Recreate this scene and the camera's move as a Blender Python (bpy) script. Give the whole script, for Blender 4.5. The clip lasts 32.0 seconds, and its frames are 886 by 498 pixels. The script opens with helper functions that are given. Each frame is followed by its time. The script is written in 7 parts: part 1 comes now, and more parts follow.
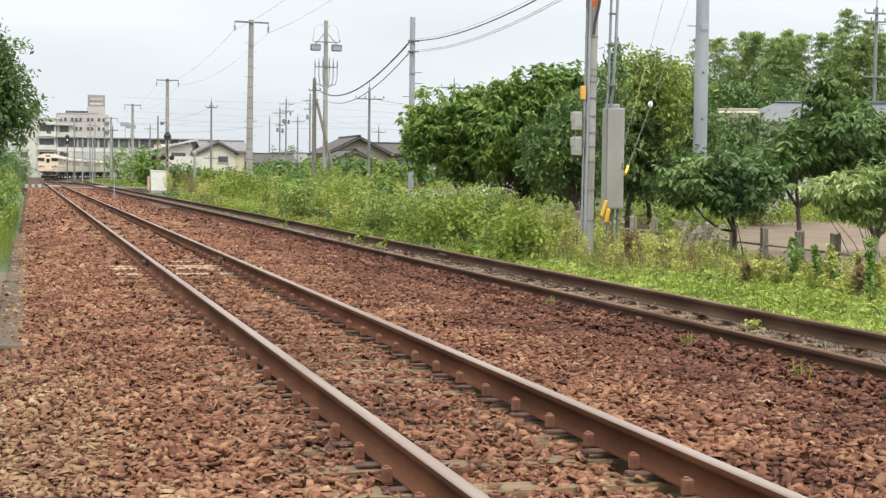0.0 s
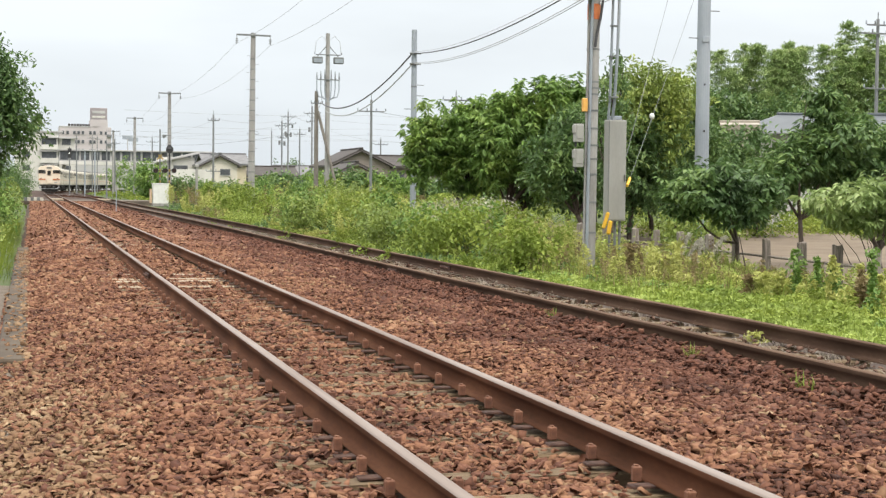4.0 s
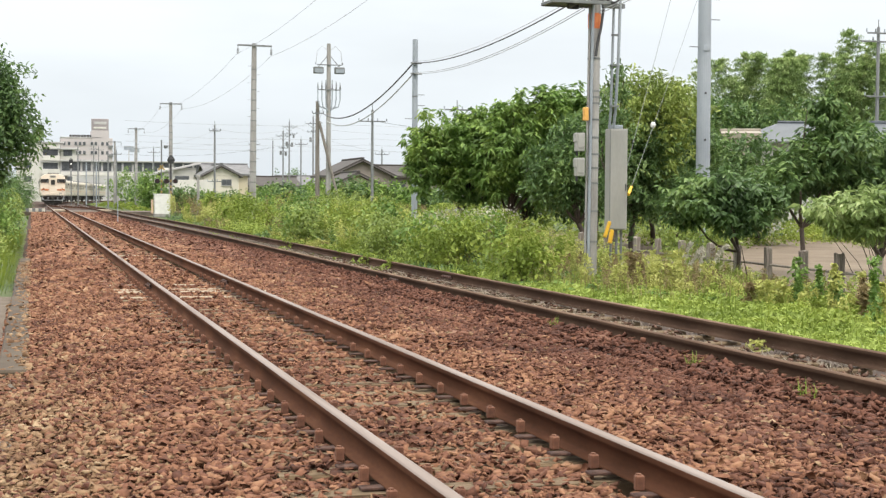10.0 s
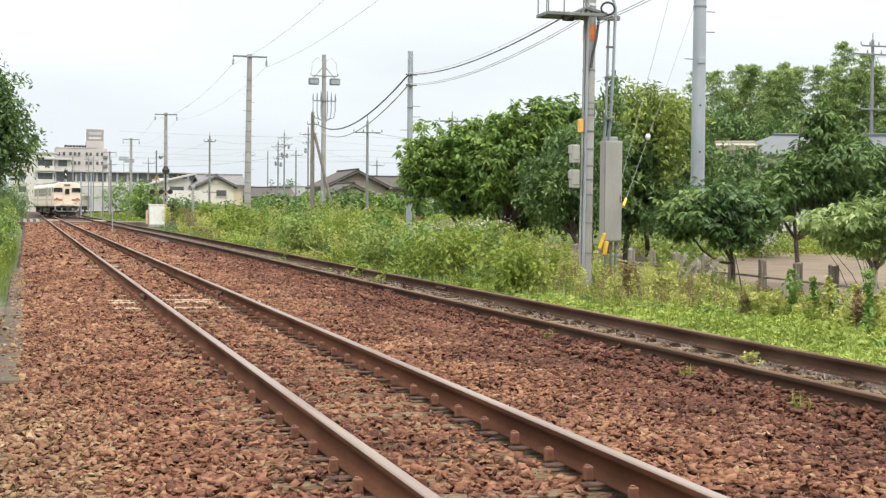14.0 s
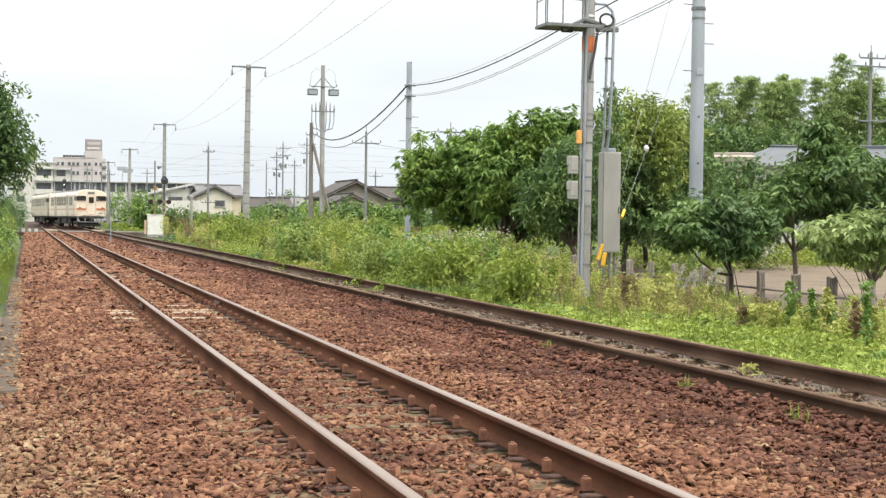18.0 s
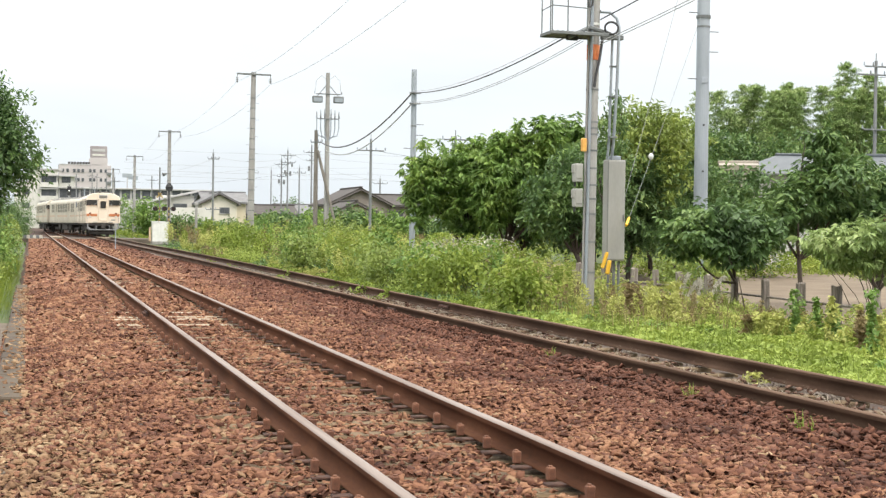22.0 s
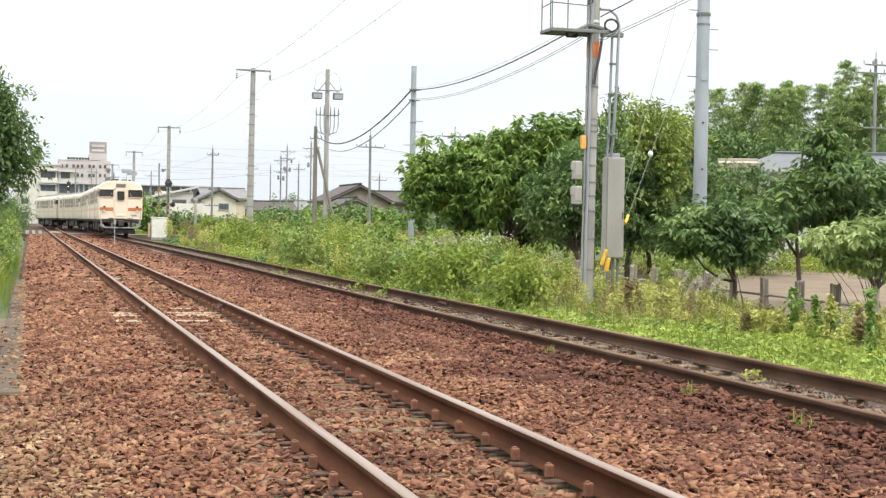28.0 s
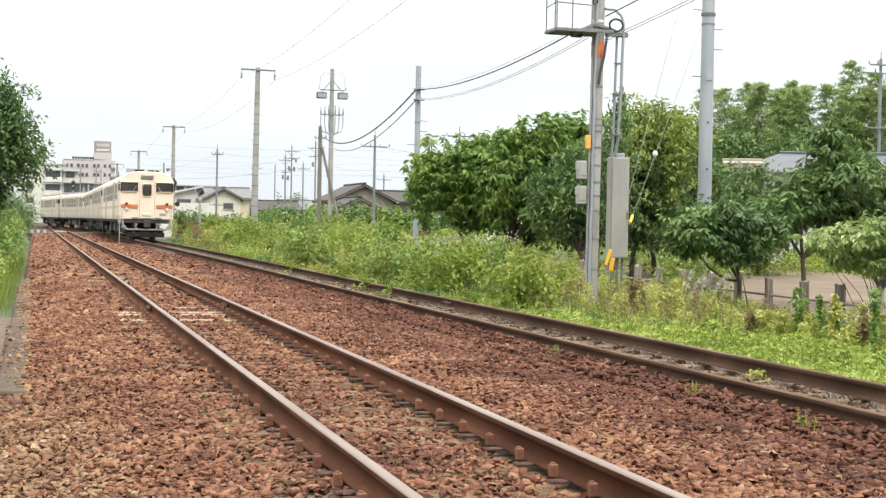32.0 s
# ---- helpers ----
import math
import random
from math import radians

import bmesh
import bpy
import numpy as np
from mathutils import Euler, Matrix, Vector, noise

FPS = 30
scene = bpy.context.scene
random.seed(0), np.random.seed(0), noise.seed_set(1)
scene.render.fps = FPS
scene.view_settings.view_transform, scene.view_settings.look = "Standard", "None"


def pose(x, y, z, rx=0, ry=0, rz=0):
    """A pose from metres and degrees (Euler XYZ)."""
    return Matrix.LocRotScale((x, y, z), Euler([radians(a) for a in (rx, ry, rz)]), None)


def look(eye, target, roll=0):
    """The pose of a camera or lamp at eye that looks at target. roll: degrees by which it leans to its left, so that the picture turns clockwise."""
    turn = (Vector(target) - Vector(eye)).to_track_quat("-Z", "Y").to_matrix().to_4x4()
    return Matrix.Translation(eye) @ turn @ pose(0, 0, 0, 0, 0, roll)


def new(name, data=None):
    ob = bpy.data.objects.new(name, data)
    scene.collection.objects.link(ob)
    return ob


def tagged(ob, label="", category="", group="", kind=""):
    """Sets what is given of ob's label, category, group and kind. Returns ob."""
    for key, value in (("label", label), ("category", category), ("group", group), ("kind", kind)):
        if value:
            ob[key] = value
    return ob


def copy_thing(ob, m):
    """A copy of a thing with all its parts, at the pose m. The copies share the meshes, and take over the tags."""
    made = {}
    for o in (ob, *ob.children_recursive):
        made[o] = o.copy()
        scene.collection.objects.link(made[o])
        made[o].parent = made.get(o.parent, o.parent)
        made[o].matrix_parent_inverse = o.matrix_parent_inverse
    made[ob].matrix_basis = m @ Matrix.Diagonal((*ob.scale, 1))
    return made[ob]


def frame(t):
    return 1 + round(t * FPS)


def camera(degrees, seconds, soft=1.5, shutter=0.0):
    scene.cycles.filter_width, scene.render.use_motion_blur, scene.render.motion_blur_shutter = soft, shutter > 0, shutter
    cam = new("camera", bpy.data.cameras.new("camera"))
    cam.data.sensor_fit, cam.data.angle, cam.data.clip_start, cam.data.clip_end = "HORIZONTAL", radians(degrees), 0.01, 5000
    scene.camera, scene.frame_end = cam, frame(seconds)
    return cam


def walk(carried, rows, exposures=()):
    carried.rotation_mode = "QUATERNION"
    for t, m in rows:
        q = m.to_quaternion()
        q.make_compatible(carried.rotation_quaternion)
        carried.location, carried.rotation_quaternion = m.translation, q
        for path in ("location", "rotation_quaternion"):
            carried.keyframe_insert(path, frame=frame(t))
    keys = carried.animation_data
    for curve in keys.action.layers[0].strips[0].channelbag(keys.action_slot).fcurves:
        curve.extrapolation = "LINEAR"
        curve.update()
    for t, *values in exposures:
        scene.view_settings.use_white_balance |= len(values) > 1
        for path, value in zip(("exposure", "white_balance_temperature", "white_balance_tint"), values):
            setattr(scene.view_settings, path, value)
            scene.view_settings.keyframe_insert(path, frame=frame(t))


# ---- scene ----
# camera: carried by hand from one spot, slowly tilting up
cam = camera(33.57, 32.0, soft=1.36)
EYE = (0.0, 0.0, 1.366)
TURNS = [
    (0, 87.146, -0.698, -15.762), (0.5, 87.199, -0.597, -15.785), (1, 87.291, -0.553, -15.761),
    (1.5, 87.392, -0.599, -15.720), (2, 87.549, -0.676, -15.660), (2.5, 87.646, -0.698, -15.625),
    (3, 87.664, -0.714, -15.641), (3.5, 87.631, -0.611, -15.657), (5.5, 87.633, -0.605, -15.754),
    (6, 87.667, -0.621, -15.824), (6.5, 87.796, -0.558, -15.835), (7, 87.864, -0.494, -15.790),
    (7.5, 87.853, -0.402, -15.771), (8, 87.891, -0.461, -15.742), (8.5, 87.894, -0.502, -15.689),
    (9, 87.897, -0.479, -15.680), (9.5, 87.922, -0.447, -15.678), (10, 87.995, -0.379, -15.633),
    (10.5, 88.055, -0.433, -15.631), (11, 88.160, -0.481, -15.651), (11.5, 88.191, -0.557, -15.689),
    (12, 88.186, -0.654, -15.708), (12.5, 88.254, -0.621, -15.751), (13, 88.336, -0.561, -15.788),
    (13.5, 88.394, -0.550, -15.801), (14, 88.438, -0.529, -15.834), (14.5, 88.481, -0.584, -15.835),
    (16.5, 88.708, -0.605, -15.818), (17, 88.737, -0.606, -15.863), (17.5, 88.797, -0.661, -15.891),
    (18, 88.860, -0.667, -15.895), (18.5, 88.918, -0.690, -15.900), (19, 89.030, -0.684, -15.872),
    (19.5, 89.088, -0.806, -15.785), (20, 89.059, -0.850, -15.759), (20.5, 89.090, -0.820, -15.785),
    (21, 89.118, -0.823, -15.763), (21.5, 89.152, -0.810, -15.761), (22, 89.152, -0.802, -15.719),
    (22.5, 89.060, -0.796, -15.622), (23, 88.962, -0.925, -15.533), (23.5, 88.885, -0.861, -15.525),
    (24, 88.790, -0.855, -15.589), (24.5, 88.910, -0.896, -15.694), (25, 89.055, -0.993, -15.793),
    (25.5, 89.091, -1.042, -15.805), (27.5, 89.027, -0.972, -15.731), (28, 89.029, -1.001, -15.751),
    (28.5, 89.033, -1.008, -15.770), (29, 88.971, -1.112, -15.777), (29.5, 88.904, -1.155, -15.744),
    (30, 88.867, -1.065, -15.740), (30.5, 88.917, -1.026, -15.770), (31, 88.967, -1.033, -15.758),
    (31.5, 89.024, -1.018, -15.652), (32, 89.014, -1.066, -15.578),
]
walk(cam, [(t, pose(*EYE, rx, ry, rz)) for t, rx, ry, rz in TURNS], [(0, 0.32), (10, 0.37), (21, 0.47), (32, 0.53)])

# ---- light: bright overcast sky, soft high sun ----
world = bpy.data.worlds.new("overcast_sky")
scene.world = world
world.use_nodes = True
wn, wl = world.node_tree.nodes, world.node_tree.links
wn.clear()
w_out = wn.new("ShaderNodeOutputWorld")
w_bg = wn.new("ShaderNodeBackground")
w_sky = wn.new("ShaderNodeTexSky")
w_sky.sky_type = "NISHITA"
w_sky.sun_disc = False
w_sky.sun_elevation = radians(58)
w_sky.sun_rotation = radians(200)
w_sky.dust_density = 4.0
w_gain = wn.new("ShaderNodeMix")
w_gain.data_type, w_gain.blend_type = "RGBA", "MULTIPLY"
w_gain.inputs["Factor"].default_value = 1.0
wl.new(w_sky.outputs[0], w_gain.inputs[6])
w_gain.inputs[7].default_value = (0.085, 0.085, 0.085, 1)
w_tc = wn.new("ShaderNodeTexCoord")
w_sep = wn.new("ShaderNodeSeparateXYZ")
wl.new(w_tc.outputs["Generated"], w_sep.inputs[0])
w_ramp = wn.new("ShaderNodeValToRGB")
wl.new(w_sep.outputs["Z"], w_ramp.inputs[0])
w_ramp.color_ramp.elements[0].position, w_ramp.color_ramp.elements[0].color = 0.0, (0.645, 0.695, 0.735, 1)
w_ramp.color_ramp.elements[1].position, w_ramp.color_ramp.elements[1].color = 0.18, (0.805, 0.845, 0.87, 1)
w_ramp.color_ramp.elements.new(0.6).color = (0.92, 0.895, 0.85, 1)
w_map = wn.new("ShaderNodeMapping")
w_map.inputs["Scale"].default_value = (1.5, 1.5, 6)
wl.new(w_tc.outputs["Generated"], w_map.inputs[0])
w_noise = wn.new("ShaderNodeTexNoise")
w_noise.inputs["Scale"].default_value = 2.2
w_noise.inputs["Detail"].default_value = 5
wl.new(w_map.outputs[0], w_noise.inputs["Vector"])
w_cl = wn.new("ShaderNodeMapRange")
w_cl.inputs[1].default_value, w_cl.inputs[2].default_value = 0.35, 0.65
w_cl.inputs[3].default_value, w_cl.inputs[4].default_value = 0.93, 1.05
wl.new(w_noise.outputs[0], w_cl.inputs[0])
w_mul = wn.new("ShaderNodeMix")
w_mul.data_type, w_mul.blend_type = "RGBA", "MULTIPLY"
w_mul.inputs["Factor"].default_value = 1.0
wl.new(w_ramp.outputs[0], w_mul.inputs[6])
wl.new(w_cl.outputs[0], w_mul.inputs[7])
w_mix = wn.new("ShaderNodeMix")
w_mix.data_type = "RGBA"
w_mix.inputs["Factor"].default_value = 0.9
wl.new(w_gain.outputs[2], w_mix.inputs[6])
wl.new(w_mul.outputs[2], w_mix.inputs[7])
w_top = wn.new("ShaderNodeMapRange")
w_top.inputs[1].default_value, w_top.inputs[2].default_value = 0.2, 1.0
w_top.inputs[3].default_value, w_top.inputs[4].default_value = 1.05, 2.9
wl.new(w_sep.outputs["Z"], w_top.inputs[0])
wl.new(w_mix.outputs[2], w_bg.inputs[0])
wl.new(w_top.outputs[0], w_bg.inputs[1])
wl.new(w_bg.outputs[0], w_out.inputs[0])

sun = new("sun", bpy.data.lights.new("sun", "SUN"))
sun.data.energy, sun.data.angle, sun.data.color = 1.2, radians(24), (1.0, 0.95, 0.87)
sun.matrix_world = look((0, 0, 60), (-8, 26, 20))


# ---- materials ----
def ramp_set(ramp, stops):
    els = ramp.color_ramp.elements
    while len(els) < len(stops):
        els.new(0.5)
    for el, (p, c) in zip(els, stops):
        el.position, el.color = p, (*c, 1)


def mat(name, stops, rough=0.7, metal=0.0, scale=6.0, fine=60.0, bump=0.2, island=0.0, each=0.0, rough_var=0.1, stretch=(1, 1, 1), translucent=0.0, coat=0.0, dist=0.01, spec=0.5):
    """Procedural surface: colour ramp over two scales of noise, plus per-piece variation."""
    m = bpy.data.materials.new(name)
    m.use_nodes = True
    n, l = m.node_tree.nodes, m.node_tree.links
    b = n["Principled BSDF"]
    tc = n.new("ShaderNodeTexCoord")
    mp = n.new("ShaderNodeMapping")
    mp.inputs["Scale"].default_value = stretch
    l.new(tc.outputs["Object"], mp.inputs[0])
    n1 = n.new("ShaderNodeTexNoise")
    n1.inputs["Scale"].default_value, n1.inputs["Detail"].default_value = scale, 6
    n2 = n.new("ShaderNodeTexNoise")
    n2.inputs["Scale"].default_value, n2.inputs["Detail"].default_value = fine, 4
    l.new(mp.outputs[0], n1.inputs["Vector"])
    l.new(mp.outputs[0], n2.inputs["Vector"])
    s1 = n.new("ShaderNodeMath")
    s1.operation = "MULTIPLY_ADD"
    l.new(n2.outputs[0], s1.inputs[0])
    s1.inputs[1].default_value = 0.4
    s0 = n.new("ShaderNodeMath")
    s0.operation = "MULTIPLY_ADD"
    l.new(n1.outputs[0], s0.inputs[0])
    s0.inputs[1].default_value, s0.inputs[2].default_value = 1.3, -0.35
    l.new(s0.outputs[0], s1.inputs[2])
    last = s1
    for kind, amount in (("Random Per Island", island), ("Random", each)):
        if amount:
            src = n.new("ShaderNodeNewGeometry" if kind != "Random" else "ShaderNodeObjectInfo")
            a = n.new("ShaderNodeMath")
            a.operation = "MULTIPLY_ADD"
            l.new(src.outputs[kind], a.inputs[0])
            a.inputs[1].default_value = amount
            sub = n.new("ShaderNodeMath")
            sub.operation = "SUBTRACT"
            l.new(last.outputs[0], sub.inputs[0])
            sub.inputs[1].default_value = amount / 2
            l.new(sub.outputs[0], a.inputs[2])
            last = a
    r = n.new("ShaderNodeValToRGB")
    ramp_set(r, stops)
    l.new(last.outputs[0], r.inputs[0])
    l.new(r.outputs[0], b.inputs["Base Color"])
    rr = n.new("ShaderNodeMapRange")
    rr.inputs[3].default_value, rr.inputs[4].default_value = max(0.02, rough - rough_var), min(1.0, rough + rough_var)
    l.new(n2.outputs[0], rr.inputs[0])
    l.new(rr.outputs[0], b.inputs["Roughness"])
    b.inputs["Metallic"].default_value = metal
    b.inputs["Coat Weight"].default_value = coat
    b.inputs["Specular IOR Level"].default_value = spec
    if bump:
        bp = n.new("ShaderNodeBump")
        bp.inputs["Strength"].default_value, bp.inputs["Distance"].default_value = bump, dist
        l.new(s1.outputs[0], bp.inputs["Height"])
        l.new(bp.outputs[0], b.inputs["Normal"])
    if translucent:
        tr = n.new("ShaderNodeBsdfTranslucent")
        l.new(r.outputs[0], tr.inputs[0])
        mx = n.new("ShaderNodeMixShader")
        mx.inputs[0].default_value = translucent
        l.new(b.outputs[0], mx.inputs[1])
        l.new(tr.outputs[0], mx.inputs[2])
        l.new(mx.outputs[0], n["Material Output"].inputs[0])
    return m


def three(a, b, c):
    return [(0.15, a), (0.5, b), (0.85, c)]


M_STONE = mat("ballast_stone", [(0.05, (0.075, 0.036, 0.026)), (0.35, (0.165, 0.076, 0.048)), (0.6, (0.239, 0.118, 0.070)), (0.85, (0.313, 0.176, 0.102)), (1.0, (0.427, 0.303, 0.200))], 0.95, island=0.5, scale=0.9, fine=40, bump=0.3, spec=0.2)
M_STONE_DARK = mat("ballast_stone_dark", [(0.05, (0.049, 0.025, 0.019)), (0.45, (0.113, 0.050, 0.034)), (0.75, (0.166, 0.076, 0.049)), (1.0, (0.265, 0.160, 0.114))], 0.95, island=0.5, scale=0.9, fine=40, bump=0.3, spec=0.2)
M_STONE_PALE = mat("ballast_stone_pale", [(0.05, (0.110, 0.061, 0.037)), (0.4, (0.210, 0.124, 0.071)), (0.75, (0.293, 0.195, 0.114)), (1.0, (0.426, 0.327, 0.206))], 0.95, island=0.5, scale=0.9, fine=40, bump=0.3, spec=0.2)
M_STONE_EACH = mat("single_stone", [(0.05, (0.072, 0.036, 0.025)), (0.4, (0.160, 0.076, 0.047)), (0.75, (0.242, 0.127, 0.075)), (1.0, (0.356, 0.244, 0.155))], 0.95, each=0.6, scale=0.9, fine=40, bump=0.3, spec=0.2)
M_SIDING_STONE = mat("dull_siding_stone", [(0.05, (0.043, 0.023, 0.016)), (0.45, (0.095, 0.051, 0.036)), (0.8, (0.163, 0.098, 0.070)), (1.0, (0.309, 0.209, 0.160))], 0.95, island=0.6, scale=0.9, fine=40, bump=0.3, spec=0.2)
M_DRY_GREY = mat("bleached_dry_grass", three((0.157, 0.124, 0.096), (0.285, 0.239, 0.188), (0.432, 0.386, 0.321)), 0.9, bump=0, island=0.5, translucent=0.2)
M_STONE_EACH_DARK = mat("single_dark_stone", [(0.05, (0.059, 0.030, 0.021)), (0.5, (0.118, 0.056, 0.032)), (1.0, (0.265, 0.173, 0.108))], 0.92, each=0.7, scale=0.9, fine=40, bump=0.3)
# rust-brown, much darker than the stones: the shade in their gaps as colour
M_BED_SHADED = mat("ballast_bed", [(0.1, (0.020, 0.010, 0.006)), (0.45, (0.048, 0.024, 0.014)), (0.7, (0.071, 0.037, 0.023)), (0.95, (0.102, 0.065, 0.039))], 0.95, scale=1.2, fine=22, bump=1.0, dist=0.03)
M_PATH = mat("pale_gravel_dirt", three((0.071, 0.052, 0.036), (0.115, 0.088, 0.063), (0.168, 0.139, 0.103)), 0.95, scale=2.5, fine=25, bump=0.9, dist=0.03)
M_SIDING_BED = mat("siding_bed", three((0.031, 0.021, 0.017), (0.064, 0.043, 0.033), (0.116, 0.087, 0.069)), 0.95, scale=2.5, fine=30, bump=1.0, dist=0.03)
M_GROUND = mat("ground_grass", three((0.031, 0.051, 0.014), (0.061, 0.092, 0.024), (0.109, 0.109, 0.048)), 0.95, scale=0.4, fine=14, bump=0.8, dist=0.05)
M_SOIL = mat("field_soil", three((0.116, 0.089, 0.060), (0.162, 0.122, 0.084), (0.202, 0.166, 0.114)), 0.95, scale=0.8, fine=9, bump=0.6, dist=0.03)
M_RAIL = mat("rusty_rail_side", three((0.045, 0.019, 0.010), (0.088, 0.037, 0.020), (0.144, 0.066, 0.036)), 0.9, scale=3, fine=50, bump=0.15, stretch=(1, 0.3, 1), spec=0.1)
M_RAIL_OLD = mat("dark_rusty_rail", three((0.037, 0.022, 0.015), (0.066, 0.039, 0.026), (0.109, 0.069, 0.047)), 0.9, scale=3, fine=50, bump=0.15, stretch=(1, 0.3, 1), spec=0.1)
M_AMBER = mat("amber_plastic", three((0.6, 0.3, 0.06), (0.72, 0.38, 0.09), (0.78, 0.45, 0.14)), 0.5, scale=6, fine=50, bump=0.05)
M_HEAD = mat("worn_rail_head", three((0.143, 0.104, 0.083), (0.211, 0.167, 0.142), (0.270, 0.229, 0.205)), 0.62, scale=3, fine=80, bump=0.05, stretch=(3, 0.15, 1), spec=0.3)
M_HEAD_RUST = mat("rusty_rail_head", three((0.075, 0.046, 0.031), (0.136, 0.087, 0.060), (0.211, 0.143, 0.102)), 0.9, scale=3, fine=60, bump=0.1, stretch=(2, 0.2, 1), spec=0.15)
M_SLEEPER = mat("weathered_sleeper", three((0.088, 0.058, 0.033), (0.144, 0.099, 0.054), (0.216, 0.156, 0.088)), 0.9, scale=4, fine=30, bump=0.5, each=0.3, stretch=(1, 9, 9))
M_SLEEPER_PALE = mat("bleached_sleeper", three((0.204, 0.156, 0.102), (0.313, 0.252, 0.177), (0.394, 0.340, 0.258)), 0.9, scale=4, fine=30, bump=0.4, each=0.3, stretch=(1, 9, 9))
M_CLIP = mat("rusty_fastener", three((0.088, 0.036, 0.021), (0.152, 0.064, 0.036), (0.219, 0.105, 0.059)), 0.85, scale=20, fine=120, bump=0.3, each=0.2)
M_PLATE = mat("tie_plate_rust", three((0.038, 0.019, 0.016), (0.074, 0.038, 0.028), (0.126, 0.064, 0.042)), 0.85, scale=20, fine=120, bump=0.3)
M_CONC = mat("weathered_concrete", three((0.212, 0.202, 0.192), (0.318, 0.308, 0.295), (0.407, 0.405, 0.394)), 0.88, scale=2.2, fine=40, bump=0.25, stretch=(1, 1, 0.35))
M_CURB = mat("mossy_kerb", three((0.030, 0.021, 0.013), (0.058, 0.041, 0.026), (0.091, 0.068, 0.045)), 0.92, scale=2.2, fine=40, bump=0.3, each=0.35)
M_GALV = mat("galvanised_steel", three((0.26, 0.29, 0.325), (0.335, 0.37, 0.41), (0.41, 0.445, 0.485)), 0.55, metal=0.35, scale=1.5, fine=40, bump=0.05, stretch=(1, 1, 0.3))
M_TOWN_POLE = mat("blue_grey_pole", three((0.144, 0.151, 0.155), (0.194, 0.202, 0.205), (0.245, 0.252, 0.256)), 0.8, scale=1.5, fine=20, bump=0.1, stretch=(1, 1, 0.3))
M_GALV_DARK = mat("dull_steel", three((0.13, 0.14, 0.14), (0.19, 0.2, 0.2), (0.26, 0.27, 0.27)), 0.6, metal=0.4, scale=4, fine=60, bump=0.1)
M_CAB = mat("grey_cabinet_paint", three((0.271, 0.267, 0.246), (0.328, 0.324, 0.299), (0.369, 0.365, 0.340)), 0.5, scale=1.6, fine=30, bump=0.04, stretch=(1, 1, 0.3))
M_WHITE = mat("white_plastic", three((0.62, 0.62, 0.59), (0.72, 0.72, 0.69), (0.78, 0.78, 0.76)), 0.5, scale=4, fine=50, bump=0.04)
M_ORANGE = mat("orange_band", three((0.62, 0.16, 0.05), (0.74, 0.21, 0.07), (0.8, 0.3, 0.12)), 0.6, scale=6, fine=50, bump=0.1)
M_YELLOW = mat("yellow_plastic", three((0.62, 0.34, 0.02), (0.75, 0.44, 0.03), (0.8, 0.52, 0.08)), 0.5, scale=6, fine=50, bump=0.05)
M_YELLOW_OLD = mat("faded_yellow_paint", three((0.26, 0.17, 0.05), (0.36, 0.25, 0.08), (0.44, 0.33, 0.13)), 0.6, scale=6, fine=50, bump=0.05)
M_BLACK = mat("black_rubber", three((0.015, 0.015, 0.016), (0.028, 0.028, 0.03), (0.05, 0.05, 0.05)), 0.6, scale=6, fine=50, bump=0.1)
M_WIRE = mat("weathered_cable", three((0.03, 0.03, 0.032), (0.05, 0.05, 0.053), (0.08, 0.08, 0.085)), 0.6, scale=3, fine=30, bump=0)
M_WIRE_PALE = mat("grey_cable", three((0.3, 0.31, 0.32), (0.38, 0.39, 0.4), (0.45, 0.46, 0.47)), 0.6, scale=3, fine=30, bump=0)
M_WOODPOST = mat("grey_fence_wood", three((0.1, 0.085, 0.07), (0.2, 0.17, 0.145), (0.32, 0.29, 0.25)), 0.9, scale=5, fine=40, bump=0.5, stretch=(6, 6, 0.7), each=0.3)
M_BARK = mat("dark_bark", three((0.035, 0.027, 0.022), (0.07, 0.053, 0.042), (0.12, 0.095, 0.078)), 0.95, scale=7, fine=40, bump=0.7, stretch=(3, 3, 0.8))
WEED = dict(rough=0.6, bump=0, island=0.13, scale=0.9, fine=4, translucent=0.3, spec=0.25)
LEAF = dict(rough=0.42, bump=0, island=0.34, scale=0.8, fine=4, translucent=0.28, spec=0.3)
M_LEAF_DARK = mat("dark_broad_leaf", [(0.1, (0.048, 0.090, 0.038)), (0.5, (0.110, 0.190, 0.062)), (0.85, (0.223, 0.319, 0.096)), (1.0, (0.415, 0.470, 0.183))], **LEAF)
M_LEAF_MID = mat("mid_green_leaf", [(0.1, (0.078, 0.145, 0.036)), (0.5, (0.169, 0.279, 0.066)), (0.85, (0.321, 0.431, 0.104)), (1.0, (0.513, 0.554, 0.176))], **LEAF)
M_LEAF_LIGHT = mat("light_green_leaf", [(0.1, (0.106, 0.152, 0.035)), (0.5, (0.231, 0.305, 0.070)), (0.85, (0.400, 0.451, 0.120)), (1.0, (0.550, 0.549, 0.200))], **LEAF)
M_LEAF_PALE = mat("pale_lime_leaf", [(0.1, (0.106, 0.172, 0.053)), (0.5, (0.256, 0.345, 0.117)), (0.85, (0.405, 0.477, 0.202)), (1.0, (0.533, 0.558, 0.298))], **LEAF)
M_BAMBOO = mat("bamboo_leaf", [(0.1, (0.126, 0.203, 0.068)), (0.5, (0.280, 0.386, 0.141)), (0.85, (0.486, 0.567, 0.253)), (1.0, (0.714, 0.692, 0.442))], **LEAF)
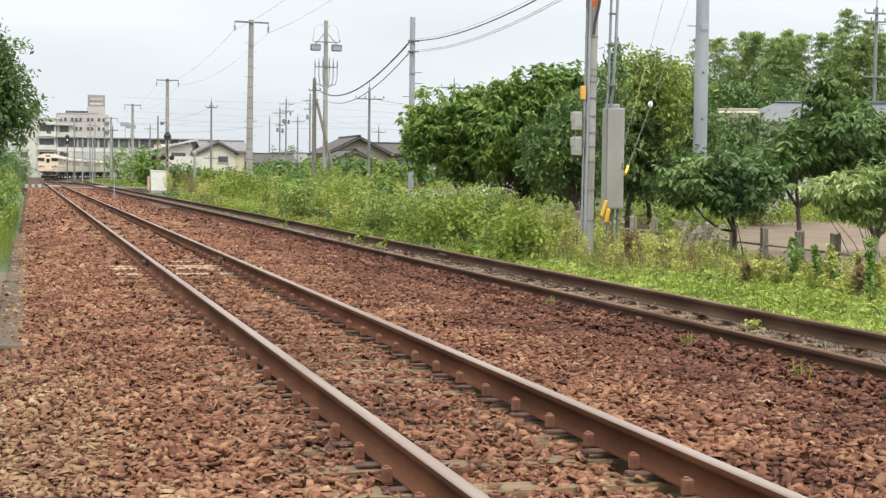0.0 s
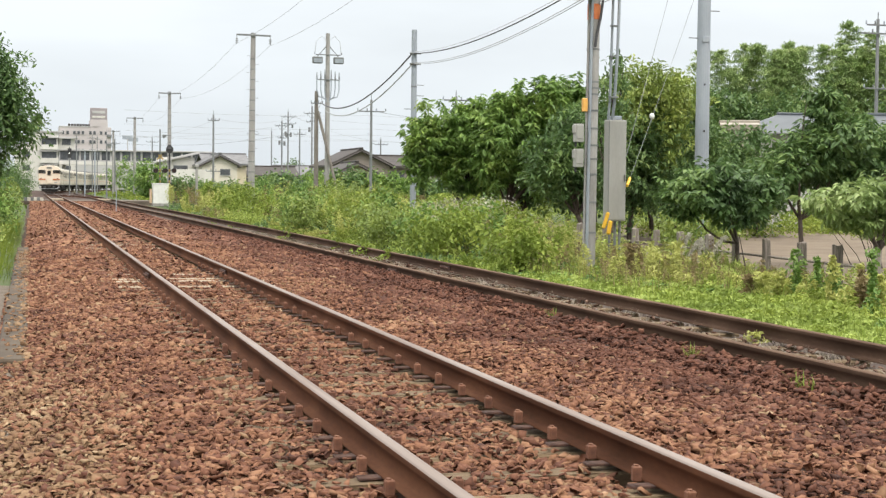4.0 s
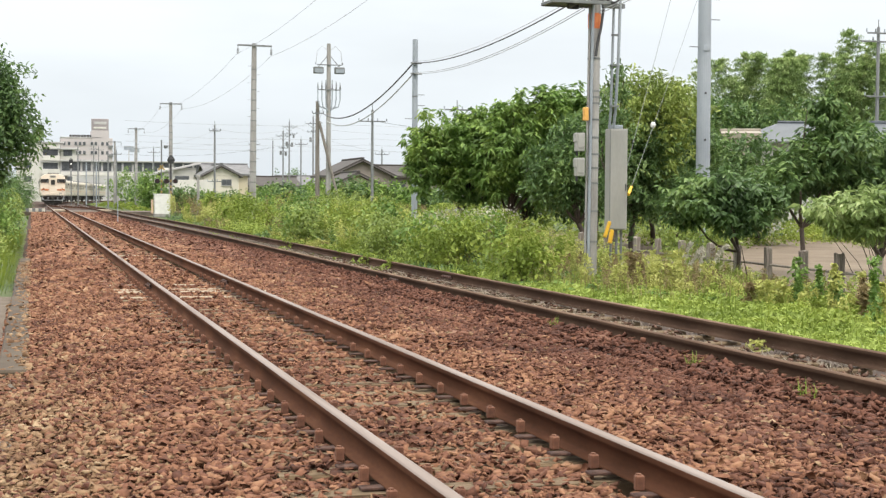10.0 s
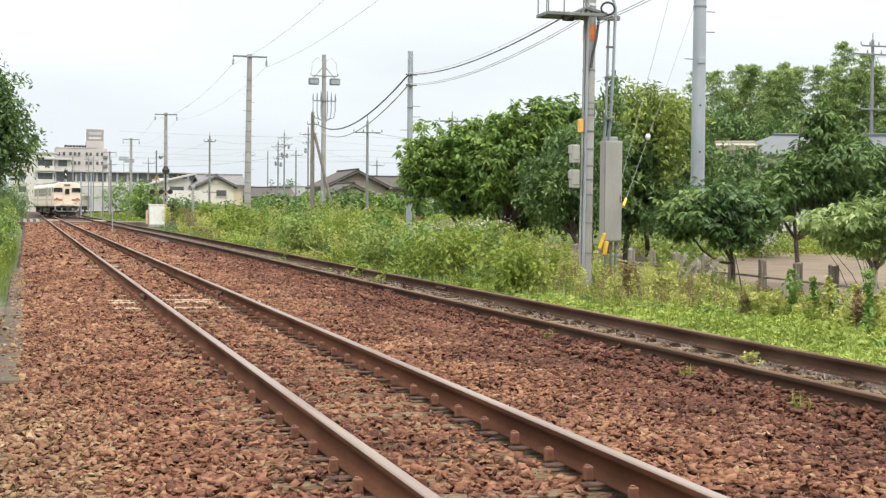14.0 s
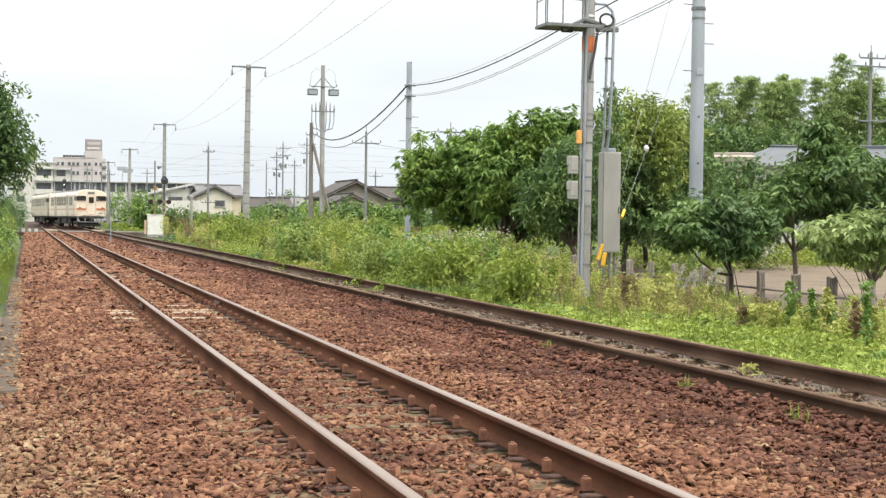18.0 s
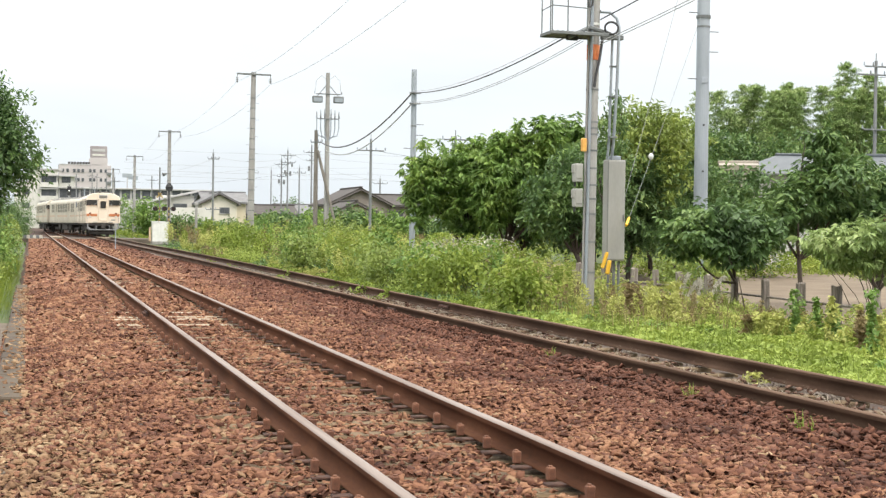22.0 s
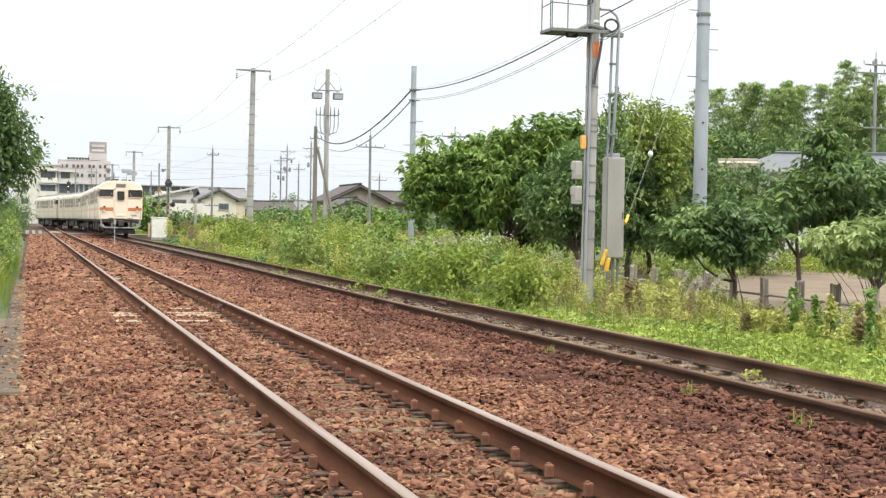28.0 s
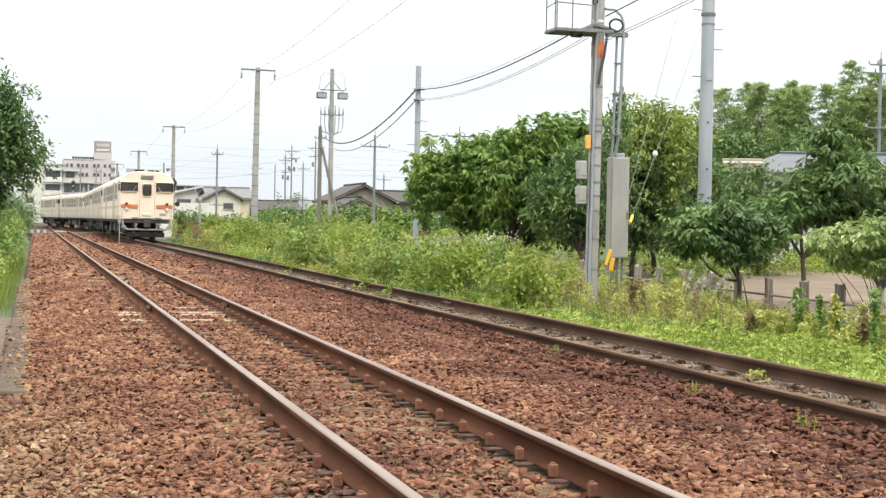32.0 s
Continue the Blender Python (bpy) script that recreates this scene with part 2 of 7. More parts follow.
M_WEED = mat("weed_green", [(0.1, (0.091, 0.138, 0.024)), (0.45, (0.200, 0.268, 0.046)), (0.75, (0.333, 0.388, 0.076)), (1.0, (0.460, 0.477, 0.116))], **WEED)
M_WEED_YEL = mat("weed_yellow_green", [(0.1, (0.221, 0.237, 0.066)), (0.45, (0.419, 0.435, 0.132)), (0.75, (0.582, 0.585, 0.211)), (1.0, (0.721, 0.710, 0.356))], **WEED)
M_WEED_LIME = mat("lime_ground_cover", [(0.1, (0.15, 0.2, 0.045)), (0.45, (0.29, 0.37, 0.085)), (0.75, (0.41, 0.485, 0.125)), (1.0, (0.52, 0.55, 0.19))], **WEED)
M_WEED_DRY = mat("dry_weed", [(0.1, (0.125, 0.089, 0.043)), (0.5, (0.244, 0.188, 0.092)), (1.0, (0.409, 0.337, 0.191))], **WEED)
M_PLUME = mat("pale_grass_plume", three((0.499, 0.463, 0.383), (0.624, 0.597, 0.517), (0.730, 0.703, 0.641)), 0.9, bump=0, island=0.4, translucent=0.3)
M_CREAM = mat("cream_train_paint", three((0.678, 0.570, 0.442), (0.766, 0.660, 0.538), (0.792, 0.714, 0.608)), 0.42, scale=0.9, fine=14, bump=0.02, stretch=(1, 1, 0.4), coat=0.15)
# the same cream made greyer: shade of the sides turned from the sun
M_CREAM_SHADE = mat("side_shade_cream_paint", three((0.43, 0.385, 0.315), (0.52, 0.47, 0.385), (0.6, 0.55, 0.46)), 0.5, scale=0.9, fine=14, bump=0.02, stretch=(1, 1, 0.4))
M_TRAIN_ORANGE = mat("orange_train_stripe", three((0.440, 0.143, 0.048), (0.496, 0.176, 0.067), (0.544, 0.235, 0.106)), 0.45, scale=2, fine=20, bump=0.02)
M_SIDE_STRIPE = mat("faded_side_stripe", three((0.45, 0.3, 0.2), (0.55, 0.38, 0.25), (0.62, 0.46, 0.33)), 0.5, scale=2, fine=20, bump=0.02)
M_TRAIN_WINDOW = mat("train_side_glass", three((0.132, 0.119, 0.092), (0.178, 0.162, 0.129), (0.224, 0.205, 0.165)), 0.5, scale=0.6, fine=4, bump=0, spec=0.25)
M_TRAIN_ROOF = mat("train_roof_grey", three((0.113, 0.108, 0.100), (0.156, 0.152, 0.143), (0.200, 0.195, 0.182)), 0.75, scale=1, fine=12, bump=0.08)
M_UNDER = mat("dark_underframe", three((0.02, 0.018, 0.017), (0.04, 0.037, 0.034), (0.075, 0.065, 0.055)), 0.8, scale=3, fine=25, bump=0.2)
M_PLOUGH = mat("grey_guard_paint", three((0.200, 0.208, 0.216), (0.272, 0.280, 0.288), (0.336, 0.344, 0.352)), 0.6, scale=3, fine=25, bump=0.06)
M_GLASS = mat("dark_tinted_glass", three((0.02, 0.018, 0.016), (0.035, 0.03, 0.026), (0.05, 0.044, 0.038)), 0.08, scale=1, fine=4, bump=0, rough_var=0.03)
M_LAMP = mat("lamp_glass", three((0.6, 0.6, 0.58), (0.7, 0.7, 0.68), (0.8, 0.8, 0.78)), 0.15, bump=0)
M_WALL_WHITE = mat("white_wall", three((0.528, 0.513, 0.476), (0.616, 0.600, 0.561), (0.678, 0.661, 0.620)), 0.8, scale=0.5, fine=6, bump=0.05, stretch=(1, 1, 0.4))
M_WALL_CREAM = mat("cream_wall", three((0.52, 0.45, 0.33), (0.63, 0.56, 0.42), (0.7, 0.64, 0.51)), 0.8, scale=0.5, fine=6, bump=0.05, stretch=(1, 1, 0.4))
M_WALL_PALE = mat("pale_cream_wall", three((0.56, 0.52, 0.44), (0.66, 0.62, 0.53), (0.72, 0.69, 0.6)), 0.8, scale=0.5, fine=6, bump=0.05, stretch=(1, 1, 0.4))
M_WALL_BROWN = mat("brown_wall", three((0.22, 0.18, 0.16), (0.29, 0.245, 0.22), (0.36, 0.31, 0.28)), 0.8, scale=0.5, fine=6, bump=0.05)
M_WALL_GREY = mat("grey_wall", three((0.38, 0.37, 0.37), (0.46, 0.45, 0.45), (0.53, 0.52, 0.52)), 0.8, scale=0.2, fine=3, bump=0.03)
M_HOTEL = mat("greige_hotel_wall", three((0.445, 0.404, 0.405), (0.506, 0.463, 0.466), (0.567, 0.523, 0.526)), 0.8, scale=0.08, fine=1.5, bump=0.02)
M_SIGN_ROOF = mat("mauve_sign_panel", three((0.25, 0.22, 0.23), (0.31, 0.275, 0.285), (0.37, 0.33, 0.34)), 0.6, scale=0.2, fine=2, bump=0)
M_ROOF_TILE = mat("grey_roof_tile", three((0.098, 0.098, 0.101), (0.150, 0.150, 0.154), (0.210, 0.210, 0.214)), 0.7, scale=1.5, fine=10, bump=0.4, each=0.2)
M_ROOF_BROWN = mat("brown_roof_tile", three((0.036, 0.030, 0.027), (0.054, 0.046, 0.042), (0.075, 0.066, 0.060)), 0.7, scale=1.5, fine=10, bump=0.4)
M_ROOF_BLUE = mat("blue_grey_metal_roof", three((0.083, 0.097, 0.111), (0.102, 0.117, 0.130), (0.122, 0.136, 0.150)), 0.5, metal=0.2, scale=1.0, fine=10, bump=0.1)
M_ROOF_RED = mat("red_brown_roof", three((0.26, 0.12, 0.09), (0.34, 0.16, 0.12), (0.42, 0.22, 0.17)), 0.7, scale=1.0, fine=10, bump=0.2)
M_WINDOW = mat("dim_window_glass", three((0.05, 0.055, 0.06), (0.085, 0.09, 0.1), (0.13, 0.14, 0.15)), 0.15, scale=0.6, fine=4, bump=0)
M_WALL_TAN = mat("tan_wall", three((0.25, 0.22, 0.18), (0.32, 0.29, 0.24), (0.37, 0.34, 0.29)), 0.85, scale=0.8, fine=8, bump=0.05, stretch=(1, 1, 0.4))
M_ASPHALT = mat("worn_asphalt", three((0.076, 0.063, 0.050), (0.119, 0.095, 0.075), (0.170, 0.139, 0.109)), 0.9, scale=0.7, fine=20, bump=0.3)
M_RED = mat("dark_red_lamp", three((0.012, 0.004, 0.004), (0.02, 0.006, 0.006), (0.03, 0.01, 0.009)), 0.3, bump=0)
M_BARK_PALE = mat("wood_pole", three((0.12, 0.105, 0.09), (0.19, 0.17, 0.15), (0.26, 0.24, 0.21)), 0.9, scale=3, fine=30, bump=0.3, stretch=(4, 4, 0.5))


# ---- building helpers ----
def thing(name, label, category, m=None, group="", kind=""):
    ob = new(name)
    ob.empty_display_size = 0.2
    ob.matrix_basis = m if m is not None else Matrix()
    return tagged(ob, label, category, group, kind)


def part(name, bm, material, parent=None, label="", m=None, smooth=False):
    """Links a bmesh, a mesh or a (verts, faces) pair as one mesh object under a thing or a part."""
    if isinstance(bm, bmesh.types.BMesh):
        me = bpy.data.meshes.new(name)
        bm.to_mesh(me)
        bm.free()
    elif isinstance(bm, tuple):
        me = mesh_np(name, *bm)
    else:
        me = bm
    if not me.materials:
        me.materials.append(material)
    if smooth:
        me.shade_smooth()
    ob = new(name, me)
    ob.parent = parent
    if m is not None:
        ob.matrix_basis = m
    if label:
        ob["label"] = label
    return ob


def mesh_np(name, verts, faces):
    """A mesh from numpy arrays: verts (n, 3), faces (k, 3 or 4)."""
    verts, faces = np.asarray(verts, np.float32), np.asarray(faces, np.int32)
    me = bpy.data.meshes.new(name)
    me.vertices.add(len(verts))
    me.vertices.foreach_set("co", verts.ravel())
    k = faces.shape[1]
    me.loops.add(faces.size)
    me.loops.foreach_set("vertex_index", faces.ravel())
    me.polygons.add(len(faces))
    me.polygons.foreach_set("loop_start", np.arange(0, faces.size, k, dtype=np.int32))
    me.update(calc_edges=True)
    me.validate()
    return me


def box(bm, c, s, bevel=0.0, m=None):
    r = bmesh.ops.create_cube(bm, size=1.0)
    vs = r["verts"]
    bmesh.ops.scale(bm, vec=s, verts=vs)
    if bevel:
        es = list({e for v in vs for e in v.link_edges})
        made = bmesh.ops.bevel(bm, geom=es, offset=bevel, segments=1, affect="EDGES")
        vs = list({v for f in made["faces"] for v in f.verts} | {v for v in vs if v.is_valid})
    if m is not None:
        bmesh.ops.transform(bm, matrix=m, verts=vs)
    bmesh.ops.translate(bm, vec=c, verts=vs)
    return bm


def boxed(c, s, bevel=0.0, m=None):
    return box(bmesh.new(), c, s, bevel, m)


def rod(bm, a, b, r0, r1=None, n=8, caps=True):
    """A tapered rod from a to b."""
    a, b = Vector(a), Vector(b)
    d = b - a
    q = d.to_track_quat("Z", "Y").to_matrix().to_4x4()
    bmesh.ops.create_cone(bm, cap_ends=caps, segments=n, radius1=r0, radius2=r0 if r1 is None else r1, depth=d.length, matrix=Matrix.Translation((a + b) / 2) @ q)
    return bm


def rodded(a, b, r0, r1=None, n=8):
    return rod(bmesh.new(), a, b, r0, r1, n)


def tube(points, r, n=5):
    """A bent tube along points, as (verts, faces); r may change along it."""
    p = np.asarray(points, float)
    t = np.gradient(p, axis=0)
    t /= np.linalg.norm(t, axis=1)[:, None] + 1e-9
    ref = np.eye(3)[np.argmin(abs(t).max(axis=0))]
    u = np.cross(t, ref)
    u /= np.linalg.norm(u, axis=1)[:, None] + 1e-9
    v = np.cross(t, u)
    a = np.linspace(0, 2 * np.pi, n, endpoint=False)
    r = np.broadcast_to(np.asarray(r, float), (len(p),))
    ring = p[:, None] + r[:, None, None] * (np.cos(a)[None, :, None] * u[:, None] + np.sin(a)[None, :, None] * v[:, None])
    i, j = np.meshgrid(np.arange(len(p) - 1), np.arange(n), indexing="ij")
    f = np.stack([i * n + j, i * n + (j + 1) % n, (i + 1) * n + (j + 1) % n, (i + 1) * n + j], -1).reshape(-1, 4)
    return ring.reshape(-1, 3), f


def join_np(pairs):
    vs, fs, o = [], [], 0
    for v, f in pairs:
        vs.append(v)
        fs.append(f + o)
        o += len(v)
    return np.concatenate(vs), np.concatenate(fs)


def sag(a, b, drop, n=17):
    k = np.linspace(0, 1, n)[:, None]
    p = np.asarray(a) * (1 - k) + np.asarray(b) * k
    p[:, 2] -= 4 * drop * (k * (1 - k))[:, 0]
    return p




def leaves(centres, length, width, up=0.5, droop=0.25, seed=1, out=None):
    """Folded leaf blades at the centres, facing all ways with a lean to the sky."""
    g = np.random.default_rng(seed)
    n = len(centres)
    d = g.normal(size=(n, 3))
    d[:, 2] = d[:, 2] * 0.6 - droop
    if out is not None:
        d = d * 0.55 + out * 0.9
    d /= np.linalg.norm(d, axis=1)[:, None]
    nrm = g.normal(size=(n, 3)) + np.array([0, 0, up * 2.5])
    s = np.cross(d, nrm)
    s /= np.linalg.norm(s, axis=1)[:, None] + 1e-9
    nrm = np.cross(s, d)
    ln = (length * g.uniform(0.65, 1.25, n))[:, None]
    wd = (width * g.uniform(0.7, 1.2, n))[:, None]
    c = np.asarray(centres)
    a = c - d * ln * 0.5
    tip = c + d * ln * 0.5 - nrm * ln * 0.12
    l1 = c + s * wd * 0.5 + nrm * wd * 0.18 - d * ln * 0.04
    l2 = c - s * wd * 0.5 + nrm * wd * 0.18 - d * ln * 0.04
    v = np.stack([a, l1, tip, l2], 1).reshape(-1, 3)
    o = np.arange(n)[:, None] * 4
    f = np.concatenate([o + np.array([[0, 1, 2]]), o + np.array([[0, 2, 3]])], 1).reshape(-1, 3)
    return v, f


def blades(base, height, width, lean=0.4, seed=1):
    """Upright grass blades, two segments each, as triangles."""
    g = np.random.default_rng(seed)
    n = len(base)
    ang = g.uniform(0, 2 * np.pi, n)
    out = np.stack([np.cos(ang), np.sin(ang), np.zeros(n)], 1)
    side = np.stack([-np.sin(ang), np.cos(ang), np.zeros(n)], 1)
    h = (height * g.uniform(0.5, 1.2, n))[:, None]
    w = (width * g.uniform(0.6, 1.2, n))[:, None]
    up = np.array([[0, 0, 1.0]])
    b = np.asarray(base)
    mid = b + up * h * 0.6 + out * h * lean * 0.3
    tip = b + up * h * 0.95 + out * h * lean
    v = np.stack([b - side * w / 2, b + side * w / 2, mid - side * w * 0.4, mid + side * w * 0.4, tip], 1).reshape(-1, 3)
    o = np.arange(n)[:, None] * 5
    f = np.concatenate([o + np.array([[0, 1, 3]]), o + np.array([[0, 3, 2]]), o + np.array([[2, 3, 4]])], 1).reshape(-1, 3)
    return v, f

# ---- plan of the line ----
GAUGE = 1.132          # between rail centres
X1, X2 = 2.202, 6.369  # centre lines of the main track and of the second track
Z2 = -0.088            # the second track lies a little lower


def smooth_line(knots, step=1.0, soft=9):
    k = np.array(knots, float)
    y = np.arange(k[0, 1], k[-1, 1] + step, step)
    x = np.interp(y, k[:, 1], k[:, 0])
    w = np.hanning(soft + 2)[1:-1]
    x = np.convolve(np.pad(x, soft // 2, mode="edge"), w / w.sum(), mode="valid")
    return np.stack([x, y], 1)


MAIN = smooth_line([(X1, -12), (X1, 120), (2.3, 178), (2.35, 200), (2.9, 224), (5.4, 262), (10.4, 305), (17.5, 350), (26.0, 395)], 1.0, 31)
SECOND = smooth_line([(X2, -12), (X2, 40), (6.05, 66), (5.85, 84), (5.9, 110), (6.0, 150), (6.1, 190), (6.7, 224), (9.2, 262), (14.2, 305), (21.3, 350)], 1.0, 31)
TRAIN_LINE = smooth_line([(X2, -12), (X2, 40), (6.05, 66), (5.85, 84), (5.9, 110), (6.02, 140), (5.9, 150), (2.55, 178), (2.35, 186), (2.35, 200), (2.9, 224), (5.4, 262), (10.4, 305), (17.5, 350), (26.0, 395)], 1.0, 15)


def line_z(y, second=False):
    return Z2 * np.clip((70 - np.asarray(y)) / 40, 0, 1) if second else 0 * np.asarray(y)


# ---- ground, one sheet out to the horizon ----
def sheet(xs, ys, height):
    x, y = np.meshgrid(np.asarray(xs, float), np.asarray(ys, float))
    z = height(x, y)
    n = len(xs)
    i, j = np.meshgrid(np.arange(len(ys) - 1), np.arange(n - 1), indexing="ij")
    a = i * n + j
    return np.stack([x, y, z], -1).reshape(-1, 3), np.stack([a, a + 1, a + n + 1, a + n], -1).reshape(-1, 4)


def wave(x, y):
    return np.sin(x * 1.7 + y * 0.6) * 0.4 + np.sin(x * 0.5 - y * 0.9 + 1) * 0.4 + np.sin(y * 2.3 + x * 2.9) * 0.2


def ground_height(x, y):
    return -0.36 + 0.05 * wave(x, y) * np.exp(-np.abs(x - 12) / 40)


xs = np.concatenate([[-2500, -900, -300, -100, -40], np.arange(-20, 44.1, 0.8), [60, 100, 200, 500, 1200, 2500]])
ys = np.concatenate([[-1500, -300, -60], np.arange(-20, 90, 1.0), np.arange(90, 230, 5.0), [260, 320, 420, 600, 1000, 2000, 3500]])
ground = part("ground", sheet(xs, ys, ground_height), M_GROUND, smooth=True)
tagged(ground, "green weedy ground beside the railway line", "ground", kind="structure")

# bare field behind the fence
field = part("field", sheet(np.linspace(13.6, 60, 40), np.linspace(12, 62, 40), lambda x, y: -0.24 + 0.04 * wave(x, y)), M_SOIL, smooth=True)
tagged(field, "bare light-brown field soil behind the fence", "field", kind="structure")


BED_X = np.array([-0.35, -0.1, 0.1, 0.5, 0.9, 1.2, 3.2, 3.6, 4.3, 5.0, 5.35, 7.3, 7.6, 8.0, 8.6])
BED_Z = np.array([-0.4, -0.24, -0.2, -0.1, -0.02, -0.02, -0.02, 0.0, -0.02, -0.07, -0.115, -0.115, -0.13, -0.2, -0.45])


def bed_height(x, y):
    far = np.clip((np.asarray(y) - 60) / 60, 0, 1)
    z = np.interp(x, BED_X, BED_Z)
    return z * (1 - far) + np.where((x > 0) & (x < 8), -0.03, z) * far


def bed_shape(x, y):
    return bed_height(x, y) - 0.03 + 0.02 * wave(x * 2, y * 2)


# sheet under the loose stones, its dark colour stands for shade in the gaps
bed = part("ballast_bed", sheet(np.concatenate([np.arange(-0.35, 5.3, 0.2), [5.3]]), np.concatenate([np.arange(-8, 40, 0.5), np.arange(40, 330, 4)]), bed_shape), M_BED_SHADED, smooth=True)
tagged(bed, "rust-brown ballast bed of the railway, darkened as shade between the stones", "ballast", kind="structure")
sbed = part("siding_bed", sheet(np.concatenate([[5.3], np.arange(5.5, 8.6, 0.25)]), np.concatenate([np.arange(-8, 40, 0.5), np.arange(40, 330, 4)]), bed_shape), M_SIDING_BED, smooth=True)
tagged(sbed, "dark dirty ballast of the second track with dry weeds", "ballast", kind="structure")

# kerb along the foot of the ballast
gravel = part("gravel_strip", sheet(np.linspace(-3, -0.05, 12), np.arange(-6, 25, 0.5), lambda x, y: -0.27 + 0.02 * wave(x * 2, y * 2)), M_PATH, smooth=True)
tagged(gravel, "pale gravelly dirt strip beside the kerb", "gravel", kind="structure")
kerb = thing("kerb", "low weathered concrete kerb beside the ballast", "kerb", kind="structure")
g = random.Random(61)
for k in range(12):
    part("kerb_stone", boxed((0, 0, 0), (0.27, 1.985, 0.26), 0.018), M_CURB, kerb, "", pose(-0.17 + g.uniform(-0.008, 0.008), 14.6 + k * 2.0, -0.33 + g.uniform(-0.008, 0.008), g.uniform(-0.2, 0.2), g.uniform(-0.6, 0.6), g.uniform(-0.2, 0.2)))

# ---- tracks ----
RAIL_PROFILE = [(-0.064, 0.017), (-0.064, 0.028), (-0.02, 0.038), (-0.008, 0.055), (-0.008, 0.112), (-0.031, 0.128), (-0.0335, 0.138), (-0.0335, 0.154), (-0.0325, 0.159)]
HEAD_PROFILE = [(-0.0325, 0.159), (-0.029, 0.1645), (-0.021, 0.168), (-0.009, 0.17), (0.009, 0.17), (0.021, 0.168), (0.029, 0.1645), (0.0325, 0.159)]


def sweep(line, off, prof, z):
    """A profile swept along a line at a sideways offset."""
    t = np.gradient(line, axis=0)
    t /= np.linalg.norm(t, axis=1)[:, None]
    nrm = np.stack([t[:, 1], -t[:, 0]], 1)
    pr = np.array(prof)
    v = np.empty((len(line), len(pr), 3))
    v[..., :2] = line[:, None] + nrm[:, None] * (off + pr[None, :, :1])
    v[..., 2] = z[:, None] + pr[None, :, 1]
    k = len(pr)
    i, j = np.meshgrid(np.arange(len(line) - 1), np.arange(k - 1), indexing="ij")
    a = i * k + j
    return v.reshape(-1, 3), np.stack([a, a + k, a + k + 1, a + 1], -1).reshape(-1, 4)


def rail(name, line, off, z, head, parent, side=None):
    left = RAIL_PROFILE
    right = [(-x, h) for x, h in reversed(RAIL_PROFILE)]
    r = part(name, join_np([sweep(line, off, left, z), sweep(line, off, right, z)]), side or M_RAIL, parent, "rust-brown flat-bottomed rail")
    part("rail_head", sweep(line, off, HEAD_PROFILE, z), head, r, "polished rail head" if head is M_HEAD else "rusty rail head")
    return r


def thin(line, far=60, every=4):
    keep = [i for i in range(len(line)) if line[i, 1] < far or i % every == 0]
    return line[keep]


main = thing("railway_track", "main railway track with shiny-topped rails on wooden sleepers", "railway track", kind="structure")
for side in (-0.5, 0.5):
    rail("rail", thin(MAIN), side * GAUGE, line_z(thin(MAIN)[:, 1]) + (0.02 if side > 0 else 0.0), M_HEAD, main)
siding = thing("railway_track", "second railway track with dull rusty rails among weeds", "railway track", kind="structure")
for side in (-0.5, 0.5):
    ln = thin(SECOND)
    rail("rail", ln, side * GAUGE, line_z(ln[:, 1], True), M_HEAD_RUST, siding, M_RAIL_OLD)
cross = thing("crossover_track", "crossover track linking both lines beyond the road crossing", "railway track", kind="structure")
for side in (-0.5, 0.5):
    ln = thin(TRAIN_LINE[(TRAIN_LINE[:, 1] > 146) & (TRAIN_LINE[:, 1] < 184)], 500)
    rail("rail", ln, side * GAUGE, line_z(ln[:, 1]) + 0.003, M_HEAD, cross)

SPACING, PHASE = 0.555, 5.53


def sleeper_mesh(length, seed):
    g = random.Random(seed)
    bm = boxed((0, 0, -0.07), (length, 0.2, 0.14), 0.012)
    for v in bm.verts:
        v.co += Vector((g.uniform(-0.015, 0.015), g.uniform(-0.008, 0.008), g.uniform(-0.004, 0.004)))
    me = bpy.data.meshes.new("sleeper")
    bm.to_mesh(me)
    bm.free()
    return me


SLEEPERS = [sleeper_mesh(2.1, i) for i in range(5)]
PALE_MESH = sleeper_mesh(2.1, 77)
SHORT_MESH = sleeper_mesh(1.28, 78)
SHORT_MESH.materials.append(M_SLEEPER)
PALE_MESH.materials.append(M_SLEEPER_PALE)
for me in SLEEPERS:
    me.materials.append(M_SLEEPER)
clip_bm = bmesh.new()
box(clip_bm, (0, 0, 0.066), (0.044, 0.04, 0.07), 0.006)
rod(clip_bm, (-0.004, 0, 0.101), (-0.004, 0, 0.108), 0.013, n=6)
CLIP_MESH = bpy.data.meshes.new("rail_clip")
clip_bm.to_mesh(CLIP_MESH)
clip_bm.free()
CLIP_MESH.materials.append(M_CLIP)
PLATE_MESH = bpy.data.meshes.new("tie_plate")
pb = boxed((0, 0, 0.012), (0.34, 0.08, 0.014), 0.003)
pb.to_mesh(PLATE_MESH)
pb.free()
PLATE_MESH.materials.append(M_PLATE)
g = random.Random(3)
PALE = {26, 28, 29, 31, 48, 51}
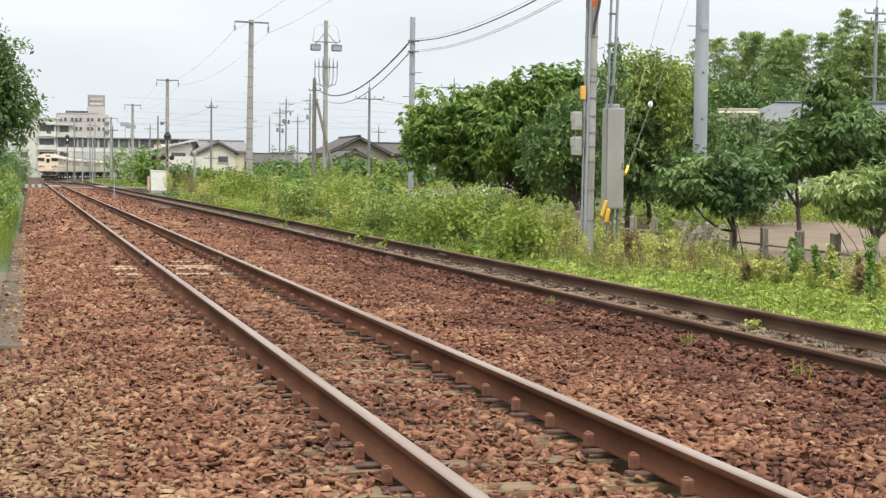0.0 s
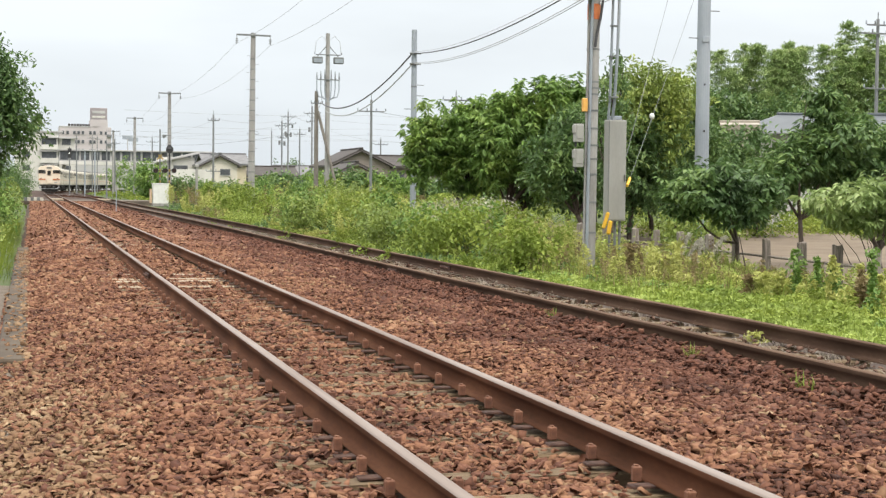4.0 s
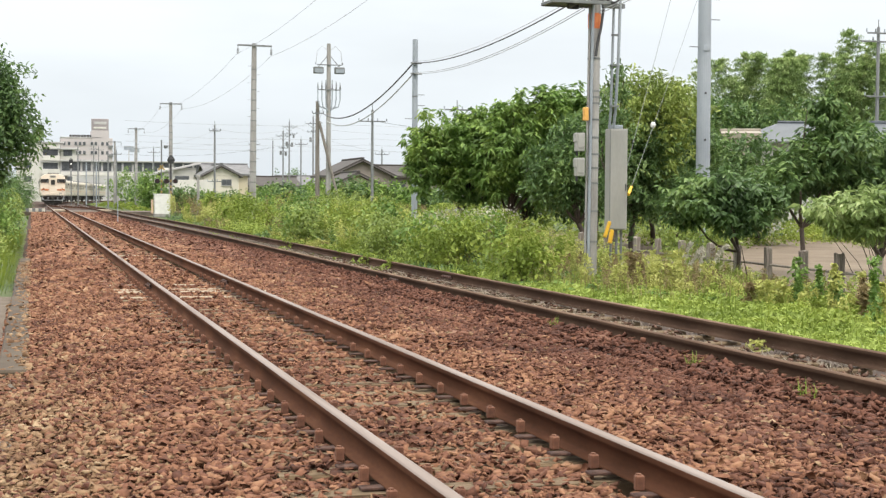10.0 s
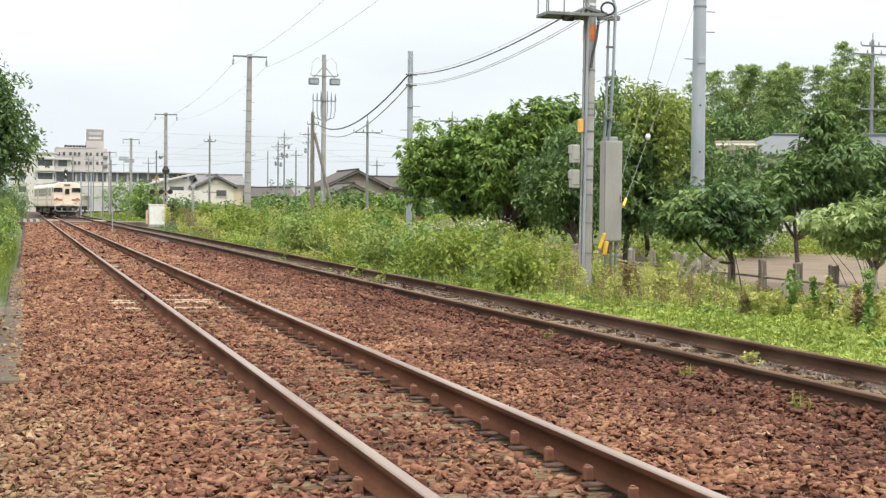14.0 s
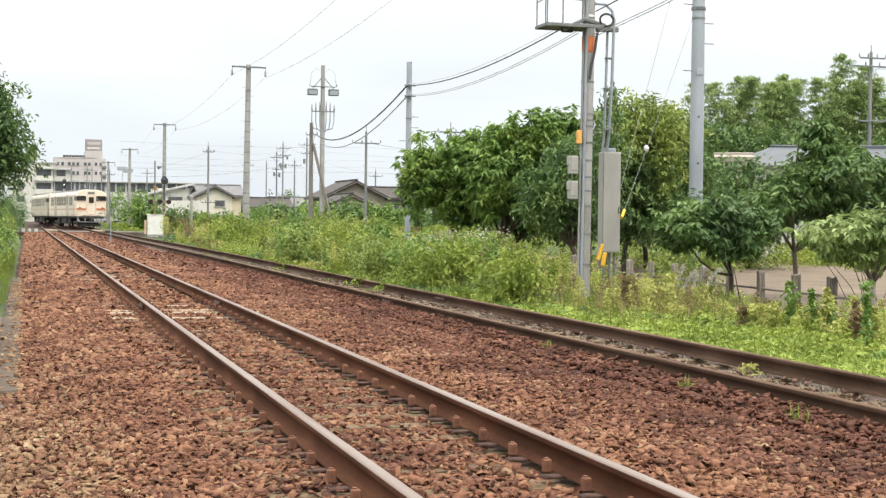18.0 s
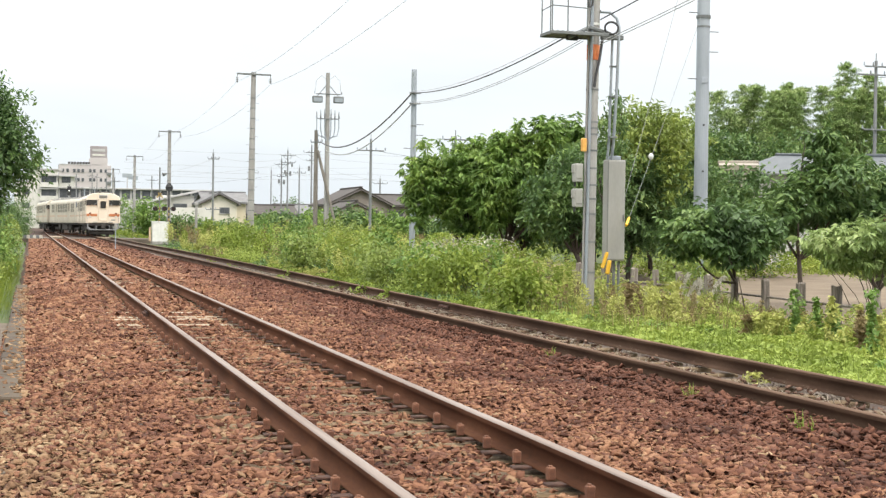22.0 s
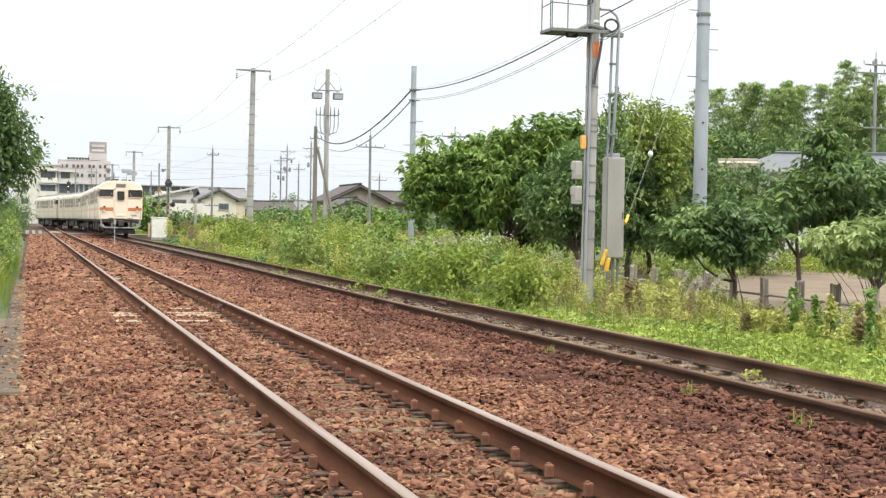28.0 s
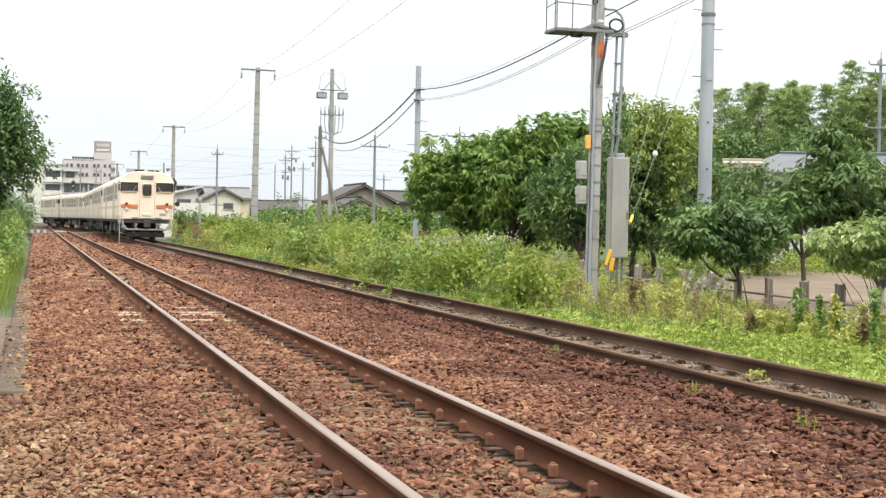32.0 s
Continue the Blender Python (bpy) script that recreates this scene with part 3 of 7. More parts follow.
for k in range(-3, 120):
    y = PHASE + k * SPACING
    pale = k in PALE
    part("sleeper", PALE_MESH if pale else SLEEPERS[g.randrange(5)], M_SLEEPER, main, "bleached pale wooden sleeper" if pale else "", pose(X1 + g.uniform(-0.03, 0.03), y, 0.001 + g.uniform(-0.008, 0.004) + (0.012 if pale else 0), 0, 0, g.uniform(-1.2, 1.2)))
    if y < 24:
        for side in (-0.5, 0.5):
            zr = 0.02 if side > 0 else 0.0
            part("tie_plate", PLATE_MESH, M_PLATE, main, "", pose(X1 + side * GAUGE, y, zr, 0, 0, 0))
            part("rail_clip", CLIP_MESH, M_CLIP, main, "", pose(X1 + side * GAUGE - 0.148, y + 0.02 * (1 if side < 0 else -1), 0.008 + zr, 0, 0, g.uniform(-8, 8)))
            part("rail_clip", CLIP_MESH, M_CLIP, main, "", pose(X1 + side * GAUGE + 0.148, y - 0.02 * (1 if side < 0 else -1), 0.008 + zr, 0, 0, 180 + g.uniform(-8, 8)))
for k in range(-3, 60):
    y = PHASE + 0.2 + k * 0.62
    part("sleeper", SHORT_MESH, M_SLEEPER, siding, "", pose(X2 + g.uniform(-0.03, 0.03), y, Z2 - 0.01 + g.uniform(-0.01, 0.003), 0, 0, g.uniform(-1.2, 1.2)))


# bolted joints in the rails
def fishplate(x, y, z, parent):
    bm = bmesh.new()
    for s in (-1, 1):
        box(bm, (s * 0.026, 0, 0.082), (0.026, 0.56, 0.062), 0.006)
        for k in (-0.2, -0.07, 0.07, 0.2):
            rod(bm, (s * 0.04, k, 0.083), (s * 0.07, k, 0.083), 0.017, n=6)
    part("fishplate", bm, M_PLATE, parent, "dark bolted fishplate", pose(x, y, z))


for x, y, z, p in ((X1 - 0.566, 21.3, 0, main), (X1 + 0.566, 21.7, 0.02, main), (X2 - 0.566, 23.6, Z2, siding), (X2 + 0.566, 24.4, Z2, siding)):
    fishplate(x, y, z, p)

# ---- train: seven cream diesel railcars ----
CAR_L, CAR_W = 20.8, 2.88


def car_section(w=CAR_W, bottom=1.12, eave=3.12, top=3.72):
    """Round-shouldered body outline, from the left sill over the roof to the right sill."""
    h = w / 2
    pts = [(-h + 0.03, bottom), (-h, bottom + 0.25), (-h, eave - 0.1)]
    for x in (-1.0, -0.985, -0.95, -0.88, -0.77, -0.6, -0.35, 0, 0.35, 0.6, 0.77, 0.88, 0.95, 0.985, 1.0):
        pts.append((h * x, eave + (top - eave) * (1 - abs(x) ** 3.2) ** 0.5))
    pts += [(h, eave - 0.1), (h, bottom + 0.25), (h - 0.03, bottom)]
    return pts


def body_mesh(sec, y0, y1):
    """Closed shell: the section swept from y0 to y1 with rounded ends."""
    sec = np.array(sec)
    rings = []
    for y, k in ((y0, 0.945), (y0 + 0.04, 0.97), (y0 + 0.12, 0.99), (y0 + 0.3, 1.0), (y1 - 0.3, 1.0), (y1 - 0.12, 0.99), (y1 - 0.04, 0.97), (y1, 0.945)):
        c = np.array([0.0, 2.4])
        p = c + (sec - c) * np.array([k, 0.5 + 0.5 * k])
        rings.append(np.column_stack([p[:, 0], np.full(len(p), y), p[:, 1]]))
    bm = bmesh.new()
    vs = [[bm.verts.new(q) for q in r] for r in rings]
    n = len(sec)
    for a, b in zip(vs[:-1], vs[1:]):
        for j in range(n):
            bm.faces.new((a[j], b[j], b[(j + 1) % n], a[(j + 1) % n]))
    bm.faces.new(vs[0])
    bm.faces.new(list(reversed(vs[-1])))
    bmesh.ops.recalc_face_normals(bm, faces=bm.faces)
    return bm


def bogie(parent, y):
    b = part("bogie", boxed((0, 0, 0.55), (2.1, 2.6, 0.22), 0.04), M_UNDER, parent, "dark steel bogie", pose(0, y, 0))
    for wy in (-1.05, 1.05):
        for wx in (-0.55, 0.55):
            bm = rodded((wx - 0.06, wy, 0.43), (wx + 0.06, wy, 0.43), 0.43, n=20)
            part("wheel", bm, M_UNDER, b)
    for wx in (-0.95, 0.95):
        part("side_frame", boxed((wx, 0, 0.5), (0.12, 2.9, 0.2), 0.04), M_UNDER, b)
        for wy in (-1.05, 1.05):
            part("axle_box", boxed((wx, wy, 0.45), (0.2, 0.34, 0.3), 0.05), M_UNDER, b)


def rail_car(lead):
    car = thing("railcar", "cream diesel railcar with an orange stripe, on the rails" if not lead else "cream leading railcar with orange stripes and dark cab windows", "train car", group="cars of the train")
    h = CAR_W / 2
    y0, y1 = -CAR_L / 2, CAR_L / 2
    # the following cars show mostly their sides, so their whole body carries painted shade
    paint = M_CREAM if lead else M_CREAM_SHADE
    part("body", body_mesh(car_section(), y0, y1), paint, car, "cream painted steel body" if lead else "cream painted steel body, toned down for side shade")
    rf = [p for p in car_section() if p[1] > 3.3]
    bm = bmesh.new()
    rows = [[bm.verts.new((x * 0.985, y, z + 0.012)) for x, z in rf] for y in (y0 + 0.35, y1 - 0.35)]
    for j in range(len(rf) - 1):
        bm.faces.new((rows[0][j], rows[0][j + 1], rows[1][j + 1], rows[1][j]))
    part("roof", bm, M_TRAIN_ROOF, car, "grey roof sheet")
    for y in (-7.6, -4.4, -1.2, 2.0, 5.2, 8.2):
        part("roof_vent", boxed((0, y, 3.74), (0.9, 1.1, 0.14), 0.05), M_TRAIN_ROOF, car)
    # sides: stripe, window bands, two double doors; doors and frames in the shade-toned cream
    for s in (-1, 1):
        part("side_stripe", boxed((s * (h + 0.003), 0, 1.82), (0.012, CAR_L - 0.5, 0.14)), M_SIDE_STRIPE, car, "faded orange side stripe")
        part("belt_rail", boxed((s * (h + 0.006), 0, 2.2), (0.02, CAR_L - 0.5, 0.04)), M_CREAM_SHADE, car)
        for y in (-7.7, -6.5, -2.7, -0.9, 0.9, 2.7, 6.5, 7.7):
            wd = 1.5 if abs(y) < 4 else 0.95
            w = part("window", boxed((s * (h + 0.006), y, 2.68), (0.03, wd + 0.14, 0.94), 0.02), M_CREAM_SHADE, car, "wide side window")
            part("pane", boxed((s * (h + 0.014), y, 2.82), (0.03, wd, 0.5), 0.01), M_TRAIN_WINDOW, w)
            part("pane", boxed((s * (h + 0.012), y, 2.38), (0.03, wd, 0.3), 0.01), M_TRAIN_WINDOW, w)
        for y in (-4.6, 4.6):
            for k in (-0.34, 0.34):
                d = part("door", boxed((s * (h + 0.004), y + k, 2.2), (0.03, 0.66, 2.04), 0.015), M_CREAM_SHADE, car, "cream sliding door leaf")
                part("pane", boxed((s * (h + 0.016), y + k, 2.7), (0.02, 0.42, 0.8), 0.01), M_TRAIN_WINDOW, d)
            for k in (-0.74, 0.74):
                part("door_post", boxed((s * (h + 0.012), y + k, 2.2), (0.04, 0.1, 2.1), 0.01), M_CREAM_SHADE, car)
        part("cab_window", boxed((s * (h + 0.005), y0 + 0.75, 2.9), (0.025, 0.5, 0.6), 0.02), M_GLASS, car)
        part("cab_door", boxed((s * (h + 0.004), y0 + 1.5, 2.2), (0.03, 0.6, 2.0), 0.02), M_CREAM_SHADE, car)
    # ends
    for e, y in ((-1, y0), (1, y1)):
        dr = part("end_door", boxed((0, y + e * 0.01, 2.2), (0.8, 0.08, 2.06), 0.03), M_CREAM, car, "cream gangway door")
        pf = part("pane_frame", boxed((0, y + e * 0.05, 2.7), (0.56, 0.03, 0.68), 0.06), M_CREAM, dr)
        part("pane", boxed((0, y + e * 0.075, 2.7), (0.45, 0.03, 0.57), 0.05), M_GLASS, dr)
        for k in (-0.45, 0.45):
            part("door_frame", boxed((k, y + e * 0.02, 2.2), (0.06, 0.09, 2.14), 0.015), M_CREAM, car)
        part("door_frame", boxed((0, y + e * 0.02, 3.2), (0.96, 0.09, 0.06), 0.015), M_CREAM, car)
        for s in (-1, 1):
            w = part("windscreen", boxed((s * 0.93, y - e * 0.005, 2.84), (0.93, 0.1, 0.54), 0.06), M_GLASS, car, "dark cab windscreen")
            part("visor", boxed((s * 0.93, y + e * 0.03, 3.13), (1.0, 0.08, 0.05), 0.015), M_CREAM, car)
            part("dash", boxed((s * 0.93, y + e * 0.047, 2.61), (0.8, 0.012, 0.06)), M_SIDE_STRIPE, w)
            wp = rodded((s * 0.78, y + e * 0.06, 2.56), (s * 0.56, y + e * 0.06, 2.92), 0.014, n=5)
            part("wiper", wp, M_PLOUGH, w)
            if e < 0 and lead:
                part("front_stripe", boxed((s * 0.91, y + e * 0.004, 1.82), (0.92, 0.07, 0.21), 0.02), M_TRAIN_ORANGE, car, "orange front stripe")
                hl = part("lamp_case", rodded((s * 1.07, y, 1.94), (s * 1.07, y + e * 0.09, 1.94), 0.1, n=14), M_TRAIN_ORANGE, car, "dark red tail lamp case")
                part("tail_lens", rodded((s * 1.07, y + e * 0.09, 1.96), (s * 1.07, y + e * 0.1, 1.96), 0.065, n=12), M_RED, hl)
                hd = part("headlight", rodded((s * 1.07, y, 1.69), (s * 1.07, y + e * 0.1, 1.69), 0.1, n=16), M_SIDE_STRIPE, car, "round headlight")
                part("lens", rodded((s * 1.07, y + e * 0.1, 1.69), (s * 1.07, y + e * 0.11, 1.69), 0.07, n=14), M_LAMP, hd)
            part("handrail", tube([(s * 1.3, y + e * 0.03, 1.25), (s * 1.3, y + e * 0.08, 1.3), (s * 1.3, y + e * 0.08, 1.6), (s * 1.3, y + e * 0.03, 1.65)], 0.014), M_GALV, car)
            part("mirror", boxed((s * 1.47, y - e * 0.12, 2.85), (0.07, 0.1, 0.34), 0.02), M_BLACK, car)
            part("front_step", boxed((s * 0.62, y + e * 0.04, 1.22), (0.34, 0.1, 0.05), 0.01), M_PLOUGH, car)
        db = part("destination_box", boxed((0, y + e * 0.02, 3.39), (0.68, 0.08, 0.26), 0.03), M_PLOUGH, car, "grey destination box")
        part("blind", boxed((0, y + e * 0.062, 3.39), (0.56, 0.012, 0.17), 0.01), M_TRAIN_WINDOW, db)
        part("plate", boxed((-0.86 * e, y + e * 0.03, 1.42), (0.36, 0.02, 0.1), 0.01), M_CAB, car)
        part("jumper_cover", boxed((0, y + e * 0.05, 1.4), (0.5, 0.08, 0.2), 0.04), M_CREAM, car)
        cp = bmesh.new()
        box(cp, (0, y + e * 0.3, 0.88), (0.26, 0.55, 0.3), 0.04)
        box(cp, (0, y + e * 0.56, 0.88), (0.36, 0.16, 0.42), 0.05)
        part("coupler", cp, M_UNDER, car, "dark knuckle coupler")
        part("buffer_beam", boxed((0, y - e * 0.1, 1.02), (2.6, 0.16, 0.2), 0.03), M_UNDER, car)
        for s in (-1, 1):
            part("jumper_hose", tube([(s * 0.45, y + e * 0.06, 1.0), (s * 0.5, y + e * 0.18, 0.78), (s * 0.62, y + e * 0.2, 0.68), (s * 0.74, y + e * 0.1, 0.9)], 0.03), M_BLACK, car)
        if e < 0 and lead:
            # a grey pipe guard with upswept corners
            pts = [(-1.26, 1.12), (-1.25, 0.85), (-1.18, 0.66), (-1.0, 0.58), (0, 0.57), (1.0, 0.58), (1.18, 0.66), (1.25, 0.85), (1.26, 1.12)]
            part("rail_guard", tube([(px, y + 0.03, pz) for px, pz in pts], 0.055, 8), M_PLOUGH, car, "grey guard below the cab")
            for s in (-1, 1):
                part("guard_stay", boxed((s * 0.55, y + 0.08, 0.8), (0.1, 0.08, 0.5), 0.015), M_PLOUGH, car)
                part("guard_gusset", boxed((s * 1.2, y + 0.06, 0.72), (0.26, 0.06, 0.2), 0.02, pose(0, 0, 0, 0, s * -28, 0)), M_PLOUGH, car)
            part("rail_sweeper", boxed((0, y + 0.5, 0.3), (2.0, 0.12, 0.26), 0.03), M_UNDER, car)
            rv = bmesh.new()
            box(rv, (-0.35, y + 0.9, 3.76), (0.5, 0.5, 0.16), 0.05)
            box(rv, (0.25, y + 0.7, 3.74), (0.4, 0.3, 0.16), 0.05)
            rod(rv, (0.6, y + 0.6, 3.55), (0.6, y + 0.6, 3.8), 0.08, n=8)
            part("horn_cover", rv, M_UNDER, car, "dark roof horn covers")
    # underfloor
    for i, (yy, ww, ll) in enumerate(((-3.4, 2.3, 1.8), (-1.0, 2.4, 2.0), (1.6, 2.2, 2.2), (3.9, 2.4, 1.4))):
        part("underfloor_box", boxed((0, yy, 0.66), (ww, ll, 0.55), 0.04), M_UNDER, car)
    part("sole_bar", boxed((0, 0, 1.06), (2.6, CAR_L - 0.6, 0.2)), M_UNDER, car)
    bogie(car, -7.2)
    bogie(car, 7.2)
    return car


lead_car = rail_car(True)
plain_car = rail_car(False)
CARS = [lead_car, plain_car] + [copy_thing(plain_car, Matrix()) for _ in range(5)]

TRAIN_ARC = np.concatenate([[0], np.cumsum(np.linalg.norm(np.diff(TRAIN_LINE, axis=0), axis=1))])


def on_line(s):
    return np.array([np.interp(s, TRAIN_ARC, TRAIN_LINE[:, 0]), np.interp(s, TRAIN_ARC, TRAIN_LINE[:, 1])])


FRONT = [(0, 222.0), (3, 210.0), (6, 197.0), (10, 179.5), (14, 162.8), (18, 146.5), (21, 132.5), (24.5, 115.5), (28, 98.6), (32, 80.6)]


def motions():
    """The train rolls in from the far curve, over the crossover, onto the second track."""
    ts = np.arange(0, 32.01, 1.0)
    ys = np.polyval(np.polyfit([f[0] for f in FRONT], [f[1] for f in FRONT], 3), ts)
    arcs = np.interp(ys, TRAIN_LINE[:, 1], TRAIN_ARC)
    for i, car in enumerate(CARS):
        rows = []
        for t, a in zip(ts, arcs):
            nose = a + 0.4 + i * 21.3
            p, q = on_line(nose + 3.2), on_line(nose + 17.6)
            d = q - p
            mid = (p + q) / 2
            rows.append((float(t), pose(mid[0], mid[1], 0.169 + float(line_z(mid[1], True)) * (1 if mid[1] < 150 else 0), 0, 0, math.degrees(math.atan2(-d[0], d[1])))))
        walk(car, rows)

# ---- poles, signal cabinet, wires ----
def steps(parent, h0, h1, r, gap=0.45, m=M_GALV_DARK):
    """Climbing bolts on alternate sides."""
    z, s = h0, 1
    while z < h1:
        part("step_bolt", rodded((s * r * 0.9, 0, z), (s * (r + 0.14), 0, z), 0.009, n=5), m, parent)
        z, s = z + gap, -s


def insulator(parent, x, y, z, hang=0.48):
    bm = rodded((x, y, z), (x, y, z - hang), 0.018, n=6)
    for k in range(3):
        rod(bm, (x, y, z - 0.16 - k * 0.1), (x, y, z - 0.22 - k * 0.1), 0.035, 0.085, n=8)
    part("insulator", bm, M_GALV_DARK, parent)


def line_pole(x, y, h, r0=0.17, r1=0.12, arm=2.0, lean=0.0, orange=False):
    """Tapered concrete pole of the railway with one crossarm."""
    p = thing("concrete_pole", "tall grey concrete pole with a steel crossarm beside the line", "utility pole", pose(x, y, -0.4, 0, lean, 0), group="concrete poles along the line")
    part("shaft", rodded((0, 0, 0), (0, 0, h + 0.4), r0, r1, 16), M_CONC, p, smooth=False)
    part("cap", rodded((0, 0, h + 0.4), (0, 0, h + 0.5), r1 * 1.15, r1 * 0.9, 12), M_GALV_DARK, p)
    bm = boxed((0, -r1 - 0.03, h + 0.36), (arm, 0.08, 0.09), 0.01)
    part("crossarm", bm, M_GALV_DARK, p, "dark steel crossarm")
    for s in (-1, 1):
        insulator(p, s * (arm / 2 - 0.03), -r1 - 0.03, h + 0.34)
    for z in np.arange(1.4, h - 0.6, 0.55):
        rr = r0 + (r1 - r0) * z / h
        part("band", rodded((0, 0, z), (0, 0, z + 0.05), rr + 0.008, n=16), M_GALV_DARK, p)
    if orange:
        part("warning_band", rodded((0, 0, h - 2.1), (0, 0, h - 1.7), r1 + 0.014, n=16), M_ORANGE, p, "faded orange band")
    steps(p, 2.0, h - 0.6, r0 * 0.9)
    return p


line_pole(11.44, 79.0, 9.48, 0.2, 0.13, 1.85, 0.5, True)
line_pole(10.95, 121.8, 8.9, 0.18, 0.13, 1.8)
line_pole(11.1, 165.4, 8.75, 0.18, 0.13, 1.8)
line_pole(11.0, 207, 8.75, 0.18, 0.13, 1.8)

# the near pole with its maintenance platform
BX, BY = 10.68, 27.15
big = thing("signal_pole", "stout concrete pole with orange band and a railed steel platform", "utility pole", pose(BX, BY, -0.4))
part("shaft", rodded((-0.055, 0, 0), (0.03, 0, 10.6), 0.13, 0.11, 20), M_CONC, big)
part("warning_band", rodded((-0.014, 0, 5.1), (-0.012, 0, 5.4), 0.128, n=20), M_ORANGE, big, "faded orange band")
part("white_band", rodded((-0.009, 0, 5.78), (-0.008, 0, 5.83), 0.128, n=20), M_WHITE, big)
for z in (0.9, 1.5, 2.05, 2.35, 2.62, 2.95, 3.3, 3.62, 3.74, 3.86, 4.5):
    part("band", rodded((-0.055 + z * 0.008, 0, z), (-0.055 + z * 0.008, 0, z + 0.035), 0.138 - z * 0.002, n=20), M_GALV_DARK, big)
part("conduit", tube([(-0.14, -0.11, 0.1), (-0.13, -0.12, 2.0), (-0.11, -0.12, 4.0), (-0.09, -0.12, 5.55), (-0.08, -0.11, 8.0)], 0.032, 8), M_GALV, big, "bright steel conduit")
part("conduit", tube([(-0.19, -0.06, 0.1), (-0.17, -0.07, 2.4), (-0.13, -0.07, 5.4), (-0.12, -0.07, 6.5)], 0.022, 6), M_CONC, big)
part("cable", tube([(0.1, -0.2, 5.5), (0.05, -0.19, 5.1), (-0.02, -0.19, 4.8), (-0.05, -0.19, 4.55)], 0.028, 6), M_WIRE, big, "black cable")
plat = part("platform", boxed((-0.55, -0.1, 5.57), (0.95, 0.62, 0.03)), M_GALV_DARK, big, "grating platform with railing")
for k in range(10):
    part("bar", boxed((-1.0 + k * 0.1, -0.1, 5.59), (0.03, 0.6, 0.03)), M_GALV_DARK, plat)
for dy in (-0.41, 0.21):
    part("edge_beam", boxed((-0.45, dy, 5.56), (1.2, 0.04, 0.065), 0.008), M_GALV_DARK, plat)
part("end_beam", boxed((-1.03, -0.1, 5.56), (0.04, 0.62, 0.065), 0.008), M_GALV_DARK, plat)
for x, y in ((-1.02, -0.4), (-0.84, 0.2), (-0.7, -0.4), (-0.3, -0.4), (-1.02, 0.2)):
    part("railing_post", rodded((x, y, 5.55), (x, y, 6.6), 0.013, n=6), M_GALV_DARK, plat)
for z in (6.05, 6.58):
    part("railing_bar", rodded((-1.02, -0.4, z + 0.03), (-0.2, -0.4, z), 0.012, n=6), M_GALV_DARK, plat)
    part("railing_bar", rodded((-1.02, -0.4, z + 0.03), (-1.02, 0.2, z), 0.012, n=6), M_GALV_DARK, plat)
part("cable_clamp", boxed((-0.5, -0.1, 5.51), (0.22, 0.1, 0.1), 0.01), M_BLACK, big, "black cable clamp")
part("bracket", boxed((0.36, -0.05, 5.56), (0.46, 0.12, 0.09), 0.01), M_GALV_DARK, big)
part("brace", rodded((-0.6, -0.2, 5.5), (-0.1, -0.1, 5.75), 0.04, n=6), M_GALV_DARK, big)
part("brace", rodded((-0.15, -0.16, 5.72), (0.3, -0.1, 5.62), 0.045, n=6), M_GALV_DARK, big)
part("hose_loop", tube([(0.12 + 0.14 * math.cos(a), -0.22, 5.72 + 0.12 * math.sin(a)) for a in np.linspace(0.3, 6.8, 22)] , 0.022, 6), M_BLACK, big, "black coiled hose", pose(0.16, 0, 0))
part("hose_loop", tube([(-0.12, -0.2, 6.6), (-0.22, -0.22, 6.3), (-0.2, -0.22, 6.08), (-0.12, -0.2, 6.15), (-0.1, -0.19, 6.5)], 0.02, 6), M_BLACK, big, "black hanging hose")
for x, r in ((0.4, 0.028), (0.49, 0.032)):
    top = [(x, 0.2, 3.16), (x, 0.12, 3.5), (x, 0.02, 5.6)] if r < 0.03 else [(x, 0.2, 3.16), (x, 0.1, 3.5), (x, -0.02, 4.5), (x, -0.1, 5.75), (x - 0.05, -0.1, 5.93), (x - 0.2, -0.1, 6.05), (x - 0.4, -0.1, 6.05)]
    part("riser_pipe", tube(top, r, 8), M_GALV, big, "galvanised riser pipe")
for z in (3.6, 4.4, 5.0):
    part("pipe_clamp", boxed((0.445, 0.03, z), (0.16, 0.09, 0.03)), M_GALV_DARK, big)
for z in (2.62, 2.13):
    j = part("junction_box", boxed((-0.345, -0.12, z + 0.25), (0.17, 0.16, 0.36), 0.012), M_CAB, big, "pale grey junction box")
    part("side_cover", boxed((-0.44, -0.12, z + 0.33), (0.03, 0.13, 0.16), 0.006), M_CAB, j)
    part("lid", boxed((-0.345, -0.205, z + 0.27), (0.13, 0.014, 0.27), 0.006), M_CAB, j)
    part("gland", rodded((-0.4, -0.12, z + 0.09), (-0.4, -0.12, z - 0.02), 0.025, n=8), M_BLACK, j)
part("orange_box", boxed((-0.23, -0.13, 3.42), (0.1, 0.09, 0.26), 0.012), M_AMBER, big, "orange plastic cover")
part("guard", boxed((0.26, -0.1, 1.16), (0.07, 0.07, 0.34), 0.02, pose(0, 0, 0, 0, 18, 0)), M_YELLOW, big, "yellow guy wire guard")
part("guard", boxed((0.34, -0.1, 1.02), (0.08, 0.07, 0.28), 0.02, pose(0, 0, 0, 0, 10, 0)), M_YELLOW, big, "yellow guy wire guard")

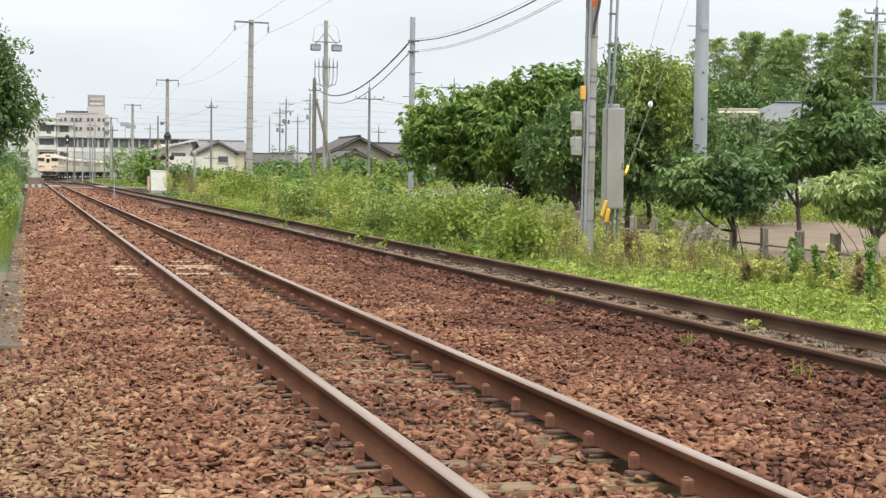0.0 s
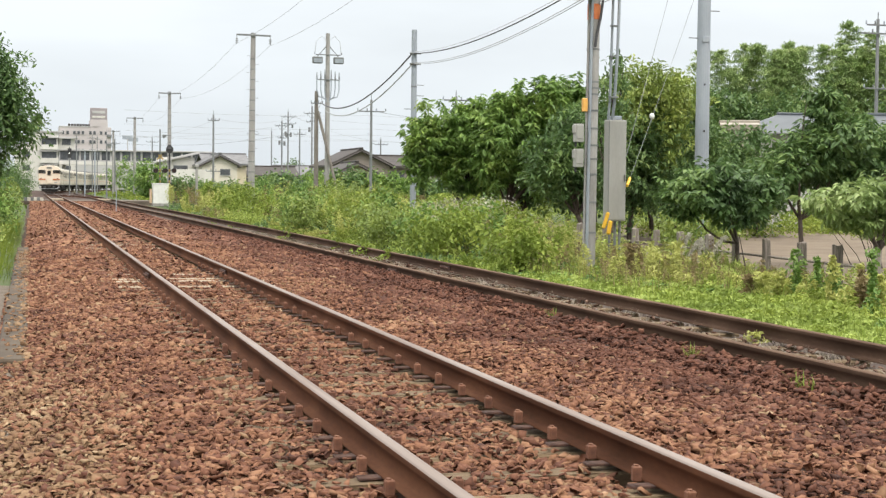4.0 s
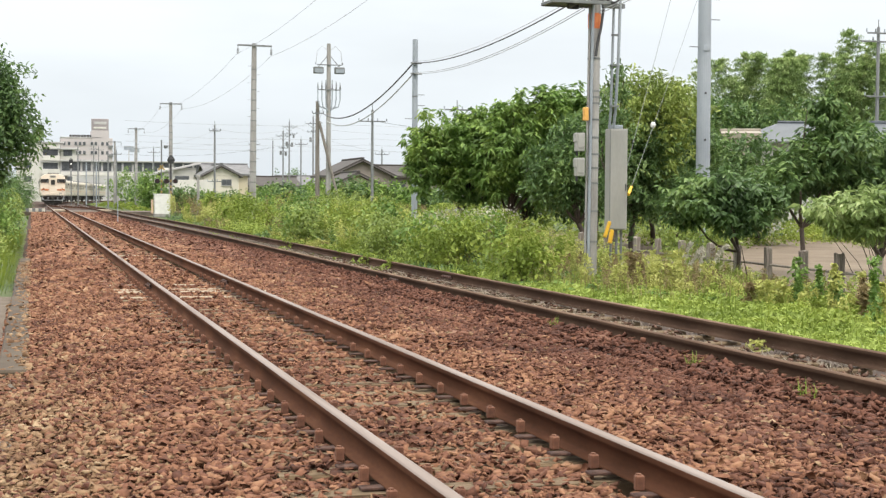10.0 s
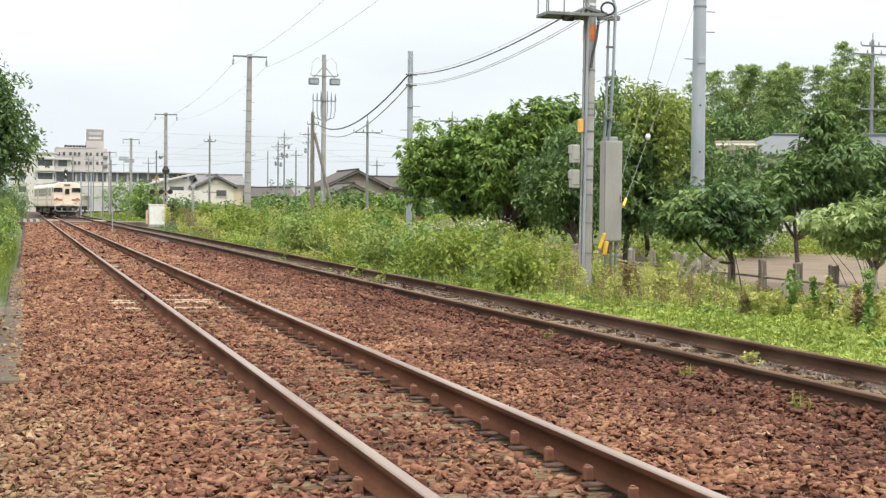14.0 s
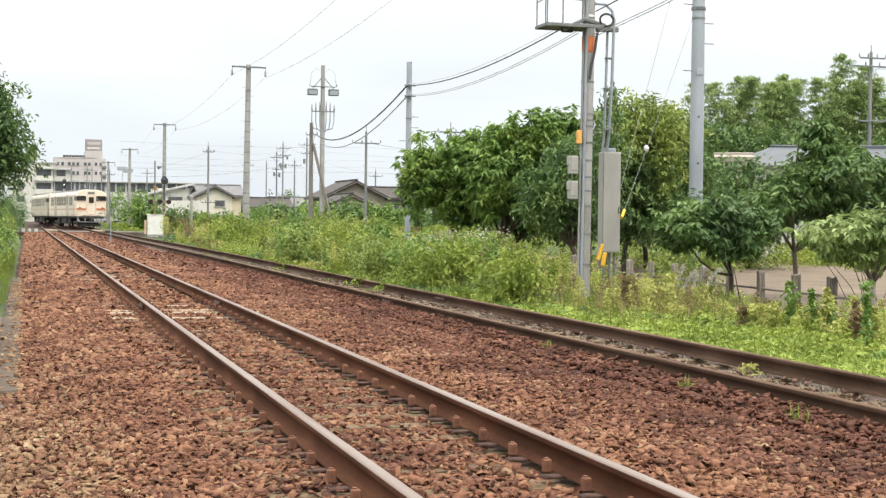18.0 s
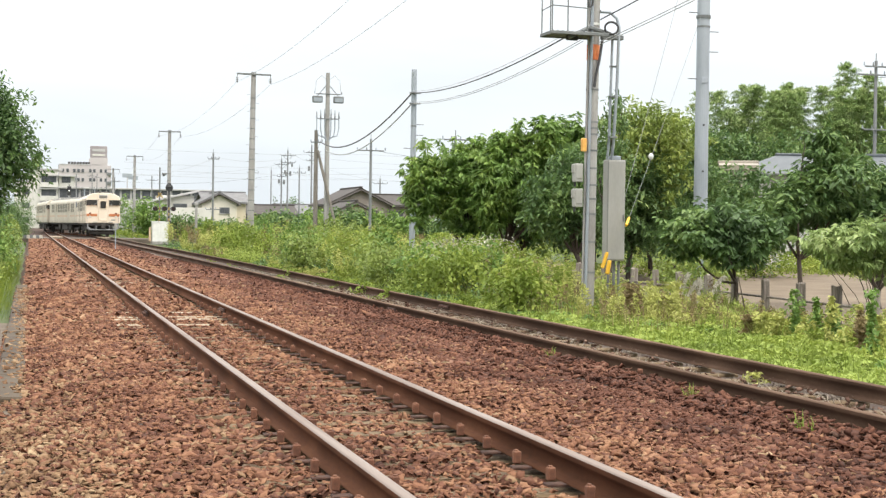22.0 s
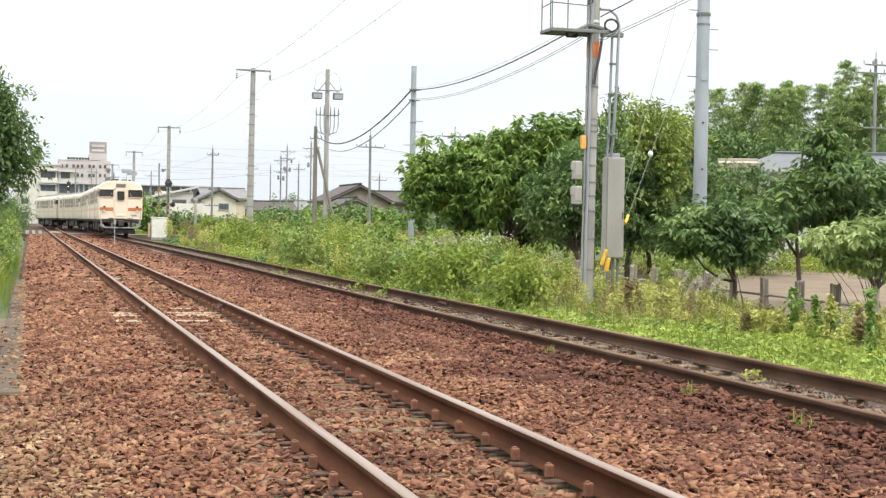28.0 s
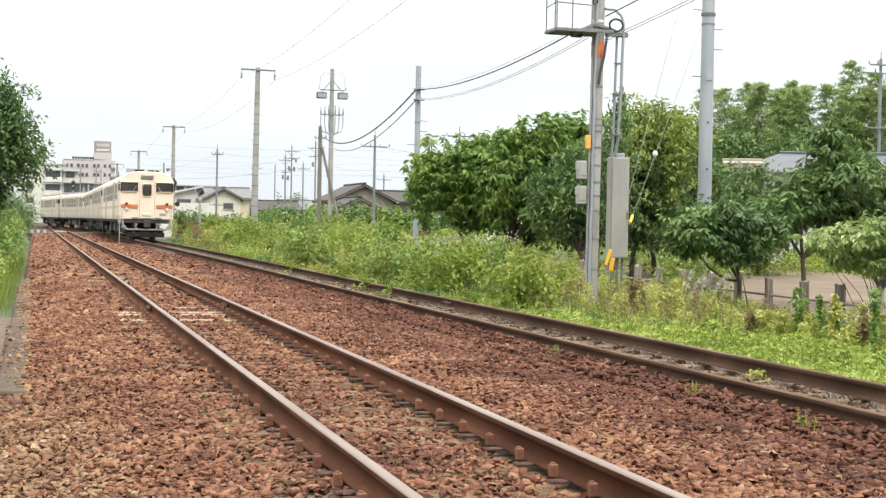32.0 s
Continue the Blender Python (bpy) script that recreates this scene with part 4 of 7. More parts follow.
cab = thing("equipment_cabinet", "tall narrow grey steel equipment cabinet on posts", "cabinet", pose(11.28, 27.45, -0.4))
part("body", boxed((0, 0, 2.15), (0.38, 0.26, 2.02), 0.012), M_CAB, cab)
d = part("door", boxed((0.0, -0.135, 2.15), (0.355, 0.014, 1.97), 0.006), M_CAB, cab)
part("handle", boxed((0.15, -0.155, 2.0), (0.02, 0.03, 0.14), 0.004), M_GALV_DARK, d)
part("door_seam", boxed((-0.182, -0.132, 2.15), (0.008, 0.012, 1.98)), M_GALV_DARK, cab)
for x in (-0.1, 0.02, 0.12):
    part("support_pipe", rodded((x, 0, 0), (x, 0, 1.15), 0.028, n=8), M_GALV_DARK, cab)
part("top_fitting", boxed((0, 0, 3.2), (0.2, 0.18, 0.08), 0.01), M_GALV, cab)

# tall smooth steel poles
def steel_pole(x, y, h, r0, r1, label, bolts=()):
    p = thing("steel_pole", label, "utility pole", pose(x, y, -0.4))
    part("shaft", rodded((0, 0, 0), (0, 0, h + 0.4), r0, r1, 20), M_GALV, p)
    for z in bolts:
        s = -1 if int(z * 10) % 2 else 1
        part("step_bolt", rodded((s * r1, 0, z), (s * (r1 + 0.28), -0.02, z), 0.013, n=6), M_GALV_DARK, p)
    part("seam", rodded((0, 0, h * 0.76), (0, 0, h * 0.76 + 0.05), r1 * 1.12, n=20), M_GALV_DARK, p)
    return p


pc = steel_pole(13.8, 53.3, 7.25, 0.115, 0.1, "smooth grey steel pole rising behind the trees", (3.2, 3.7, 4.2, 4.7, 5.2, 5.6))
for z in (6.76, 6.37):
    part("cable_clamp", boxed((0, -0.17, z), (0.42, 0.08, 0.06), 0.01), M_GALV_DARK, pc)
pe = steel_pole(17.62, 36.7, 9.6, 0.2, 0.165, "thick pale blue-grey steel pole among the trees", (5.9, 6.65, 7.2, 7.7, 8.2))
part("collar", rodded((0, 0, 7.55), (0, 0, 7.63), 0.2, n=20), M_GALV_DARK, pe)
for z in (3.38, 4.64):
    part("bolt_head", rodded((-0.04, -0.18, z), (-0.04, -0.205, z), 0.028, n=8), M_BLACK, pe, "dark bolt head")
part("clamp_plate", boxed((-0.02, -0.185, 5.86), (0.2, 0.03, 0.16), 0.008), M_GALV, pe)


def wood_arm(p, z, w, y=-0.15, pins=4):
    a = part("crossarm", boxed((0, y, z), (w * 0.85, 0.07, 0.075), 0.01), M_GALV_DARK, p)
    for k in range(pins):
        x = -w / 2 + 0.08 + k * (w - 0.16) / max(1, pins - 1)
        part("insulator", rodded((x, y, z + 0.03), (x, y, z + 0.2), 0.045, 0.03, 8), M_GALV_DARK if k % 2 else M_GALV, a)
    return a


def town_pole(x, y, h, arms, r=0.105, lean=0.0, cans=0, material=None):
    p = thing("utility_pole", "grey concrete power pole of the town with crossarms", "utility pole", pose(x, y, -0.4, 0, lean, 0), group="town power poles")
    part("shaft", rodded((0, 0, 0), (0, 0, h + 0.4), r, r * 0.7, 10), material or M_TOWN_POLE, p)
    for z, w in arms:
        wood_arm(p, z + 0.4, w)
    for k in range(cans):
        sx = 0.3 * (1 if k % 2 else -1)
        can = part("transformer", rodded((sx, -0.1, h - 2.4 - k * 0.1), (sx, -0.1, h - 1.9 - k * 0.1), 0.13, n=12), M_TOWN_POLE, p, "grey transformer can")
        part("bracket", boxed((sx / 2, -0.05, h - 2.2 - k * 0.1), (0.32, 0.08, 0.06)), M_GALV_DARK, can)
    # pole-top pin, cable bracket and climbing bolts
    part("top_pin", rodded((0, 0, h + 0.35), (0, 0, h + 0.75), 0.025, 0.02, 6), M_GALV_DARK, p)
    if cans:
        part("side_bracket", boxed((0.32, -0.05, h - 1.1), (0.62, 0.06, 0.06)), M_GALV_DARK, p)
        part("drop_box", boxed((0.5, -0.05, h - 1.3), (0.2, 0.16, 0.34), 0.03), M_GALV_DARK, p)
        part("brace", rodded((-arms[0][1] * 0.3, -0.12, arms[0][0] + 0.38), (0, -0.1, arms[0][0] - 0.15), 0.02, n=5), M_GALV_DARK, p)
        part("brace", rodded((arms[0][1] * 0.3, -0.12, arms[0][0] + 0.38), (0, -0.1, arms[0][0] - 0.15), 0.02, n=5), M_GALV_DARK, p)
    steps(p, 2.2, h - 1.6, r * 0.9, 0.6)
    return p


for x, y, h, arms, cans in (
        (21.2, 92.8, 7.0, ((6.25, 2.0),), 0), (15.0, 125.8, 7.4, ((6.9, 1.1), (2.6, 1.4)), 0), (29.5, 158.0, 10.1, ((9.3, 2.0), (8.4, 1.4)), 1),
        (28.7, 168.7, 10.0, ((9.4, 1.9), (8.6, 1.9)), 2), (28.2, 170.0, 9.0, ((8.4, 1.8), (7.0, 1.2)), 2), (31.6, 199.0, 8.9, (), 0), (30.0, 168.3, 8.0, ((7.4, 1.6),), 0),
        (39.0, 165.7, 6.9, ((6.3, 1.8),), 0), (27.0, 185.0, 8.4, ((7.9, 1.6),), 0), (16.5, 210, 8.0, ((7.4, 1.8),), 0), (9.9, 250, 9.6, ((9.0, 1.8),), 0), (11.2, 262, 9.8, ((9.2, 1.8),), 0),
        (5.6, 190, 7.4, (), 0), (8.6, 176, 6.4, (), 0), (10.4, 192, 7.2, ((6.6, 1.4),), 0), (38.8, 62.0, 9.6, ((9.3, 1.6), (8.9, 2.4), (6.3, 1.7)), 0), (22.6, 78, 6.4, ((6.2, 1.7),), 0)):
    town_pole(x, y, h, arms, cans=cans)

# double-lamp pole with a fork of cable heads
lp = thing("cable_pole", "tall concrete pole with switch boxes and forked cable heads", "utility pole", pose(21.4, 108.4, -0.4))
part("shaft", rodded((0, 0, 0), (0, 0, 13.2), 0.2, 0.15, 14), M_CONC, lp)
for s in (-1, 1):
    bx = part("switch_box", boxed((s * 0.8, -0.1, 11.2), (0.75, 0.4, 0.5), 0.05), M_GALV_DARK, lp, "grey switch box")
    part("grille", boxed((s * 0.8, -0.32, 11.15), (0.6, 0.03, 0.3)), M_GALV, bx)
    part("stay", rodded((s * 0.8, -0.1, 11.45), (0, 0, 12.4), 0.03, n=5), M_GALV_DARK, lp)
    part("loop_wire", tube([(0, -0.1, 12.6), (s * 0.5, -0.1, 13.0), (s * 0.9, -0.1, 12.6), (s * 1.0, -0.1, 11.6)], 0.02, 5), M_WIRE_PALE, lp)
    for k in range(3):
        x = s * (0.24 + 0.3 * k)
        part("cable_head", tube([(s * 0.1, -0.15, 8.1 + 0.1 * k), (x * 0.85, -0.15, 8.5), (x, -0.15, 9.0), (x, -0.15, 9.8)], 0.04, 6), M_GALV, lp)
        part("bushing", rodded((x, -0.15, 9.8), (x, -0.15, 10.5 - 0.1 * k), 0.06, 0.02, 6), M_GALV_DARK, lp)
wood_arm(lp, 9.75, 1.9, -0.18, 2)
wood_arm(lp, 11.6, 2.2, -0.18, 2)
wp_pole = town_pole(20.6, 108.6, 8.5, ((7.6, 1.0),), 0.19, 0, 0, M_BARK_PALE)
part("stay_timber", rodded((0.1, -0.1, 7.4), (1.7, -1.0, 0.4), 0.11, n=8), M_BARK_PALE, wp_pole, "slanting timber stay")


# wires
def wire(a, b, drop, r, m=M_WIRE, name="overhead_wire", label="thin dark overhead wire between poles"):
    ob = part(name, tube(sag(a, b, drop, 15), r, 4), m)
    return tagged(ob, label, "wire", group="overhead wires")


for s, z0 in ((-0.9, 9.0), (0.9, 8.9)):
    wire((11.5 + s, 78.9, z0), (10.95 + s, 121.7, 8.5), 0.7, 0.009, M_WIRE_PALE)
    wire((10.95 + s, 121.7, 8.5), (11.1 + s, 165.3, 8.4), 0.7, 0.009, M_WIRE_PALE)
    wire((11.5 + s, 78.9, z0), (10.75 + s, 27.0, 10.1), 0.8, 0.009, M_WIRE_PALE)
MSG = "sagging black cable between the poles"
wire((BX - 0.57, BY - 0.1, 5.15), (13.75, 53.1, 6.36), 0.285, 0.017, M_WIRE, label=MSG)
wire((BX - 0.68, BY - 0.15, 5.15), (13.75, 53.1, 6.42), 0.25, 0.006, M_WIRE_PALE)
for dz in (0.0, 0.05):
    wire((BX - 0.28, BY - 0.15, 5.05 + dz), (13.75, 53.1, 5.97 + dz), 0.33, 0.009, M_WIRE_PALE, label="pale stranded cable pair between the poles")
    wire((BX + 0.02, BY - 0.17, 4.98 + dz), (9.0, 3.0, 6.5 + dz), 0.3, 0.009, M_WIRE_PALE, label="pale stranded cable pair between the poles")
wire((BX + 0.1, BY - 0.1, 5.5), (9.2, 4.0, 7.2), 0.3, 0.014, M_WIRE, label=MSG)
wire((13.7, 53.2, 6.36), (21.0, 108.3, 7.55), 1.0, 0.04, M_WIRE, label=MSG)
wire((13.7, 53.2, 5.97), (21.2, 108.3, 7.05), 1.0, 0.032, M_WIRE_PALE, label="pale cable sagging between the poles")
for i, (a, b, dr) in enumerate((((21.2, 92.7, 6.3), (40, 120, 7.6), 0.5), ((15.0, 125.7, 7.1), (29.5, 158, 9.6), 0.8), ((10, 200, 8.0), (29, 168, 8.6), 0.8), ((10, 200, 7.0), (29, 168, 7.4), 0.8), ((28.7, 168.6, 9.8), (39, 165.6, 6.7), 0.6), ((15.0, 125.7, 6.9), (10, 190, 7.6), 0.8), ((29.5, 158, 9.8), (21.0, 108.5, 8.0), 0.8), ((29.5, 158, 8.8), (60, 150, 8.8), 0.8), ((28.2, 170, 7.4), (60, 175, 7.4), 0.6), ((38.8, 62, 8.8), (55, 45, 9.5), 0.5))):
    wire(a, b, dr, 0.011, M_WIRE_PALE if i % 3 else M_WIRE)
for za, zb in ((7.45, 7.45), (6.8, 6.8), (8.85, 8.85), (6.3, 6.25)):
    wire((9.0, 150, za), (34.0, 150, zb), 0.25, 0.012, M_WIRE_PALE)
    wire((34.0, 150, zb), (58.0, 150, za), 0.25, 0.012, M_WIRE_PALE)
# guy wires of the steel pole, with a white ball and a yellow guard
wire((17.5, 36.6, 10.2), (11.31, 26.96, 2.01), 0.0, 0.0055, M_GALV_DARK, "guy_wire", "straight steel guy wire down to the ground")
guy = wire((17.5, 36.6, 7.2), (11.34, 26.94, 1.45), 0.05, 0.0055, M_GALV_DARK, "guy_wire", "straight steel guy wire down to the ground")
part("insulator_ball", tube([(0, 0, -0.07), (0, 0, -0.05), (0, 0, 0), (0, 0, 0.05), (0, 0, 0.07)], [0.01, 0.042, 0.058, 0.042, 0.01], 10), M_WHITE, guy, "small white insulator ball", pose(12.98, 29.52, 2.97))
part("guard", rodded((0, 0, 0), (0.16, 0.25, 0.15), 0.03, n=8), M_YELLOW, guy, "yellow plastic guard", pose(11.34, 26.94, 1.45))

# ---- level crossing and its equipment ----
def crossing_mast(x, y, h, sign, turn):
    p = thing("crossing_signal", "crossing signal mast with yellow cross sign and red lamps" if sign else "dark crossing alarm mast beside the road", "crossing signal", pose(x, y, -0.3, 0, 0, turn), group="level crossing signals")
    part("mast", rodded((0, 0, 0), (0, 0, h), 0.06, n=10), M_BLACK if not sign else M_GALV_DARK, p)
    for k in range(6):
        part("mast_band", rodded((0, 0, 0.5 + k * 0.45), (0, 0, 0.72 + k * 0.45), 0.064, n=10), M_YELLOW_OLD, p)
    if sign:
        for a in (45, -45):
            part("cross_board", boxed((0, -0.1, 4.0), (0.7, 0.03, 0.12), 0.0, pose(0, 0, 0, 0, a, 0)), M_YELLOW_OLD, p, "faded yellow cross board")
        for k in (-1, 1):
            part("cross_stripe", boxed((k * 0.2, -0.125, 4.0 + 0.2), (0.2, 0.02, 0.17), 0.0, pose(0, 0, 0, 0, -45 * k, 0)), M_BLACK, p)
    for s in (-1, 1):
        hd = part("lamp_hood", rodded((s * 0.35, -0.02, 2.85), (s * 0.35, -0.3, 2.85), 0.2, n=14), M_BLACK, p, "black lamp hood")
        part("lens", rodded((s * 0.35, -0.3, 2.85), (s * 0.35, -0.31, 2.85), 0.15, n=14), M_RED, hd)
    part("lamp_bar", boxed((0, 0, 2.85), (0.9, 0.06, 0.06)), M_BLACK, p)
    part("control_box", boxed((0, 0.15, 1.6), (0.35, 0.25, 0.5), 0.02), M_BLACK, p)
    return p


crossing_mast(10.15, 121.2, 6.2, True, 0)
sp = crossing_mast(10.85, 120.6, 4.6, False, 0)
part("bell_hood", rodded((0, 0, 4.6), (0, 0, 4.95), 0.3, 0.12, 14), M_BLACK, sp)
part("speaker", rodded((-0.5, -0.1, 5.6), (-0.2, 0, 5.7), 0.16, 0.05, 10), M_GALV_DARK, sp)
part("gong", rodded((0, -0.12, 4.55), (0, -0.2, 4.55), 0.3, n=18), M_BLACK, sp, "round black gong")
bp = thing("boundary_post", "pale concrete post with a small cap in the weeds", "post", pose(10.82, 100, -0.4))
part("post", boxed((0, 0, 1.5), (0.17, 0.17, 3.0), 0.02), M_CONC, bp)
part("cap", boxed((0, 0, 3.08), (0.26, 0.24, 0.24), 0.04), M_CAB, bp)
wb = thing("relay_cabinet", "white relay cabinet beside the level crossing", "cabinet", pose(10.0, 118.8, -0.3))
part("body", boxed((0, 0, 0.95), (1.25, 0.8, 1.6), 0.03), M_WHITE, wb)
part("base", boxed((0, 0, 0.1), (1.35, 0.9, 0.25), 0.02), M_CONC, wb)
for s in (-1, 1):
    part("door", boxed((s * 0.3, -0.41, 0.97), (0.58, 0.02, 1.48), 0.008), M_WHITE, wb)
part("lid", boxed((0, 0, 1.78), (1.35, 0.9, 0.07), 0.02), M_WHITE, wb)
part("orange_panel", boxed((-0.78, 0, 0.8), (0.14, 0.5, 1.1), 0.01), M_SIDE_STRIPE, wb, "faded orange panel")
mk = thing("marker_post", "slim pale marker post between the tracks", "post", pose(4.3, 78.0, -0.1))
part("post", rodded((0, 0, 0), (0, 0, 1.4), 0.026, n=8), M_GALV, mk)
part("plate", boxed((0, -0.03, 1.3), (0.13, 0.02, 0.26), 0.008), M_CAB, mk, "pale plate")
road = part("road", boxed((4, 128.5, -0.22), (60, 7.5, 0.5), 0.02), M_ASPHALT)
tagged(road, "worn asphalt road over the level crossing", "road", kind="structure")
deck = thing("crossing_deck", "flat wooden crossing deck between the rails", "crossing deck", pose(0, 0, 0.03), kind="structure")
for x in (X1, 6.02):
    for k in range(5):
        part("plank", boxed((x - 0.4 + k * 0.2, 128.5, 0.06), (0.17, 7.4, 0.09), 0.01), M_SLEEPER_PALE, deck)
for x in (0.55,):
    b = thing("striped_barrier", "yellow and black striped low barrier at the crossing", "barrier", pose(x - 0.9, 124.4, -0.1), group="striped crossing barriers")
    for k in range(6):
        part("stripe", boxed((k * 0.25, 0, 0.22), (0.25, 0.12, 0.28), 0.01), M_PLUME if k % 2 else M_GALV_DARK, b)
# signal lamp ahead of the flats
hs = thing("railway_signal", "railway signal with one lit white lamp on a mast", "railway signal", pose(4.9, 196, 0))
part("mast", rodded((0, 0, 0), (0, 0, 6.2), 0.07, n=8), M_GALV_DARK, hs)
part("head", boxed((0, 0, 5.4), (0.5, 0.2, 1.2), 0.05), M_BLACK, hs)
lit = bpy.data.materials.new("lit_signal_lamp")
lit.use_nodes = True
lit.node_tree.nodes["Principled BSDF"].inputs["Emission Color"].default_value = (1, 1, 0.95, 1)
lit.node_tree.nodes["Principled BSDF"].inputs["Emission Strength"].default_value = 3
part("lamp", rodded((0, -0.1, 5.4), (0, -0.13, 5.4), 0.055, n=14), lit, hs, "lit white lamp")
for x in (6.7, 8.0):
    mp = thing("marker_mast", "slim grey mast with a ladder beside the line", "mast", pose(x, 186 + x, -0.2), group="slim masts beyond the crossing")
    part("mast", rodded((0, 0, 0), (0, 0, 5.8), 0.09, n=8), M_GALV, mp)
    part("arm", boxed((0, -0.1, 5.5), (0.9, 0.06, 0.06)), M_GALV_DARK, mp)

# ---- buildings ----
def window_unit(parent, x, y, z, w, h, sill=True):
    f = part("window", boxed((x, y, z), (w + 0.14, 0.1, h + 0.14), 0.01), M_GALV_DARK, parent)
    part("pane", boxed((x - w / 4, y - 0.03, z), (w / 2 - 0.03, 0.08, h), 0.0), M_WINDOW, f)
    part("pane", boxed((x + w / 4, y - 0.045, z), (w / 2 - 0.03, 0.08, h), 0.0), M_WINDOW, f)
    if sill:
        part("sill", boxed((x, y - 0.06, z - h / 2 - 0.09), (w + 0.3, 0.16, 0.05)), M_WALL_GREY, f)


def gable_house(x, y, w, dpt, eave, ridge, wall, roof, turn=0, windows=(), label="", over=0.5, along=False, edge_mat=None):
    """House whose gable (or, with along, its eave) faces the line; the origin is the middle of its front."""
    p = thing("house", label, "house", pose(x, y, -0.4, 0, 0, turn), group="houses beyond the weeds")
    part("wall", boxed((0, dpt / 2, (eave + 0.4) / 2), (w, dpt, eave + 0.4), 0.02), wall, p)
    e, r = eave + 0.4, ridge + 0.4
    bm = bmesh.new()
    if not along:
        for s in (-1, 1):
            a = [(0, -over, r), (s * (w / 2 + over), -over, e - (r - e) * over / (w / 2)), (s * (w / 2 + over), dpt + over, e - (r - e) * over / (w / 2)), (0, dpt + over, r)]
            for dz in (0.0,):
                lo = [bm.verts.new((q[0], q[1], q[2] + 0.0)) for q in a]
                hi = [bm.verts.new((q[0], q[1], q[2] + 0.22)) for q in a]
                bm.faces.new(lo)
                bm.faces.new(hi)
                for k in range(4):
                    bm.faces.new((lo[k], lo[(k + 1) % 4], hi[(k + 1) % 4], hi[k]))
        gb = bmesh.new()
        g1 = [gb.verts.new(q) for q in ((-w / 2, 0.01, e), (w / 2, 0.01, e), (0, 0.01, r))]
        g2 = [gb.verts.new(q) for q in ((-w / 2, dpt, e), (w / 2, dpt, e), (0, dpt, r))]
        gb.faces.new(g1), gb.faces.new(g2)
        for k in range(3):
            gb.faces.new((g1[k], g1[(k + 1) % 3], g2[(k + 1) % 3], g2[k]))
        bmesh.ops.recalc_face_normals(gb, faces=gb.faces)
        part("gable", gb, wall, p)
        part("ridge_cap", boxed((0, dpt / 2, r + 0.25), (0.32, dpt + 2 * over + 0.1, 0.16), 0.03), roof, p)
        for s in (-1, 1):
            part("barge_board", rodded((0, -over - 0.03, r - 0.05), (s * (w / 2 + over), -over - 0.03, e - (r - e) * over / (w / 2) - 0.05), 0.09, n=4), edge_mat or M_ROOF_BROWN, p)
    else:
        for s in (-1, 1):
            yy = -over if s < 0 else dpt + over
            a = [(-w / 2 - over, dpt / 2, r), (w / 2 + over, dpt / 2, r), (w / 2 + over, yy, e - 0.15), (-w / 2 - over, yy, e - 0.15)]
            lo = [bm.verts.new(q) for q in a]
            hi = [bm.verts.new((q[0], q[1], q[2] + 0.22)) for q in a]
            bm.faces.new(lo)
            bm.faces.new(hi)
            for k in range(4):
                bm.faces.new((lo[k], lo[(k + 1) % 4], hi[(k + 1) % 4], hi[k]))
        part("ridge_cap", boxed((0, dpt / 2, r + 0.25), (w + 2 * over + 0.1, 0.32, 0.16), 0.03), roof, p)
    bmesh.ops.recalc_face_normals(bm, faces=bm.faces)
    part("roof", bm, roof, p)
    for wx, wz, ww, wh in windows:
        window_unit(p, wx, -0.01, wz + 0.4, ww, wh)
    part("gutter", boxed((w / 2 + over + 0.06, dpt / 2, e - 0.25), (0.1, dpt + over, 0.1)), M_GALV_DARK, p)
    return p


# white house with a single-slope roof
wh = thing("house", "white house with a shallow grey shed roof", "house", pose(15.2, 171.5, -0.4), group="houses beyond the weeds")
part("wall", boxed((1.2, 3, 2.5), (4.0, 6, 5.0), 0.02), M_WALL_WHITE, wh)
part("annex_wall", boxed((-1.2, 3, 1.8), (1.6, 6, 3.6), 0.02), M_WALL_WHITE, wh)
part("roof", boxed((0.6, 3, 4.85), (6.2, 7.2, 0.22), 0.02, pose(0, 0, 0, 0, -13, 0)), M_WALL_GREY, wh, "pale shed roof")
part("downpipe", rodded((3.15, -0.06, 0), (3.15, -0.06, 5.2), 0.06, n=6), M_GALV_DARK, wh)
window_unit(wh, 1.5, -0.01, 3.55, 1.5, 0.9)
yw = part("yard_wall", boxed((16.2, 160.5, 1.35), (5.6, 0.16, 3.5), 0.02), M_WALL_WHITE)
tagged(yw, "bright white yard fence panel before the houses", "fence wall")
gable_house(20.4, 165.0, 3.9, 8, 3.75, 4.75, M_WALL_PALE, M_ROOF_TILE, 0, ((0.6, 2.9, 1.0, 0.55),), "cream house with a grey tiled gable roof", over=0.4)
gable_house(22.0, 171.5, 4.6, 8, 3.9, 4.95, M_WALL_CREAM, M_ROOF_TILE, 0, (), "cream house with grey tiled roof behind", along=True)
gable_house(32.5, 147.0, 6.2, 9, 3.6, 5.1, M_WALL_BROWN, M_ROOF_BROWN, 0, ((0.0, 3.2, 1.0, 0.6),), "weathered brown house with a broad dark gable")
gable_house(27.9, 128.0, 4.2, 6, 2.4, 3.4, M_WALL_CREAM, M_ROOF_BROWN, 0, ((0.3, 2.2, 1.2, 0.7),), "small cream shed with a brown gable roof")
gable_house(38.5, 152.0, 6.5, 7, 3.6, 4.6, M_WALL_BROWN, M_ROOF_BROWN, 0, ((-1, 2.6, 1.6, 0.8),), "low brown house with a long tiled roof", along=True)
gable_house(27.5, 178.0, 7.5, 7, 2.6, 3.6, M_WALL_CREAM, M_ROOF_BROWN, 0, ((-2, 1.9, 1.6, 0.8), (1.5, 1.9, 1.6, 0.8)), "long low house with a tiled roof", along=True)
